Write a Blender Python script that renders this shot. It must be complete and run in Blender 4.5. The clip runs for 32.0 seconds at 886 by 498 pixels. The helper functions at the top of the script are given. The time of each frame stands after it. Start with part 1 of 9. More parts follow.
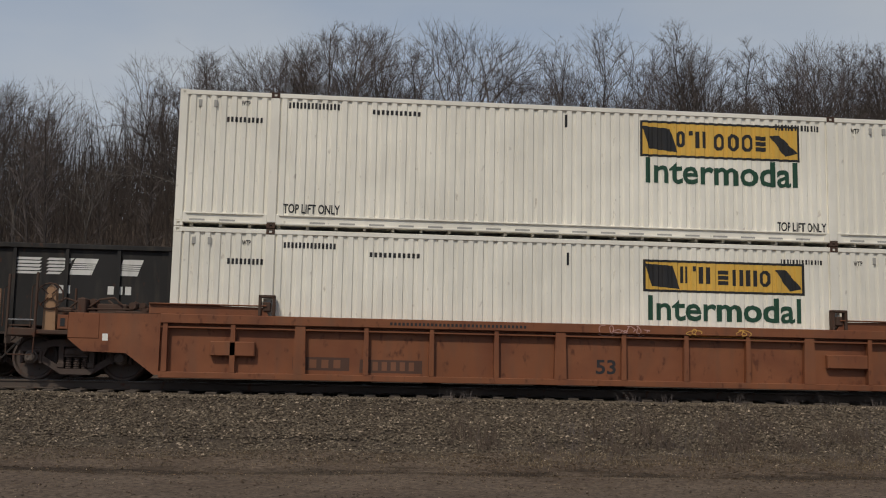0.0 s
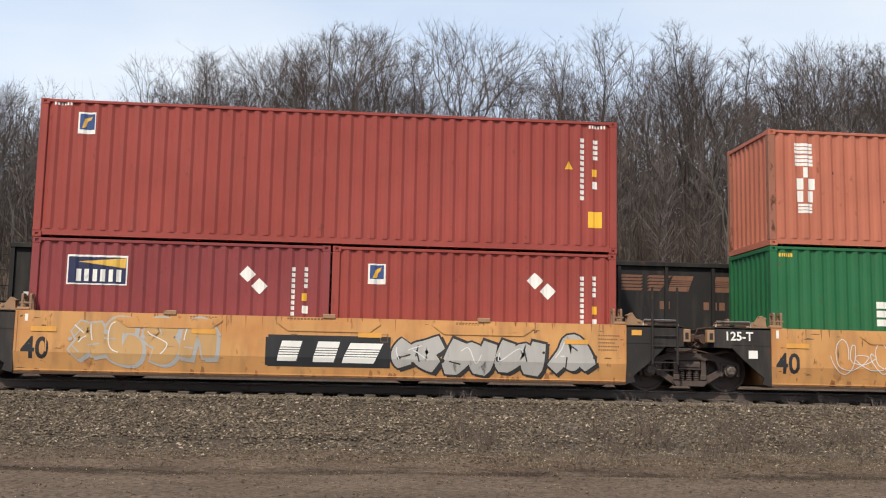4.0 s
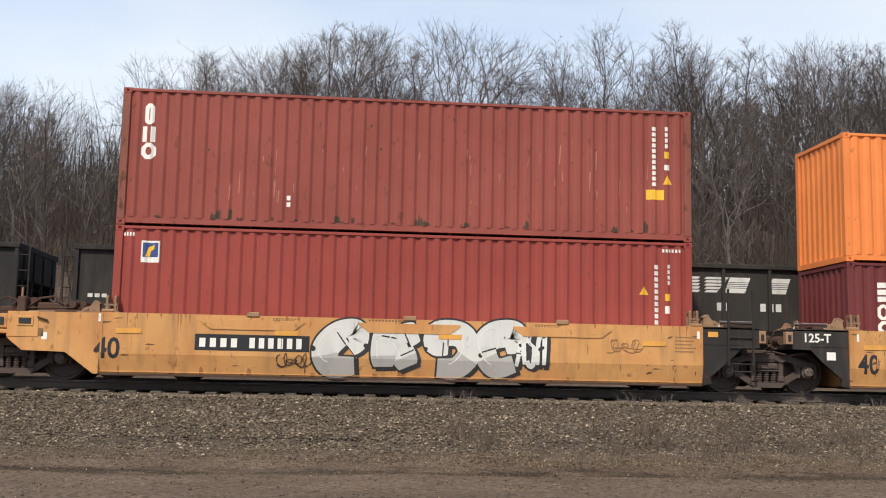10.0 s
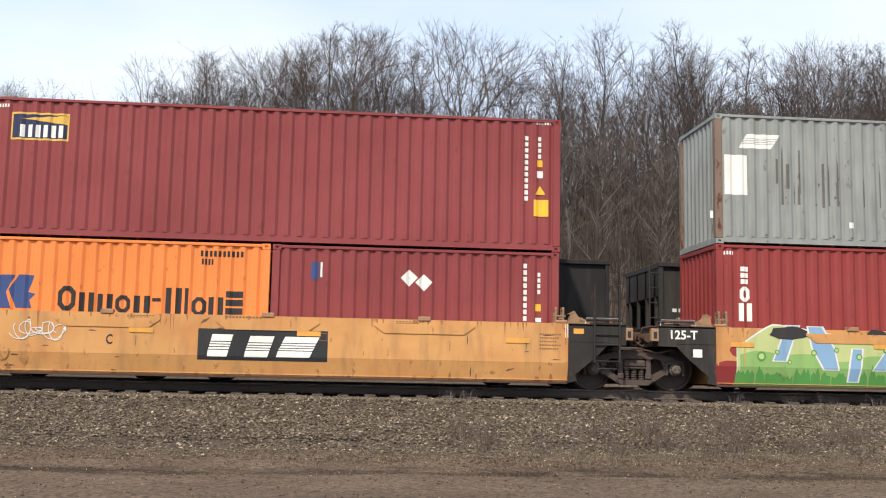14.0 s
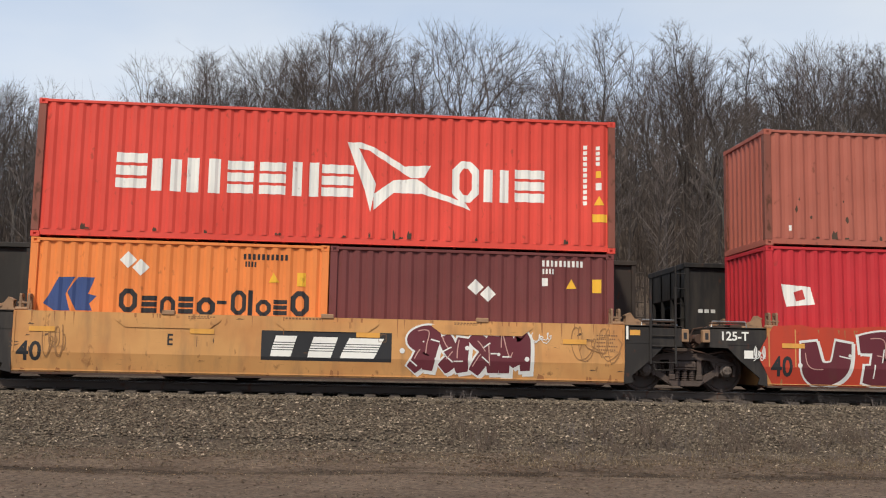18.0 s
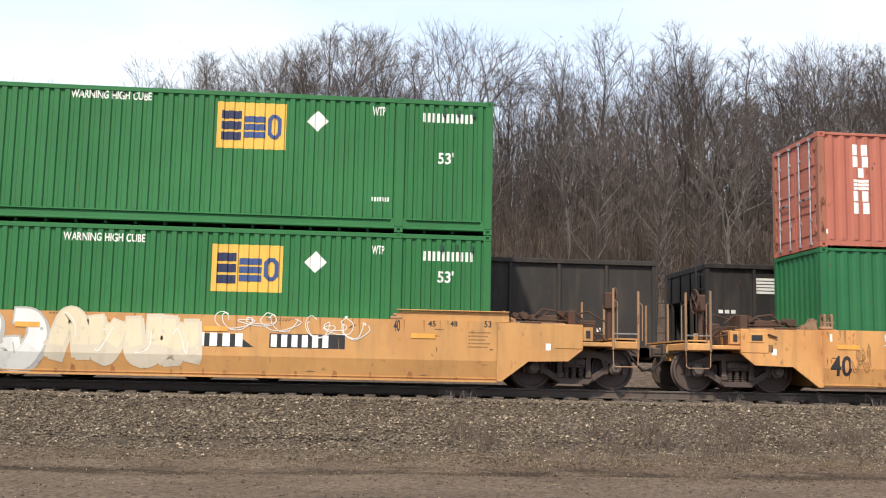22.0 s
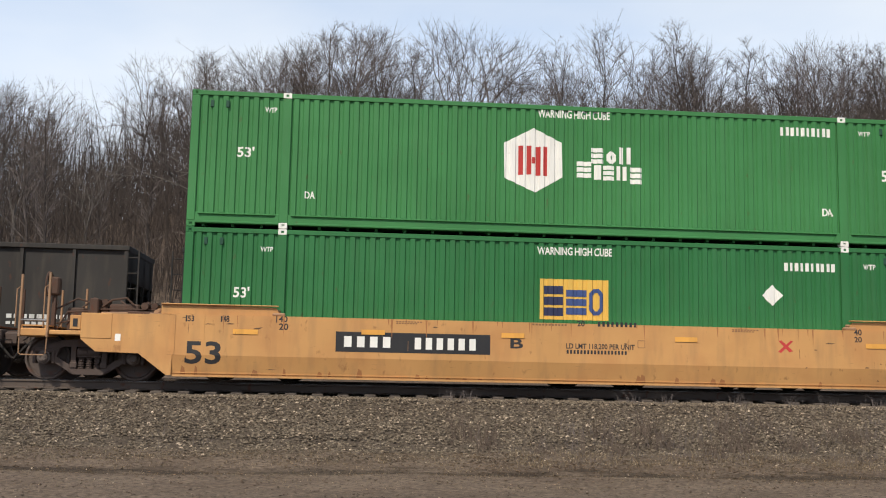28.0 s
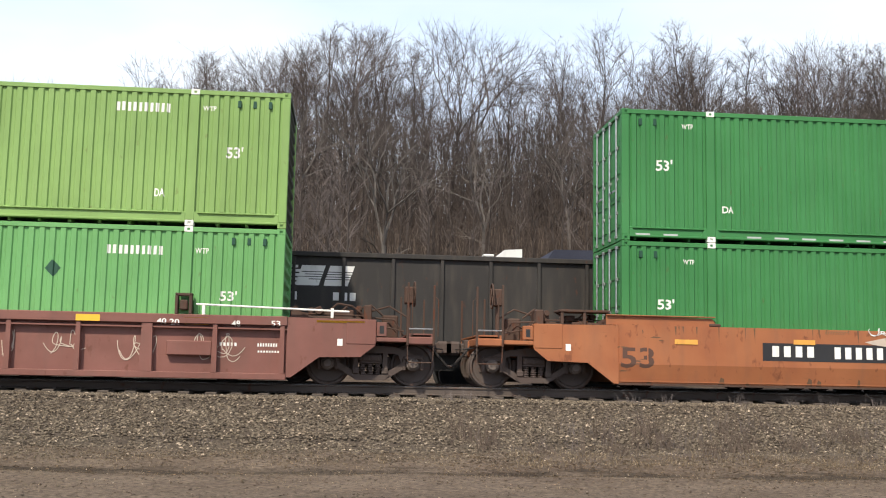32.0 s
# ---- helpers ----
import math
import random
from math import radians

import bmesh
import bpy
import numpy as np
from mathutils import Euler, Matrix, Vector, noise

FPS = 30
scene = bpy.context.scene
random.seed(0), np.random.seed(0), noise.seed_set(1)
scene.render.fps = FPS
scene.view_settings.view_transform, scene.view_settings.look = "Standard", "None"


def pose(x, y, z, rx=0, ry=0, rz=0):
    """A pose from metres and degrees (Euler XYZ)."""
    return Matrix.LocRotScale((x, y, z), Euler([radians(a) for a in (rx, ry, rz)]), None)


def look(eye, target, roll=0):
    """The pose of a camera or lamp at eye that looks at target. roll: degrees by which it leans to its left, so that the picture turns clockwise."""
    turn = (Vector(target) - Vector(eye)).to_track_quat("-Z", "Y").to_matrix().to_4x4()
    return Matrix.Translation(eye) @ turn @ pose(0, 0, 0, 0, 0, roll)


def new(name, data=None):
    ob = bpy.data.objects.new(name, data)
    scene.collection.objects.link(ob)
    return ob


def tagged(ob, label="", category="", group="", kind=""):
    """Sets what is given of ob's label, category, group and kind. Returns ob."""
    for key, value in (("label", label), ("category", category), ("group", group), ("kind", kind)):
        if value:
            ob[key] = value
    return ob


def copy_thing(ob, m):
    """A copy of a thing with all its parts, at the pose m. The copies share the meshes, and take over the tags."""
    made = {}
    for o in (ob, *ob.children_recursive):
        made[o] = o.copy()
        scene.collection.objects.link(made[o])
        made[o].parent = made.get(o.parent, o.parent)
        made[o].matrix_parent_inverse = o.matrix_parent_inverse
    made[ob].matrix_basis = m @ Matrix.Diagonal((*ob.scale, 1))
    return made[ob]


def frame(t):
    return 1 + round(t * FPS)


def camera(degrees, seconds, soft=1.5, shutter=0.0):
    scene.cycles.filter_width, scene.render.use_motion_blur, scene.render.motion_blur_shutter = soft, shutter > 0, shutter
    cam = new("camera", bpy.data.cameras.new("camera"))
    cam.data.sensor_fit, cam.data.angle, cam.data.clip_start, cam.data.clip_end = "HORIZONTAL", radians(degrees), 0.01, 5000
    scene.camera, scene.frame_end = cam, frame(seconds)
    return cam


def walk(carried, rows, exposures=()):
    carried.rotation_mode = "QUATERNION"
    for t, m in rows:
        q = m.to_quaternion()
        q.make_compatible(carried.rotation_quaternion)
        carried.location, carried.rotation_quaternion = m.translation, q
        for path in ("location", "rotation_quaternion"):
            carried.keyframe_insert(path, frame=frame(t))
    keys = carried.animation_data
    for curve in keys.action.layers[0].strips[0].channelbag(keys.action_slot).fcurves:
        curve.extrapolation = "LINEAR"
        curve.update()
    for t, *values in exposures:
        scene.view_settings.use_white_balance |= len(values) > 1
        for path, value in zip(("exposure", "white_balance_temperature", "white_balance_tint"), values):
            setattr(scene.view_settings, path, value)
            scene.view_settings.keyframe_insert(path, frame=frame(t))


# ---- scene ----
# ---------------------------------------------------------------- camera
cam = camera(47.37, 32.0, soft=1.1)
EYE = (0.0, -22.35, 0.386)
CAM = (Matrix.Translation(EYE) @ Matrix.Rotation(radians(-5.188), 4, "Z")
       @ Matrix.Rotation(radians(90 + 6.896), 4, "X") @ Matrix.Rotation(radians(1.152), 4, "Z"))
EXPOSURES = [(0.0, -1.03), (0.5, -1.0), (1.0, -0.52), (1.5, -0.3), (2.0, 0.12), (3.0, 0.0), (6.0, 0.08), (6.7, -0.12), (7.0, 0.0), (8.0, -0.35), (9.0, -0.15), (10.0, 0.03), (10.9, 0.05), (11.2, 0.4),
             (12.0, 0.32), (13.0, 0.1), (14.0, 0.25), (17.0, -0.07), (18.0, -0.2), (19.0, -0.42), (19.6, -0.15), (20.0, -0.05), (21.0, 0.05), (22.0, 0.40), (23.0, 0.12), (24.0, 0.12), (25.0, -0.45), (27.5, 0.0), (28.0, 0.0), (29.0, 0.38),
             (30.0, 0.45), (31.0, 0.06), (32.0, 0.40)]
walk(cam, [(0.0, CAM), (32.0, CAM)], EXPOSURES)

# ---------------------------------------------------------------- light
SUN_WAY = Vector((0.5, 1.0, -1.3)).normalized()
sun_data = bpy.data.lights.new("sun", "SUN")
sun_data.energy, sun_data.angle, sun_data.color = 3.7, radians(2.0), (1.0, 0.92, 0.79)
sun = new("sun", sun_data)
sun.matrix_world = look((0, 0, 60), Vector((0, 0, 60)) + SUN_WAY)

world = bpy.data.worlds.new("sky")
scene.world = world
world.use_nodes = True
wn, wl = world.node_tree.nodes, world.node_tree.links
sky = wn.new("ShaderNodeTexSky")
sky.sky_type, sky.sun_disc = "NISHITA", False
sky.sun_elevation = math.asin(-SUN_WAY.z)
sky.sun_rotation = math.atan2(-SUN_WAY.x, -SUN_WAY.y)
sky.air_density, sky.dust_density, sky.ozone_density = 1.0, 3.0, 1.0
# haze pales the sky towards the horizon, with thin cloud
tc = wn.new("ShaderNodeTexCoord")
mp = wn.new("ShaderNodeMapping")
mp.inputs["Scale"].default_value = (1.0, 1.0, 3.0)
cloud = wn.new("ShaderNodeTexNoise")
cloud.inputs["Scale"].default_value, cloud.inputs["Detail"].default_value = 1.6, 5.0
ramp = wn.new("ShaderNodeValToRGB")
ramp.color_ramp.elements[0].position, ramp.color_ramp.elements[1].position = 0.36, 0.72
ramp.color_ramp.elements[0].color, ramp.color_ramp.elements[1].color = (5.3, 6.9, 9.5, 1), (8.7, 9.4, 10.3, 1)
sep = wn.new("ShaderNodeSeparateXYZ")
haze = wn.new("ShaderNodeValToRGB")
haze.color_ramp.elements[0].position, haze.color_ramp.elements[1].position = 0.28, 0.85
haze.color_ramp.elements[0].color, haze.color_ramp.elements[1].color = (1, 1, 1, 1), (0.12, 0.12, 0.12, 1)
mixc = wn.new("ShaderNodeMix")
mixc.data_type = "RGBA"
bg = wn["Background"]
bg.inputs["Strength"].default_value = 0.10
wl.new(tc.outputs["Generated"], mp.inputs["Vector"])
wl.new(tc.outputs["Generated"], sep.inputs[0])
wl.new(sep.outputs["Z"], haze.inputs[0])
wl.new(mp.outputs[0], cloud.inputs["Vector"])
wl.new(cloud.outputs["Fac"], ramp.inputs[0])
wl.new(haze.outputs[0], mixc.inputs[0])
wl.new(sky.outputs[0], mixc.inputs[6])
wl.new(ramp.outputs[0], mixc.inputs[7])
wl.new(mixc.outputs[2], bg.inputs["Color"])


# ---------------------------------------------------------------- materials
MATS = {}


def mat_base(name):
    m = bpy.data.materials.new(name)
    m.use_nodes = True
    return m, m.node_tree.nodes, m.node_tree.links, m.node_tree.nodes["Principled BSDF"]


def noise_node(nt, ln, scale, detail=4.0, stretch=(1, 1, 1), coord="Object"):
    t = nt.new("ShaderNodeTexCoord")
    mpn = nt.new("ShaderNodeMapping")
    mpn.inputs["Scale"].default_value = stretch
    n = nt.new("ShaderNodeTexNoise")
    n.inputs["Scale"].default_value, n.inputs["Detail"].default_value = scale, detail
    ln.new(t.outputs[coord], mpn.inputs["Vector"])
    ln.new(mpn.outputs[0], n.inputs["Vector"])
    return n


def ramp_node(nt, ln, src, a, b, ca=(0, 0, 0, 1), cb=(1, 1, 1, 1)):
    r = nt.new("ShaderNodeValToRGB")
    r.color_ramp.elements[0].position, r.color_ramp.elements[1].position = a, b
    r.color_ramp.elements[0].color, r.color_ramp.elements[1].color = ca, cb
    ln.new(src, r.inputs[0])
    return r


def mix_node(nt, ln, fac, a, b, mode="MIX"):
    x = nt.new("ShaderNodeMix")
    x.data_type, x.blend_type = "RGBA", mode
    for sock, v in ((x.inputs[0], fac), (x.inputs[6], a), (x.inputs[7], b)):
        if isinstance(v, (int, float)):
            sock.default_value = v
        elif isinstance(v, tuple):
            sock.default_value = v if len(v) == 4 else (*v, 1)
        else:
            ln.new(v, sock)
    return x.outputs[2]


def bump_node(nt, ln, height, strength, dist, bs):
    b = nt.new("ShaderNodeBump")
    b.inputs["Strength"].default_value, b.inputs["Distance"].default_value = strength, dist
    ln.new(height, b.inputs["Height"])
    ln.new(b.outputs[0], bs.inputs["Normal"])


def paint(name, rgb, rust=0.25, dirt=0.35, rough=0.55, rustcol=(0.10, 0.035, 0.018), streak=0.18, bleed=None):
    """Weathered paint on steel: fading at large scale, streaks of dirt, rust spots, fine grain."""
    if name in MATS:
        return MATS[name]
    m, nt, ln, bs = mat_base(name)
    big = noise_node(nt, ln, 0.55, 5.0)
    fade = ramp_node(nt, ln, big.outputs["Fac"], 0.3, 0.75)
    c = mix_node(nt, ln, fade.outputs[0], tuple(v * 0.86 for v in rgb), tuple(min(1, v * 1.08 + 0.008) for v in rgb))
    st = noise_node(nt, ln, 5.0, 6.0, (1.0, 1.0, streak))
    sr = ramp_node(nt, ln, st.outputs["Fac"], 0.48, 0.8)
    k = nt.new("ShaderNodeMath")
    k.operation = "MULTIPLY"
    k.inputs[1].default_value = dirt
    ln.new(sr.outputs[0], k.inputs[0])
    c = mix_node(nt, ln, k.outputs[0], c, (0.09, 0.075, 0.06))
    sp = noise_node(nt, ln, 7.0, 9.0, (1.0, 1.0, 0.55))
    rr = ramp_node(nt, ln, sp.outputs["Fac"], 0.66 - 0.12 * rust, 0.74 - 0.08 * rust)
    k2 = nt.new("ShaderNodeMath")
    k2.operation = "MULTIPLY"
    k2.inputs[1].default_value = min(1.0, 0.35 + rust)
    ln.new(rr.outputs[0], k2.inputs[0])
    c = mix_node(nt, ln, k2.outputs[0], c, rustcol)
    if bleed:
        # rust bleeding through in soft patches, with grimy hairline scratches
        bl = noise_node(nt, ln, 1.3, 9.0, (0.8, 1.0, 0.9))
        br = ramp_node(nt, ln, bl.outputs["Fac"], 0.45, 0.78)
        k3 = nt.new("ShaderNodeMath")
        k3.operation = "MULTIPLY"
        k3.inputs[1].default_value = 0.75
        ln.new(br.outputs[0], k3.inputs[0])
        c = mix_node(nt, ln, k3.outputs[0], c, bleed)
        sc = noise_node(nt, ln, 16.0, 8.0, (0.25, 1.0, 2.2))
        c = mix_node(nt, ln, ramp_node(nt, ln, sc.outputs["Fac"], 0.66, 0.76, (0, 0, 0, 1), (0.45, 0.45, 0.45, 1)).outputs[0], c, (0.13, 0.075, 0.04))
    ln.new(c, bs.inputs["Base Color"])
    fine = noise_node(nt, ln, 90.0, 3.0)
    rg = ramp_node(nt, ln, fine.outputs["Fac"], 0.2, 0.8, (rough - 0.1,) * 3 + (1,), (rough + 0.15,) * 3 + (1,))
    ln.new(rg.outputs[0], bs.inputs["Roughness"])
    bump_node(nt, ln, fine.outputs["Fac"], 0.12, 0.004, bs)
    bs.inputs["Specular IOR Level"].default_value = 0.3
    MATS[name] = m
    return m


def grainy(name, a, b, scale=6.0, fine=60.0, rough=0.85, bump=0.4, dist=0.01, stretch=(1, 1, 1), a2=None, island=False):
    """Matt earth, wood, bark or stone: two colours at two scales with relief."""
    if name in MATS:
        return MATS[name]
    m, nt, ln, bs = mat_base(name)
    n1 = noise_node(nt, ln, scale, 6.0, stretch)
    n2 = noise_node(nt, ln, fine, 5.0, stretch)
    c = mix_node(nt, ln, ramp_node(nt, ln, n1.outputs["Fac"], 0.35, 0.68).outputs[0], a, b)
    c = mix_node(nt, ln, ramp_node(nt, ln, n2.outputs["Fac"], 0.35, 0.7).outputs[0], c, a2 or tuple(v * 0.6 for v in a))
    if island:
        g = nt.new("ShaderNodeNewGeometry")
        r = ramp_node(nt, ln, g.outputs["Random Per Island"], 0.0, 1.0, (0.45, 0.43, 0.42, 1), (1.3, 1.25, 1.15, 1))
        r.color_ramp.elements.new(0.93).color = (1.1, 1.07, 1.0, 1)
        r.color_ramp.elements[-1].color = (2.6, 2.5, 2.4, 1)
        c = mix_node(nt, ln, 1.0, c, r.outputs[0], "MULTIPLY")
    ln.new(c, bs.inputs["Base Color"])
    bs.inputs["Roughness"].default_value = rough
    bs.inputs["Specular IOR Level"].default_value = 0.2
    bump_node(nt, ln, n2.outputs["Fac"], bump, dist, bs)
    MATS[name] = m
    return m


def metal(name, rgb, rough=0.4):
    if name in MATS:
        return MATS[name]
    m, nt, ln, bs = mat_base(name)
    n = noise_node(nt, ln, 12.0, 6.0)
    c = mix_node(nt, ln, ramp_node(nt, ln, n.outputs["Fac"], 0.3, 0.75).outputs[0], rgb, tuple(v * 0.55 for v in rgb))
    ln.new(c, bs.inputs["Base Color"])
    bs.inputs["Metallic"].default_value, bs.inputs["Roughness"].default_value = 0.9, rough
    MATS[name] = m
    return m


YELLOW = paint("yellow_car_paint", (0.62, 0.315, 0.110), 0.26, 0.46, bleed=(0.46, 0.185, 0.062))
TAN53 = paint("tan_car_paint", (0.55, 0.290, 0.103), 0.14, 0.34, bleed=(0.44, 0.205, 0.075))
BROWN = paint("rusty_brown_car_paint", (0.235, 0.085, 0.036), 0.5, 0.34, bleed=(0.145, 0.047, 0.024))
ORANGEBROWN = paint("faded_orange_brown_car_paint", (0.345, 0.125, 0.050), 0.35, 0.28, bleed=(0.27, 0.085, 0.036))
MAROONCAR = paint("faded_maroon_car_paint", (0.21, 0.088, 0.068), 0.2, 0.28, bleed=(0.145, 0.058, 0.043))
BLACKEND = paint("black_end_paint", (0.027, 0.023, 0.021), 0.25, 0.6, 0.65)
TRUCKMAT = paint("grimy_truck_steel", (0.086, 0.061, 0.051), 0.35, 0.4, 0.75, (0.095, 0.050, 0.032))
WHEELMAT = paint("wheel_steel", (0.082, 0.060, 0.050), 0.45, 0.4, 0.6, (0.105, 0.052, 0.034))
BEARING = paint("greasy_bearing_steel", (0.125, 0.098, 0.082), 0.5, 0.4, 0.6, (0.13, 0.065, 0.042))
TREAD = metal("bright_tread_steel", (0.45, 0.43, 0.42), 0.35)
RUSTY = paint("rusty_fittings", (0.075, 0.042, 0.029), 0.6, 0.4, 0.8)
WORNRAIL = paint("worn_handrail_paint", (0.27, 0.165, 0.098), 0.4, 0.4, 0.7)
BEIGE = paint("beige_handrail_paint", (0.34, 0.20, 0.11), 0.3, 0.3)
REFLECT = paint("amber_reflector", (0.74, 0.36, 0.07), 0.05, 0.25, 0.5)
WHITEPAINT = paint("white_lettering_paint", (0.84, 0.82, 0.76), 0.02, 0.12)
BLACKPAINT = paint("black_lettering_paint", (0.025, 0.025, 0.027), 0.02, 0.2)
GALV = metal("galvanised_bar", (0.60, 0.60, 0.60), 0.45)
TIE = grainy("creosoted_tie_wood", (0.105, 0.084, 0.068), (0.15, 0.125, 0.105), 5, 40, 0.9, 0.6, 0.01, (0.25, 1, 1))
RAILMAT = paint("rail_web_rust", (0.100, 0.076, 0.062), 0.4, 0.4, 0.8)
BARK = grainy("grey_brown_bark", (0.062, 0.050, 0.044), (0.108, 0.089, 0.078), 3.0, 25, 0.95, 0.7, 0.02, (1, 1, 0.3))
TWIG = grainy("twig_bark", (0.142, 0.117, 0.106), (0.192, 0.160, 0.144), 1.2, 30, 0.95, 0.2, 0.005)
BRUSHBARK = grainy("dark_brush_bark", (0.054, 0.041, 0.034), (0.092, 0.071, 0.059), 0.8, 25, 0.95, 0.3, 0.01)
# twig bark again, darkened in its colour for the shade inside the wood
SHADEDTWIG = grainy("shaded_twig_bark", (0.084, 0.068, 0.060), (0.122, 0.100, 0.089), 1.2, 30, 0.95, 0.2, 0.005)
PALEBARK = grainy("pale_bark", (0.135, 0.118, 0.104), (0.195, 0.174, 0.153), 3.0, 25, 0.9, 0.5, 0.01, (1, 1, 0.3))


# ---------------------------------------------------------------- mesh building
class Build:
    """Collects polygons for one mesh."""

    def __init__(self):
        self.v, self.f = [], []

    def add(self, vs, fs):
        o = len(self.v)
        self.v += [tuple(p) for p in vs]
        self.f += [tuple(o + i for i in q) for q in fs]
        return self

    def box(self, x0, x1, y0, y1, z0, z1, c=0.0):
        if c <= 0:
            vs = [(x, y, z) for x in (x0, x1) for y in (y0, y1) for z in (z0, z1)]
            return self.add(vs, [(0, 1, 3, 2), (4, 6, 7, 5), (0, 4, 5, 1), (2, 3, 7, 6), (0, 2, 6, 4), (1, 5, 7, 3)])
        c = min(c, (x1 - x0) / 2.1, (y1 - y0) / 2.1, (z1 - z0) / 2.1)
        lo, hi = (x0, y0, z0), (x1, y1, z1)
        vs, idx = [], {}
        for sx in (0, 1):
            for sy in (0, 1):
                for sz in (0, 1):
                    for ax in range(3):
                        p = []
                        for i, s in enumerate((sx, sy, sz)):
                            e = hi[i] if s else lo[i]
                            p.append(e if i == ax else (e - c if s else e + c))
                        idx[(sx, sy, sz, ax)] = len(vs)
                        vs.append(p)
        fs = []
        for ax in range(3):
            o = [i for i in range(3) if i != ax]
            for s in (0, 1):
                q = []
                for a, b in ((0, 0), (1, 0), (1, 1), (0, 1)):
                    k = [0, 0, 0]
                    k[ax], k[o[0]], k[o[1]] = s, a, b
                    q.append(idx[(*k, ax)])
                fs.append(q)
            for a in (0, 1):
                for b in (0, 1):
                    k0, k1 = [0, 0, 0], [0, 0, 0]
                    k0[o[0]], k0[o[1]], k0[ax] = a, b, 0
                    k1[o[0]], k1[o[1]], k1[ax] = a, b, 1
                    fs.append((idx[(*k0, o[0])], idx[(*k1, o[0])], idx[(*k1, o[1])], idx[(*k0, o[1])]))
        for sx in (0, 1):
            for sy in (0, 1):
                for sz in (0, 1):
                    fs.append(tuple(idx[(sx, sy, sz, ax)] for ax in range(3)))
        return self.add(vs, fs)

    def along_x(self, poly, x0, x1):
        """A closed outline of (y, z) swept from x0 to x1."""
        n = len(poly)
        vs = [(x0, *p) for p in poly] + [(x1, *p) for p in poly]
        return self.add(vs, [(i, (i + 1) % n, n + (i + 1) % n, n + i) for i in range(n)] + [tuple(range(n - 1, -1, -1)), tuple(range(n, 2 * n))])

    def along_y(self, poly, y0, y1):
        """A closed outline of (x, z) swept from y0 to y1."""
        n = len(poly)
        vs = [(p[0], y0, p[1]) for p in poly] + [(p[0], y1, p[1]) for p in poly]
        return self.add(vs, [(i, (i + 1) % n, n + (i + 1) % n, n + i) for i in range(n)] + [tuple(range(n - 1, -1, -1)), tuple(range(n, 2 * n))])

    def tube(self, pts, r, n=6, r1=None):
        """A round bar through points."""
        pts = [Vector(p) for p in pts]
        r1 = r if r1 is None else r1
        rings = []
        for i, p in enumerate(pts):
            d = (pts[min(i + 1, len(pts) - 1)] - pts[max(i - 1, 0)]).normalized()
            u = d.cross(Vector((0.13, 0.31, 0.94)) if abs(d.z) < 0.9 else Vector((1, 0, 0))).normalized()
            w = d.cross(u)
            rad = r + (r1 - r) * i / max(1, len(pts) - 1)
            rings.append([p + (u * math.cos(a) + w * math.sin(a)) * rad for a in [2 * math.pi * k / n for k in range(n)]])
        vs = [q for ring in rings for q in ring]
        fs = [(i * n + k, i * n + (k + 1) % n, (i + 1) * n + (k + 1) % n, (i + 1) * n + k) for i in range(len(pts) - 1) for k in range(n)]
        fs += [tuple(range(n - 1, -1, -1)), tuple(range((len(pts) - 1) * n, len(pts) * n))]
        return self.add(vs, fs)

    def lathe_y(self, prof, cx, cz, n=24):
        """A turned shape round an axle along y; prof: (y, radius)."""
        vs, m = [], len(prof)
        for k in range(n):
            a = 2 * math.pi * k / n
            vs += [(cx + r * math.cos(a), y, cz + r * math.sin(a)) for y, r in prof]
        fs = [(k * m + i, k * m + i + 1, ((k + 1) % n) * m + i + 1, ((k + 1) % n) * m + i) for k in range(n) for i in range(m - 1)]
        return self.add(vs, fs)

    def bar(self, p0, p1, w, y0, y1):
        """A flat bar between two (x, z) points, w wide, from y0 to y1."""
        a, b = Vector(p0), Vector(p1)
        d = (b - a).normalized()
        n = Vector((-d.y, d.x)) * (w / 2)
        return self.along_y([a - n, b - n, b + n, a + n], y0, y1)

    def mesh(self, name, smooth=False):
        me = bpy.data.meshes.new(name)
        me.from_pydata(self.v, [], self.f)
        bm = bmesh.new()
        bm.from_mesh(me)
        bmesh.ops.recalc_face_normals(bm, faces=bm.faces)
        bm.to_mesh(me)
        bm.free()
        if smooth:
            me.polygons.foreach_set("use_smooth", [True] * len(me.polygons))
        return me


def thing(name, x=0.0, y=0.0, z=0.0):
    ob = new(name)
    ob.empty_display_size = 0.2
    ob.location = (x, y, z)
    return ob


def part(name, shape, material, parent, label="", at=None, smooth=False):
    """One mesh object under a thing or part; shape: a Build, a bmesh or a finished mesh."""
    if isinstance(shape, Build):
        shape = shape.mesh(name, smooth)
    elif isinstance(shape, bmesh.types.BMesh):
        bm, shape = shape, bpy.data.meshes.new(name)
        bm.to_mesh(shape)
        bm.free()
    if material is not None and not shape.materials:
        shape.materials.append(material)
    ob = new(name, shape)
    ob.parent = parent
    if at is not None:
        ob.location = at
    if label:
        ob["label"] = label
    if name in PAINTED:
        ob["kind"] = "stuff"
    return ob


PAINTED = ("lettering", "painted_mark", "graffiti_tag", "graffiti_outline", "graffiti_fill", "graffiti_detail", "graffiti_ground", "stencil", "reflector", "reflective_tape", "rust_stain")
CACHE = {}


def cached(key, make):
    if key not in CACHE:
        CACHE[key] = make()
    return CACHE[key]


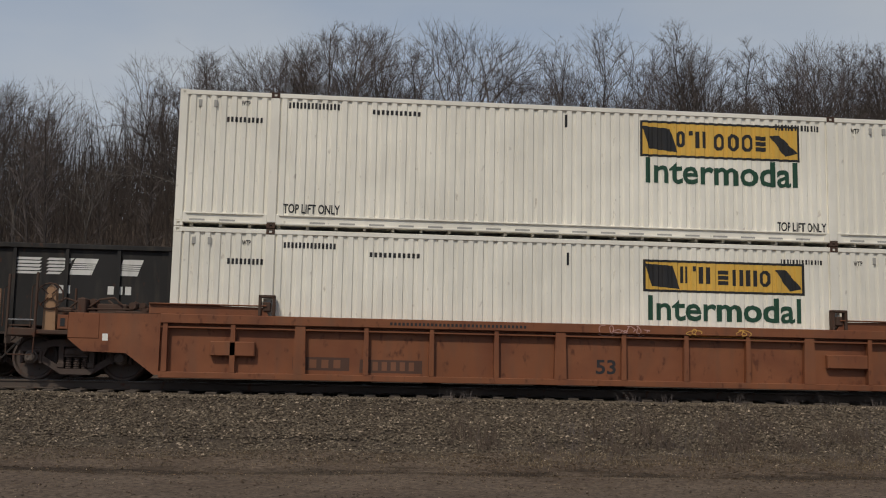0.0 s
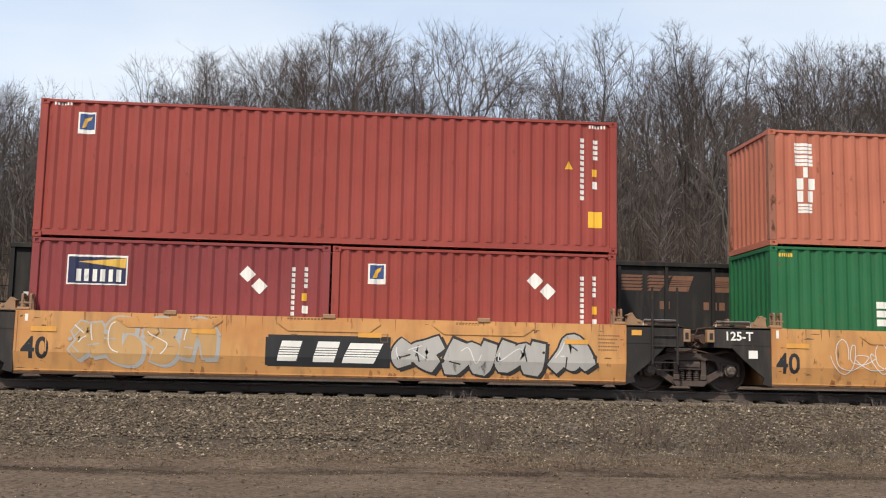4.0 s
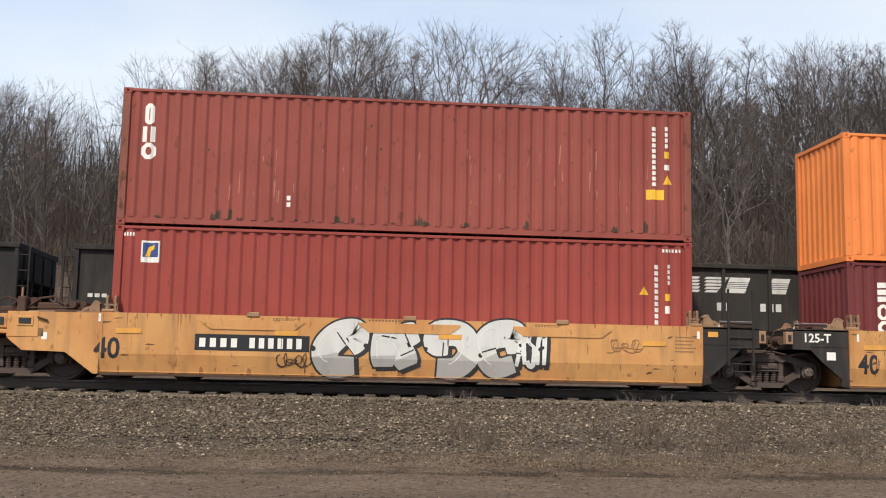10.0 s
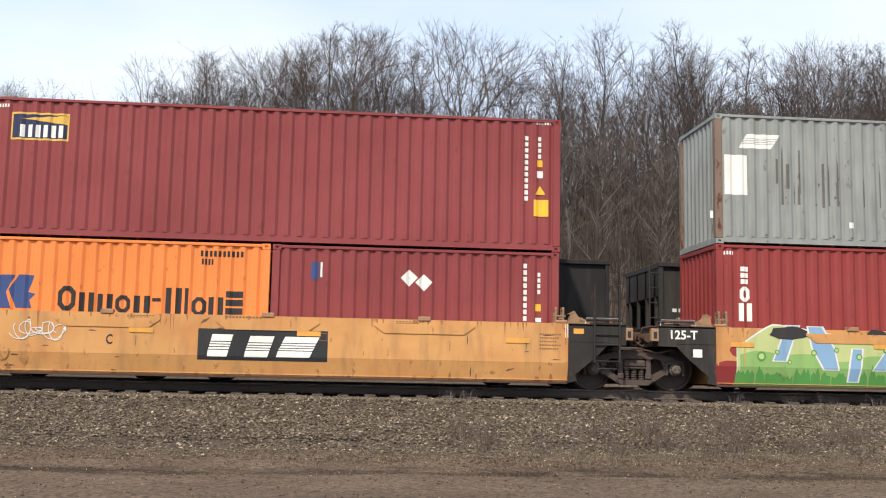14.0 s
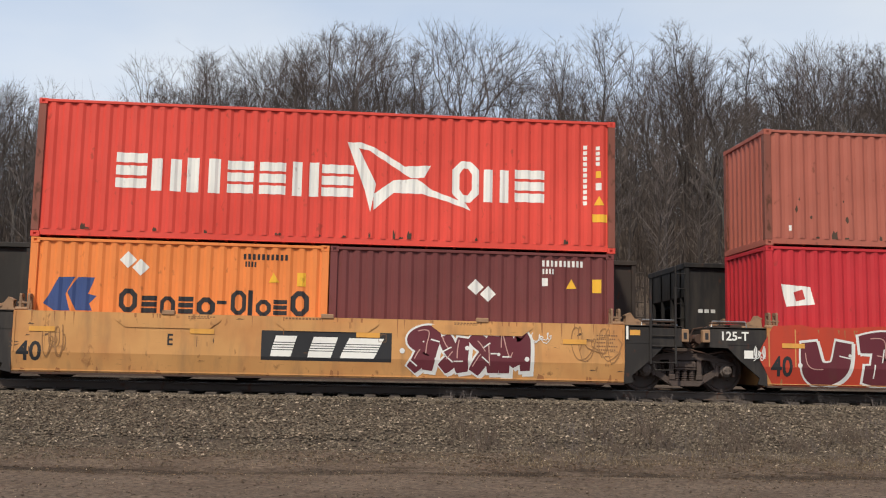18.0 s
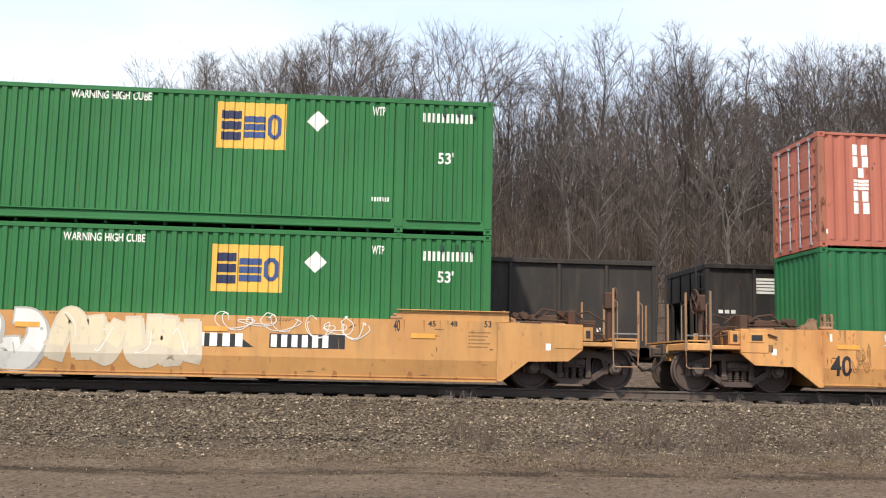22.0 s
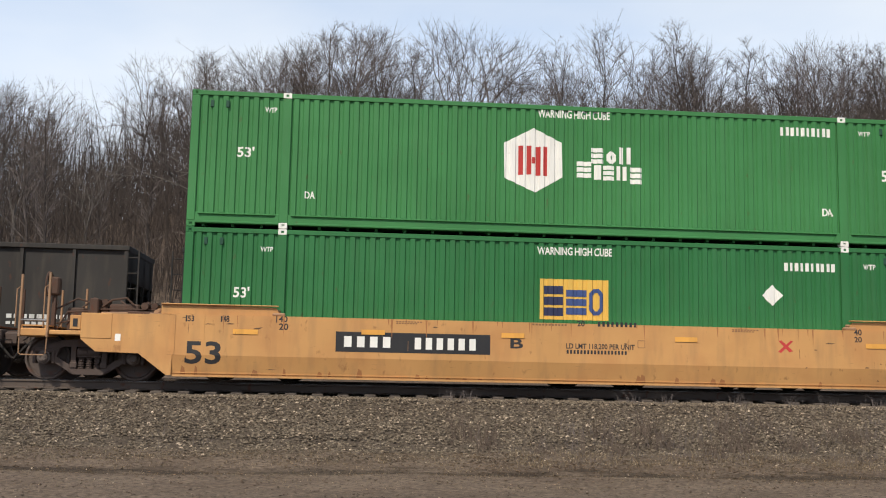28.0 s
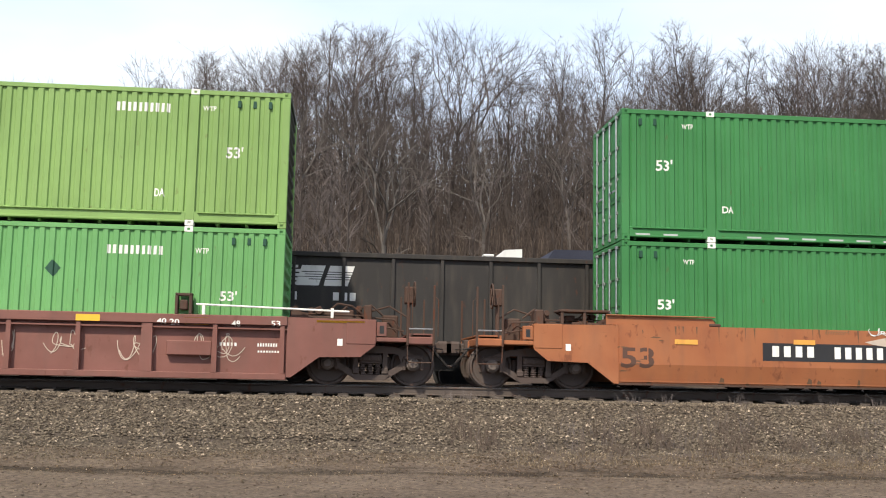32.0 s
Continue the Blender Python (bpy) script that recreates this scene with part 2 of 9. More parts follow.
# ---------------------------------------------------------------- lettering and painted shapes
def text_polys(s, size, bold=0.0, slant=0.0):
    def make():
        cu = bpy.data.curves.new("letters", "FONT")
        cu.body, cu.size, cu.offset, cu.shear = s, size, bold, slant
        cu.resolution_u, cu.align_x, cu.align_y = 3, "LEFT", "BOTTOM_BASELINE"
        ob = bpy.data.objects.new("letters", cu)
        me = bpy.data.meshes.new_from_object(ob)
        vs = [tuple(v.co[:2]) for v in me.vertices]
        fs = [tuple(p.vertices) for p in me.polygons]
        bpy.data.objects.remove(ob)
        bpy.data.meshes.remove(me)
        bpy.data.curves.remove(cu)
        return vs, fs
    return cached(("text", s, size, bold, slant), make)


class Flat:
    """Painted shapes in a side's own plane (x to the right, z up)."""

    def __init__(self):
        self.v, self.f = [], []

    def poly(self, pts):
        o = len(self.v)
        self.v += [tuple(p) for p in pts]
        self.f.append(tuple(range(o, o + len(pts))))
        return self

    def rect(self, x0, z0, x1, z1, slant=0.0):
        return self.poly([(x0, z0), (x1, z0), (x1 + slant, z1), (x0 + slant, z1)])

    def ring(self, x0, z0, x1, z1, w, slant=0.0):
        h = z1 - z0
        k = slant / h if h else 0
        o = [(x0, z0), (x1, z0), (x1 + slant, z1), (x0 + slant, z1)]
        i = [(x0 + w + k * w, z0 + w), (x1 - w + k * w, z0 + w), (x1 - w + k * (h - w), z1 - w), (x0 + w + k * (h - w), z1 - w)]
        for a in range(4):
            b = (a + 1) % 4
            self.poly([o[a], o[b], i[b], i[a]])
        return self

    def text(self, s, x, z, size, bold=0.0, slant=0.0, centre=False, fit=0.0):
        vs, fs = text_polys(s, size, bold or size * 0.022, slant)
        if not vs:
            return self
        w = max(v[0] for v in vs) - min(v[0] for v in vs)
        k = fit / w if fit else 1.0
        dx = x - min(v[0] for v in vs) * k - (w * k / 2 if centre else 0)
        o = len(self.v)
        self.v += [(v[0] * k + dx, v[1] + z) for v in vs]
        self.f += [tuple(o + i for i in q) for q in fs]
        return self

    def bars(self, x, z, w, h, n, gap=0.42, slant=0.0):
        """Unreadable writing: n plain bars in a row."""
        p = w / n
        for i in range(n):
            self.rect(x + i * p, z, x + (i + 1 - gap) * p, z + h, slant)
        return self

    def column(self, x, z, w, h, n, gap=0.3):
        """Plain bars one above the other."""
        p = h / n
        for i in range(n):
            self.rect(x, z + i * p, x + w, z + (i + 1 - gap) * p)
        return self

    def stroke(self, pts, w):
        """A painted line."""
        for a, b in zip(pts, pts[1:]):
            a, b = Vector(a), Vector(b)
            d = b - a
            if d.length < 1e-6:
                continue
            d.normalize()
            n = Vector((-d.y, d.x)) * (w / 2)
            self.poly([a - n - d * w * 0.3, b - n + d * w * 0.3, b + n + d * w * 0.3, a + n - d * w * 0.3])
        return self

    def ribbon(self, pts, widths):
        """A painted line of changing width, with smooth edges and slanted ends."""
        p = [Vector(q) for q in pts]
        left, right = [], []
        for i, q in enumerate(p):
            d = p[min(i + 1, len(p) - 1)] - p[max(i - 1, 0)]
            d = d.normalized() if d.length > 1e-6 else Vector((1, 0))
            n = Vector((-d.y, d.x)) * widths[i] / 2
            left.append(q + n)
            right.append(q - n)
        for i in range(len(p) - 1):
            self.poly([right[i], right[i + 1], left[i + 1], left[i]])
        return self

    def blob(self, cx, cz, rx, rz, seed, n=18, rough=0.12):
        r = random.Random(seed)
        pts = []
        for i in range(n):
            a = 2 * math.pi * i / n
            k = 1 + r.uniform(-rough, rough)
            pts.append((cx + rx * k * math.cos(a), cz + rz * k * math.sin(a)))
        return self.poly(pts)

    def laid(self, y, cuts=(), depth=None, dy=-0.003):
        """Lay the shapes on a surface: y, or a depth(x, z) after cutting at the given x."""
        bm = bmesh.new()
        vs = [bm.verts.new((p[0], 0, p[1])) for p in self.v]
        for k, q in enumerate(self.f):
            try:
                bm.faces.new([vs[i] for i in q])
            except ValueError:
                continue
            for i in q:
                vs[i].co.y = -0.00004 * (k % 16)
        if self.v:
            xs = [p[0] for p in self.v]
            for c in cuts:
                if min(xs) < c < max(xs):
                    bmesh.ops.bisect_plane(bm, geom=bm.verts[:] + bm.edges[:] + bm.faces[:], plane_co=(c, 0, 0), plane_no=(1, 0, 0))
        for v in bm.verts:
            v.co.y += (depth(v.co.x, v.co.z) if depth else y) + dy
        for fc in bm.faces:
            fc.normal_update()
            if fc.normal.y > 0:
                fc.normal_flip()
        return bm


# ---------------------------------------------------------------- the lie of the land
def rise(y):
    return float(np.interp(y, [-3000, -40, -9.5, -7.0, -6.2, -5.0, -4.0, -1.75, -1.35, 1.4, 6.0, 7.0, 9.8, 12.0, 17.0, 24.0, 70.0, 95.0, 160.0, 3000.0],
                           [-1.3, -1.3, -1.24, -1.18, -1.26, -1.13, -1.04, -0.23, -0.20, -0.19, -0.19, -0.2, -0.2, -0.1, 1.7, 4.0, 15.0, 18.0, 19.0, 19.0]))


def ground_z(x, y):
    z = rise(y)
    if y < -3.6:
        z += 0.05 * noise.noise((x * 0.5, y * 0.9, 3.0)) + 0.025 * noise.noise((x * 2.1, y * 2.6, 7.0))
    elif y > 9:
        k = min(1.0, (y - 9) / 12)
        z += k * (0.9 * noise.noise((x * 0.06, y * 0.06, 1.0)) + 0.25 * noise.noise((x * 0.3, y * 0.3, 2.0)))
        z -= k * 6.0 * float(np.interp(x, [-60, -34, -22, -12], [1.0, 0.9, 0.35, 0.0])) * float(np.interp(y, [9, 30, 70, 200], [0, 0.3, 1, 1]))
    else:
        z += 0.02 * noise.noise((x * 1.2, y * 1.5, 5.0))
    return z


DIRT = grainy("packed_dirt", (0.150, 0.112, 0.084), (0.215, 0.166, 0.126), 1.3, 26, 0.95, 1.0, 0.05, (0.45, 1, 1), (0.060, 0.045, 0.035))


def wheel_ruts(m):
    """Damp dark wheel ruts and drier strips that run along the verge."""
    nt, ln, bs = m.node_tree.nodes, m.node_tree.links, m.node_tree.nodes["Principled BSDF"]
    src = bs.inputs["Base Color"].links[0].from_socket
    t = nt.new("ShaderNodeTexCoord")
    xyz = nt.new("ShaderNodeSeparateXYZ")
    ln.new(t.outputs["Object"], xyz.inputs[0])
    wob = noise_node(nt, ln, 1.6, 9.0, (0.5, 1.3, 1.0))
    add = nt.new("ShaderNodeMath")
    add.operation = "MULTIPLY_ADD"
    add.inputs[1].default_value = 1.9
    ln.new(wob.outputs["Fac"], add.inputs[0])
    ln.new(xyz.outputs["Y"], add.inputs[2])
    rng = nt.new("ShaderNodeMapRange")
    rng.inputs["From Min"].default_value, rng.inputs["From Max"].default_value = -9.6, -3.6
    ln.new(add.outputs[0], rng.inputs["Value"])
    r = ramp_node(nt, ln, rng.outputs[0], 0.0, 1.0, (0.95, 0.94, 0.93, 1), (0.92, 0.92, 0.92, 1))
    for y, v in ((-9.2, 0.74), (-8.6, 1.02), (-7.2, 1.12), (-6.1, 1.05), (-5.72, 0.46), (-5.4, 0.5), (-5.15, 0.98), (-4.5, 1.05)):
        r.color_ramp.elements.new((y + 10) / 6).color = (v, v * 0.99, v * 0.98, 1)
    ln.new(mix_node(nt, ln, 1.0, src, r.outputs[0], "MULTIPLY"), bs.inputs["Base Color"])


wheel_ruts(DIRT)
BALLAST = grainy("ballast_stone", (0.196, 0.158, 0.121), (0.27, 0.224, 0.174), 3.0, 45, 0.9, 0.5, 0.01, (1, 1, 1), (0.115, 0.096, 0.075), True)
BEDDING = grainy("dark_ballast_bed", (0.080, 0.062, 0.048), (0.120, 0.096, 0.073), 3.0, 22, 0.95, 0.9, 0.03)
LITTER = grainy("leaf_litter", (0.088, 0.064, 0.048), (0.150, 0.112, 0.084), 0.35, 7, 0.95, 0.9, 0.05)
LEAFSCRAP = grainy("leaf_scrap", (0.120, 0.078, 0.050), (0.24, 0.175, 0.115), 3.0, 40, 0.9, 0.2, 0.004, (1, 1, 1), (0.07, 0.048, 0.034), True)
GRASSDRY = grainy("dry_grass", (0.26, 0.20, 0.13), (0.36, 0.29, 0.19), 2.0, 30, 0.9, 0.2, 0.004, (1, 1, 1), (0.16, 0.12, 0.08), True)


def ground_sheet():
    xs = sorted(set([-3000, -1500, -700, -350, -200, -130, -90, -60] + list(np.arange(-44, 58, 0.6).round(3)) + [70, 100, 140, 220, 380, 750, 1500, 3000]))
    ys = sorted(set([-3000, -1200, -500, -200, -100, -60, -40, -30] + list(np.arange(-24, -10, 1.0)) + list(np.arange(-10, -1.2, 0.22).round(3)) + [-1.2, 0, 1.3, 3, 4.4, 5.6, 7]
                    + list(np.arange(8, 30, 1.0)) + list(np.arange(30, 100, 3.5)) + [110, 130, 160, 250, 450, 900, 1700, 3000]))
    vs = [(x, y, ground_z(x, y)) for y in ys for x in xs]
    n = len(xs)
    fs = [(j * n + i, j * n + i + 1, (j + 1) * n + i + 1, (j + 1) * n + i) for j in range(len(ys) - 1) for i in range(n - 1)]
    me = bpy.data.meshes.new("ground")
    me.from_pydata(vs, [], fs)
    for m in (DIRT, BEDDING, LITTER):
        me.materials.append(m)
    mids = [ys[j // (n - 1)] for j in range(len(fs))]
    me.polygons.foreach_set("material_index", [0 if y < -4.1 else (1 if y < 8.5 else 2) for y in mids])
    me.polygons.foreach_set("use_smooth", [True] * len(fs))
    return tagged(new("ground", me), "brown dirt verge, ballast bed and leaf-covered hillside", "ground", kind="structure")


ground_sheet()


def scatter_mesh(name, centres, sizes, mat, seed, flat=0.65):
    """Many small angular stones in one mesh."""
    rng = np.random.default_rng(seed)
    n = len(centres)
    base = np.array([(1, 0, 0), (-1, 0, 0), (0, 1, 0), (0, -1, 0), (0, 0, 1), (0, 0, -1)], float)
    tri = np.array([(0, 2, 4), (2, 1, 4), (1, 3, 4), (3, 0, 4), (2, 0, 5), (1, 2, 5), (3, 1, 5), (0, 3, 5)])
    v = base[None] * rng.uniform(0.55, 1.25, (n, 6, 1)) + rng.uniform(-0.25, 0.25, (n, 6, 3))
    q = rng.normal(size=(n, 4))
    q /= np.linalg.norm(q, axis=1)[:, None]
    w, x, y, z = q.T
    rot = np.stack([1 - 2 * (y * y + z * z), 2 * (x * y - w * z), 2 * (x * z + w * y), 2 * (x * y + w * z), 1 - 2 * (x * x + z * z), 2 * (y * z - w * x),
                    2 * (x * z - w * y), 2 * (y * z + w * x), 1 - 2 * (x * x + y * y)], 1).reshape(n, 3, 3)
    v = np.einsum("nij,nkj->nki", rot, v) * np.array([1, 1, flat]) * np.asarray(sizes)[:, None, None] + np.asarray(centres)[:, None, :]
    me = bpy.data.meshes.new(name)
    me.from_pydata(v.reshape(-1, 3).tolist(), [], (tri[None] + 6 * np.arange(n)[:, None, None]).reshape(-1, 3).tolist())
    me.materials.append(mat)
    return new(name, me)


def ballast():
    rng = np.random.default_rng(4)
    pts, sz = [], []
    for n, y0, y1, s0, s1 in ((32000, -4.15, -1.25, 0.022, 0.046), (9000, -4.1, -2.3, 0.02, 0.042), (5000, -5.2, -3.9, 0.012, 0.032), (2500, -9.8, -5.0, 0.008, 0.02), (9000, -1.75, -1.15, 0.025, 0.042), (3500, -1.3, 1.35, 0.025, 0.045), (4500, 1.3, 7.5, 0.03, 0.05)):
        for _ in range(n):
            x, y = rng.uniform(-10.8, 13.2), rng.uniform(y0, y1)
            if y0 == -4.15 and y < -3.6 and rng.random() < 0.5:
                continue
            pts.append((x, y, ground_z(x, y) + rng.uniform(-0.004, 0.022)))
            sz.append(rng.uniform(s0, s1))
    ob = scatter_mesh("ballast", pts, sz, BALLAST, 5)
    pts = [(rng.uniform(-10, 12), rng.uniform(-9.6, -4.6)) for _ in range(7000)]
    cl = scatter_mesh("dirt_clods", [(x, y, ground_z(x, y)) for x, y in pts], rng.uniform(0.006, 0.022, len(pts)) * rng.uniform(0.6, 1.5, len(pts)), DIRT, 6, 0.6)
    n = 9000
    xy = [(rng.uniform(-10, 12) if rng.random() < 0.6 else rng.uniform(2, 12), -4.2 - abs(rng.normal(0, 1.5))) for _ in range(n)]
    lf = scatter_mesh("leaf_scraps", [(x, y, ground_z(x, y) + 0.008) for x, y in xy], rng.uniform(0.010, 0.030, n), LEAFSCRAP, 16, 0.22)
    tagged(lf, "brown leaf and twig scraps strewn over the verge", "leaf litter", kind="stuff")
    tagged(cl, "small brown dirt clods on the verge", "dirt", kind="stuff")
    tagged(ob, "loose grey-brown crushed stone ballast along the track", "ballast", kind="stuff")


ballast()


def railway(y, name, x0, x1):
    tr = tagged(thing(name, 0, y), "worn steel rails on weathered wooden ties in ballast", "railway track", kind="structure")
    prof = [(-0.075, -0.125), (0.075, -0.125), (0.075, -0.112), (0.012, -0.095), (0.012, 0.008), (0.036, 0.016), (0.036, 0.045), (0.028, 0.05), (-0.028, 0.05), (-0.036, 0.045), (-0.036, 0.016), (-0.012, 0.008), (-0.012, -0.095), (-0.075, -0.112)]
    for s in (-1, 1):
        rl = part("rail", Build().along_x([(p[0] + s * 0.755, p[1]) for p in prof], x0 - 400, x1 + 400), RAILMAT, tr)
        part("rail_head", Build().box(x0 - 400, x1 + 400, s * 0.755 - 0.028, s * 0.755 + 0.028, 0.0495, 0.0525), TREAD, rl)
    r = random.Random(9)
    meshes = [Build().box(-0.115, 0.115, -1.30 + r.uniform(-0.03, 0.03), 1.30 + r.uniform(-0.03, 0.03), -0.31, -0.127, 0.012).mesh("tie") for _ in range(5)]
    plates = Build()
    n = int((x1 - x0) / 0.535)
    for i in range(n):
        x = x0 + i * 0.535 + r.uniform(-0.02, 0.02)
        part("tie", r.choice(meshes), TIE, tr, "", (x, r.uniform(-0.03, 0.03), r.uniform(-0.012, 0.004)))
        for s in (-1, 1):
            plates.box(x - 0.09, x + 0.09, s * 0.755 - 0.17, s * 0.755 + 0.17, -0.127, -0.112)
            plates.box(x - 0.02, x + 0.02, s * 0.755 - 0.13, s * 0.755 - 0.10, -0.112, -0.08)
    rest = Build()
    for a, b in ((-70.0, x0 - 0.3), (x1 + 0.3, 70.0)):
        for i in range(int((b - a) / 0.535)):
            rest.box(a + i * 0.535, a + i * 0.535 + 0.23, -1.3, 1.3, -0.31, -0.13)
    part("outlying_ties", rest, TIE, tr)["kind"] = "stuff"
    part("tie_plate", plates, RAILMAT, tr)["kind"] = "stuff"
    return tr


railway(0.0, "track_near", -14.0, 17.0)
railway(4.3, "track_far", -14.0, 19.0)


def tufts(name, label, spots, mat, seed):
    """Blades of dry grass or weed stems in one mesh; spots: x, y, count, height, spread."""
    r = np.random.default_rng(seed)
    vs, fs = [], []
    for x, y, n, h, sp in spots:
        for _ in range(n):
            bx, by = x + r.normal(0, sp), y + r.normal(0, sp)
            bz = ground_z(bx, by) - 0.01
            hh = h * r.uniform(0.4, 1.2)
            lx, ly = r.normal(0, 0.45, 2) * hh
            w = 0.0022 + 0.006 * hh
            o = len(vs)
            vs.extend([(bx - w, by, bz), (bx + w, by, bz), (bx + lx * 0.4 + w * 0.6, by + ly * 0.4, bz + hh * 0.6), (bx + lx * 0.4 - w * 0.6, by + ly * 0.4, bz + hh * 0.6), (bx + lx, by + ly, bz + hh)])
            fs.extend([(o, o + 1, o + 2, o + 3), (o + 3, o + 2, o + 4)])
    me = bpy.data.meshes.new(name)
    me.from_pydata(vs, [], fs)
    me.materials.append(mat)
    tagged(new(name, me), label, "dry grass", kind="stuff")


def verge():
    r = random.Random(77)
    spots = []
    for _ in range(520):
        spots.append((r.uniform(-11, 13), r.gauss(-4.75, 0.45), 16, 0.05, 0.10))
    for _ in range(260):
        spots.append((r.uniform(-11, 13), r.gauss(-7.6, 0.7), 9, 0.035, 0.12))
    for _ in range(150):
        spots.append((r.uniform(3, 13), r.gauss(-4.6, 0.5), 12, 0.11, 0.14))
    weeds = []
    for _ in range(34):
        weeds.append((r.uniform(2.2, 13.5), r.uniform(-4.0, -2.6), 14, 0.34, 0.10))
    for x in (2.1, 2.5, 5.9, 6.6, 8.2, 9.4, 10.3, 11.2, 12.0, 12.9):
        weeds.append((x, -1.55, 26, 0.30, 0.12))
    for _ in range(150):
        weeds.append((r.uniform(3.0, 13.0), r.gauss(-4.3, 0.45), 10, 0.13, 0.16))
    for _ in range(12):
        weeds.append((r.uniform(-10, 2), r.uniform(-4.2, -3.2), 8, 0.2, 0.08))
    shrubs = [(x + r.uniform(-0.1, 0.1), y, 60, h, 0.15) for x, y, h in ((2.2, -3.6, 0.42), (2.5, -3.9, 0.34), (4.9, -4.1, 0.36), (5.6, -3.4, 0.5), (5.9, -3.7, 0.42), (7.3, -4.0, 0.34), (8.5, -3.8, 0.46), (9.6, -3.5, 0.4), (3.6, -4.3, 0.28), (6.6, -4.2, 0.3))]
    for _ in range(14):
        shrubs.append((r.uniform(1.8, 13.0), r.uniform(-4.4, -2.9), 16, r.uniform(0.4, 0.8), 0.10))
    for _ in range(300):
        spots.append((r.uniform(-6, 13), r.gauss(-5.9, 0.6), 9, 0.05, 0.16))
    tufts("dry_grass", "short tan dead grass along the foot of the ballast", spots, GRASSDRY, 8)
    tufts("scrub", "low brown leafless scrub on the ballast slope", shrubs, grainy("brown_scrub", (0.120, 0.088, 0.069), (0.175, 0.132, 0.104), 2.0, 30, 0.9, 0.2, 0.004), 12)
    tufts("weeds", "thin dead weed stems growing through the ballast", weeds, TWIG, 9)


verge()


# ---------------------------------------------------------------- motion of the two trains
RAIL = 0.05


def front_shift(t):
    """Metres that the container train has gone to the right since the start."""
    return 8.0809 * t + 0.000488 * t * t


def back_shift(t):
    """Metres that the coal train has gone to the left since the start."""
    return 6.537 * t + 0.004466 * t * t


MOVERS, WHEELS = [], []


# ---------------------------------------------------------------- containers
def corrugation(x0, x1, style):
    """Breakpoints (x, depth) of a side wall from x0 to x1."""
    pitch, flat, slope, groove, deep = {"iso": (0.278, 0.080, 0.062, 0.074, 0.036), "dom": (0.212, 0.098, 0.024, 0.066, 0.034),
                                        "plate": (0.66, 0.615, 0.006, 0.033, 0.028)}[style]
    n = max(1, round((x1 - x0) / pitch))
    k = (x1 - x0) / (n * pitch)
    out = []
    for i in range(n):
        a = x0 + i * pitch * k
        for off, d in ((0.0, deep), (groove * k / 2, deep), (groove * k / 2 + slope * k, 0.0), ((pitch - groove / 2 - slope) * k, 0.0), ((pitch - groove / 2) * k, deep)):
            out.append((a + off, d))
    out.append((x1, deep))
    return out


def depth_at(prof, x):
    i = min(max(bisect_x(prof, x), 1), len(prof) - 1)
    (xa, da), (xb, db) = prof[i - 1], prof[i]
    return da if xb <= xa else da + (db - da) * min(1.0, max(0.0, (x - xa) / (xb - xa)))


def bisect_x(prof, x):
    """The first breakpoint of a profile that lies at or past x."""
    lo, hi = 0, len(prof)
    while lo < hi:
        mid = (lo + hi) // 2
        lo, hi = (mid + 1, hi) if prof[mid][0] < x else (lo, mid)
    return lo


def casting(b, x, y, z, sx, sy, w=0.178, d=0.162, h=0.118):
    """A corner casting whose outer corner is at x, y; sx, sy point inwards; its slots are open."""
    xa, xb = sorted((x, x + sx * w))
    ya, yb = sorted((y, y + sy * d))
    r = 0.03
    core = (xa + r, xb - r, ya + r, yb - r, z, z + h)
    b.box(*core)
    for (fx0, fx1) in ((xa, xa + 0.060), (xb - 0.060, xb)):
        b.box(fx0, fx1, ya, yb, z, z + h, 0.006)
    for (fz0, fz1) in ((z, z + 0.034), (z + h - 0.034, z + h)):
        b.box(xa + 0.060, xb - 0.060, ya, yb, fz0, fz1)


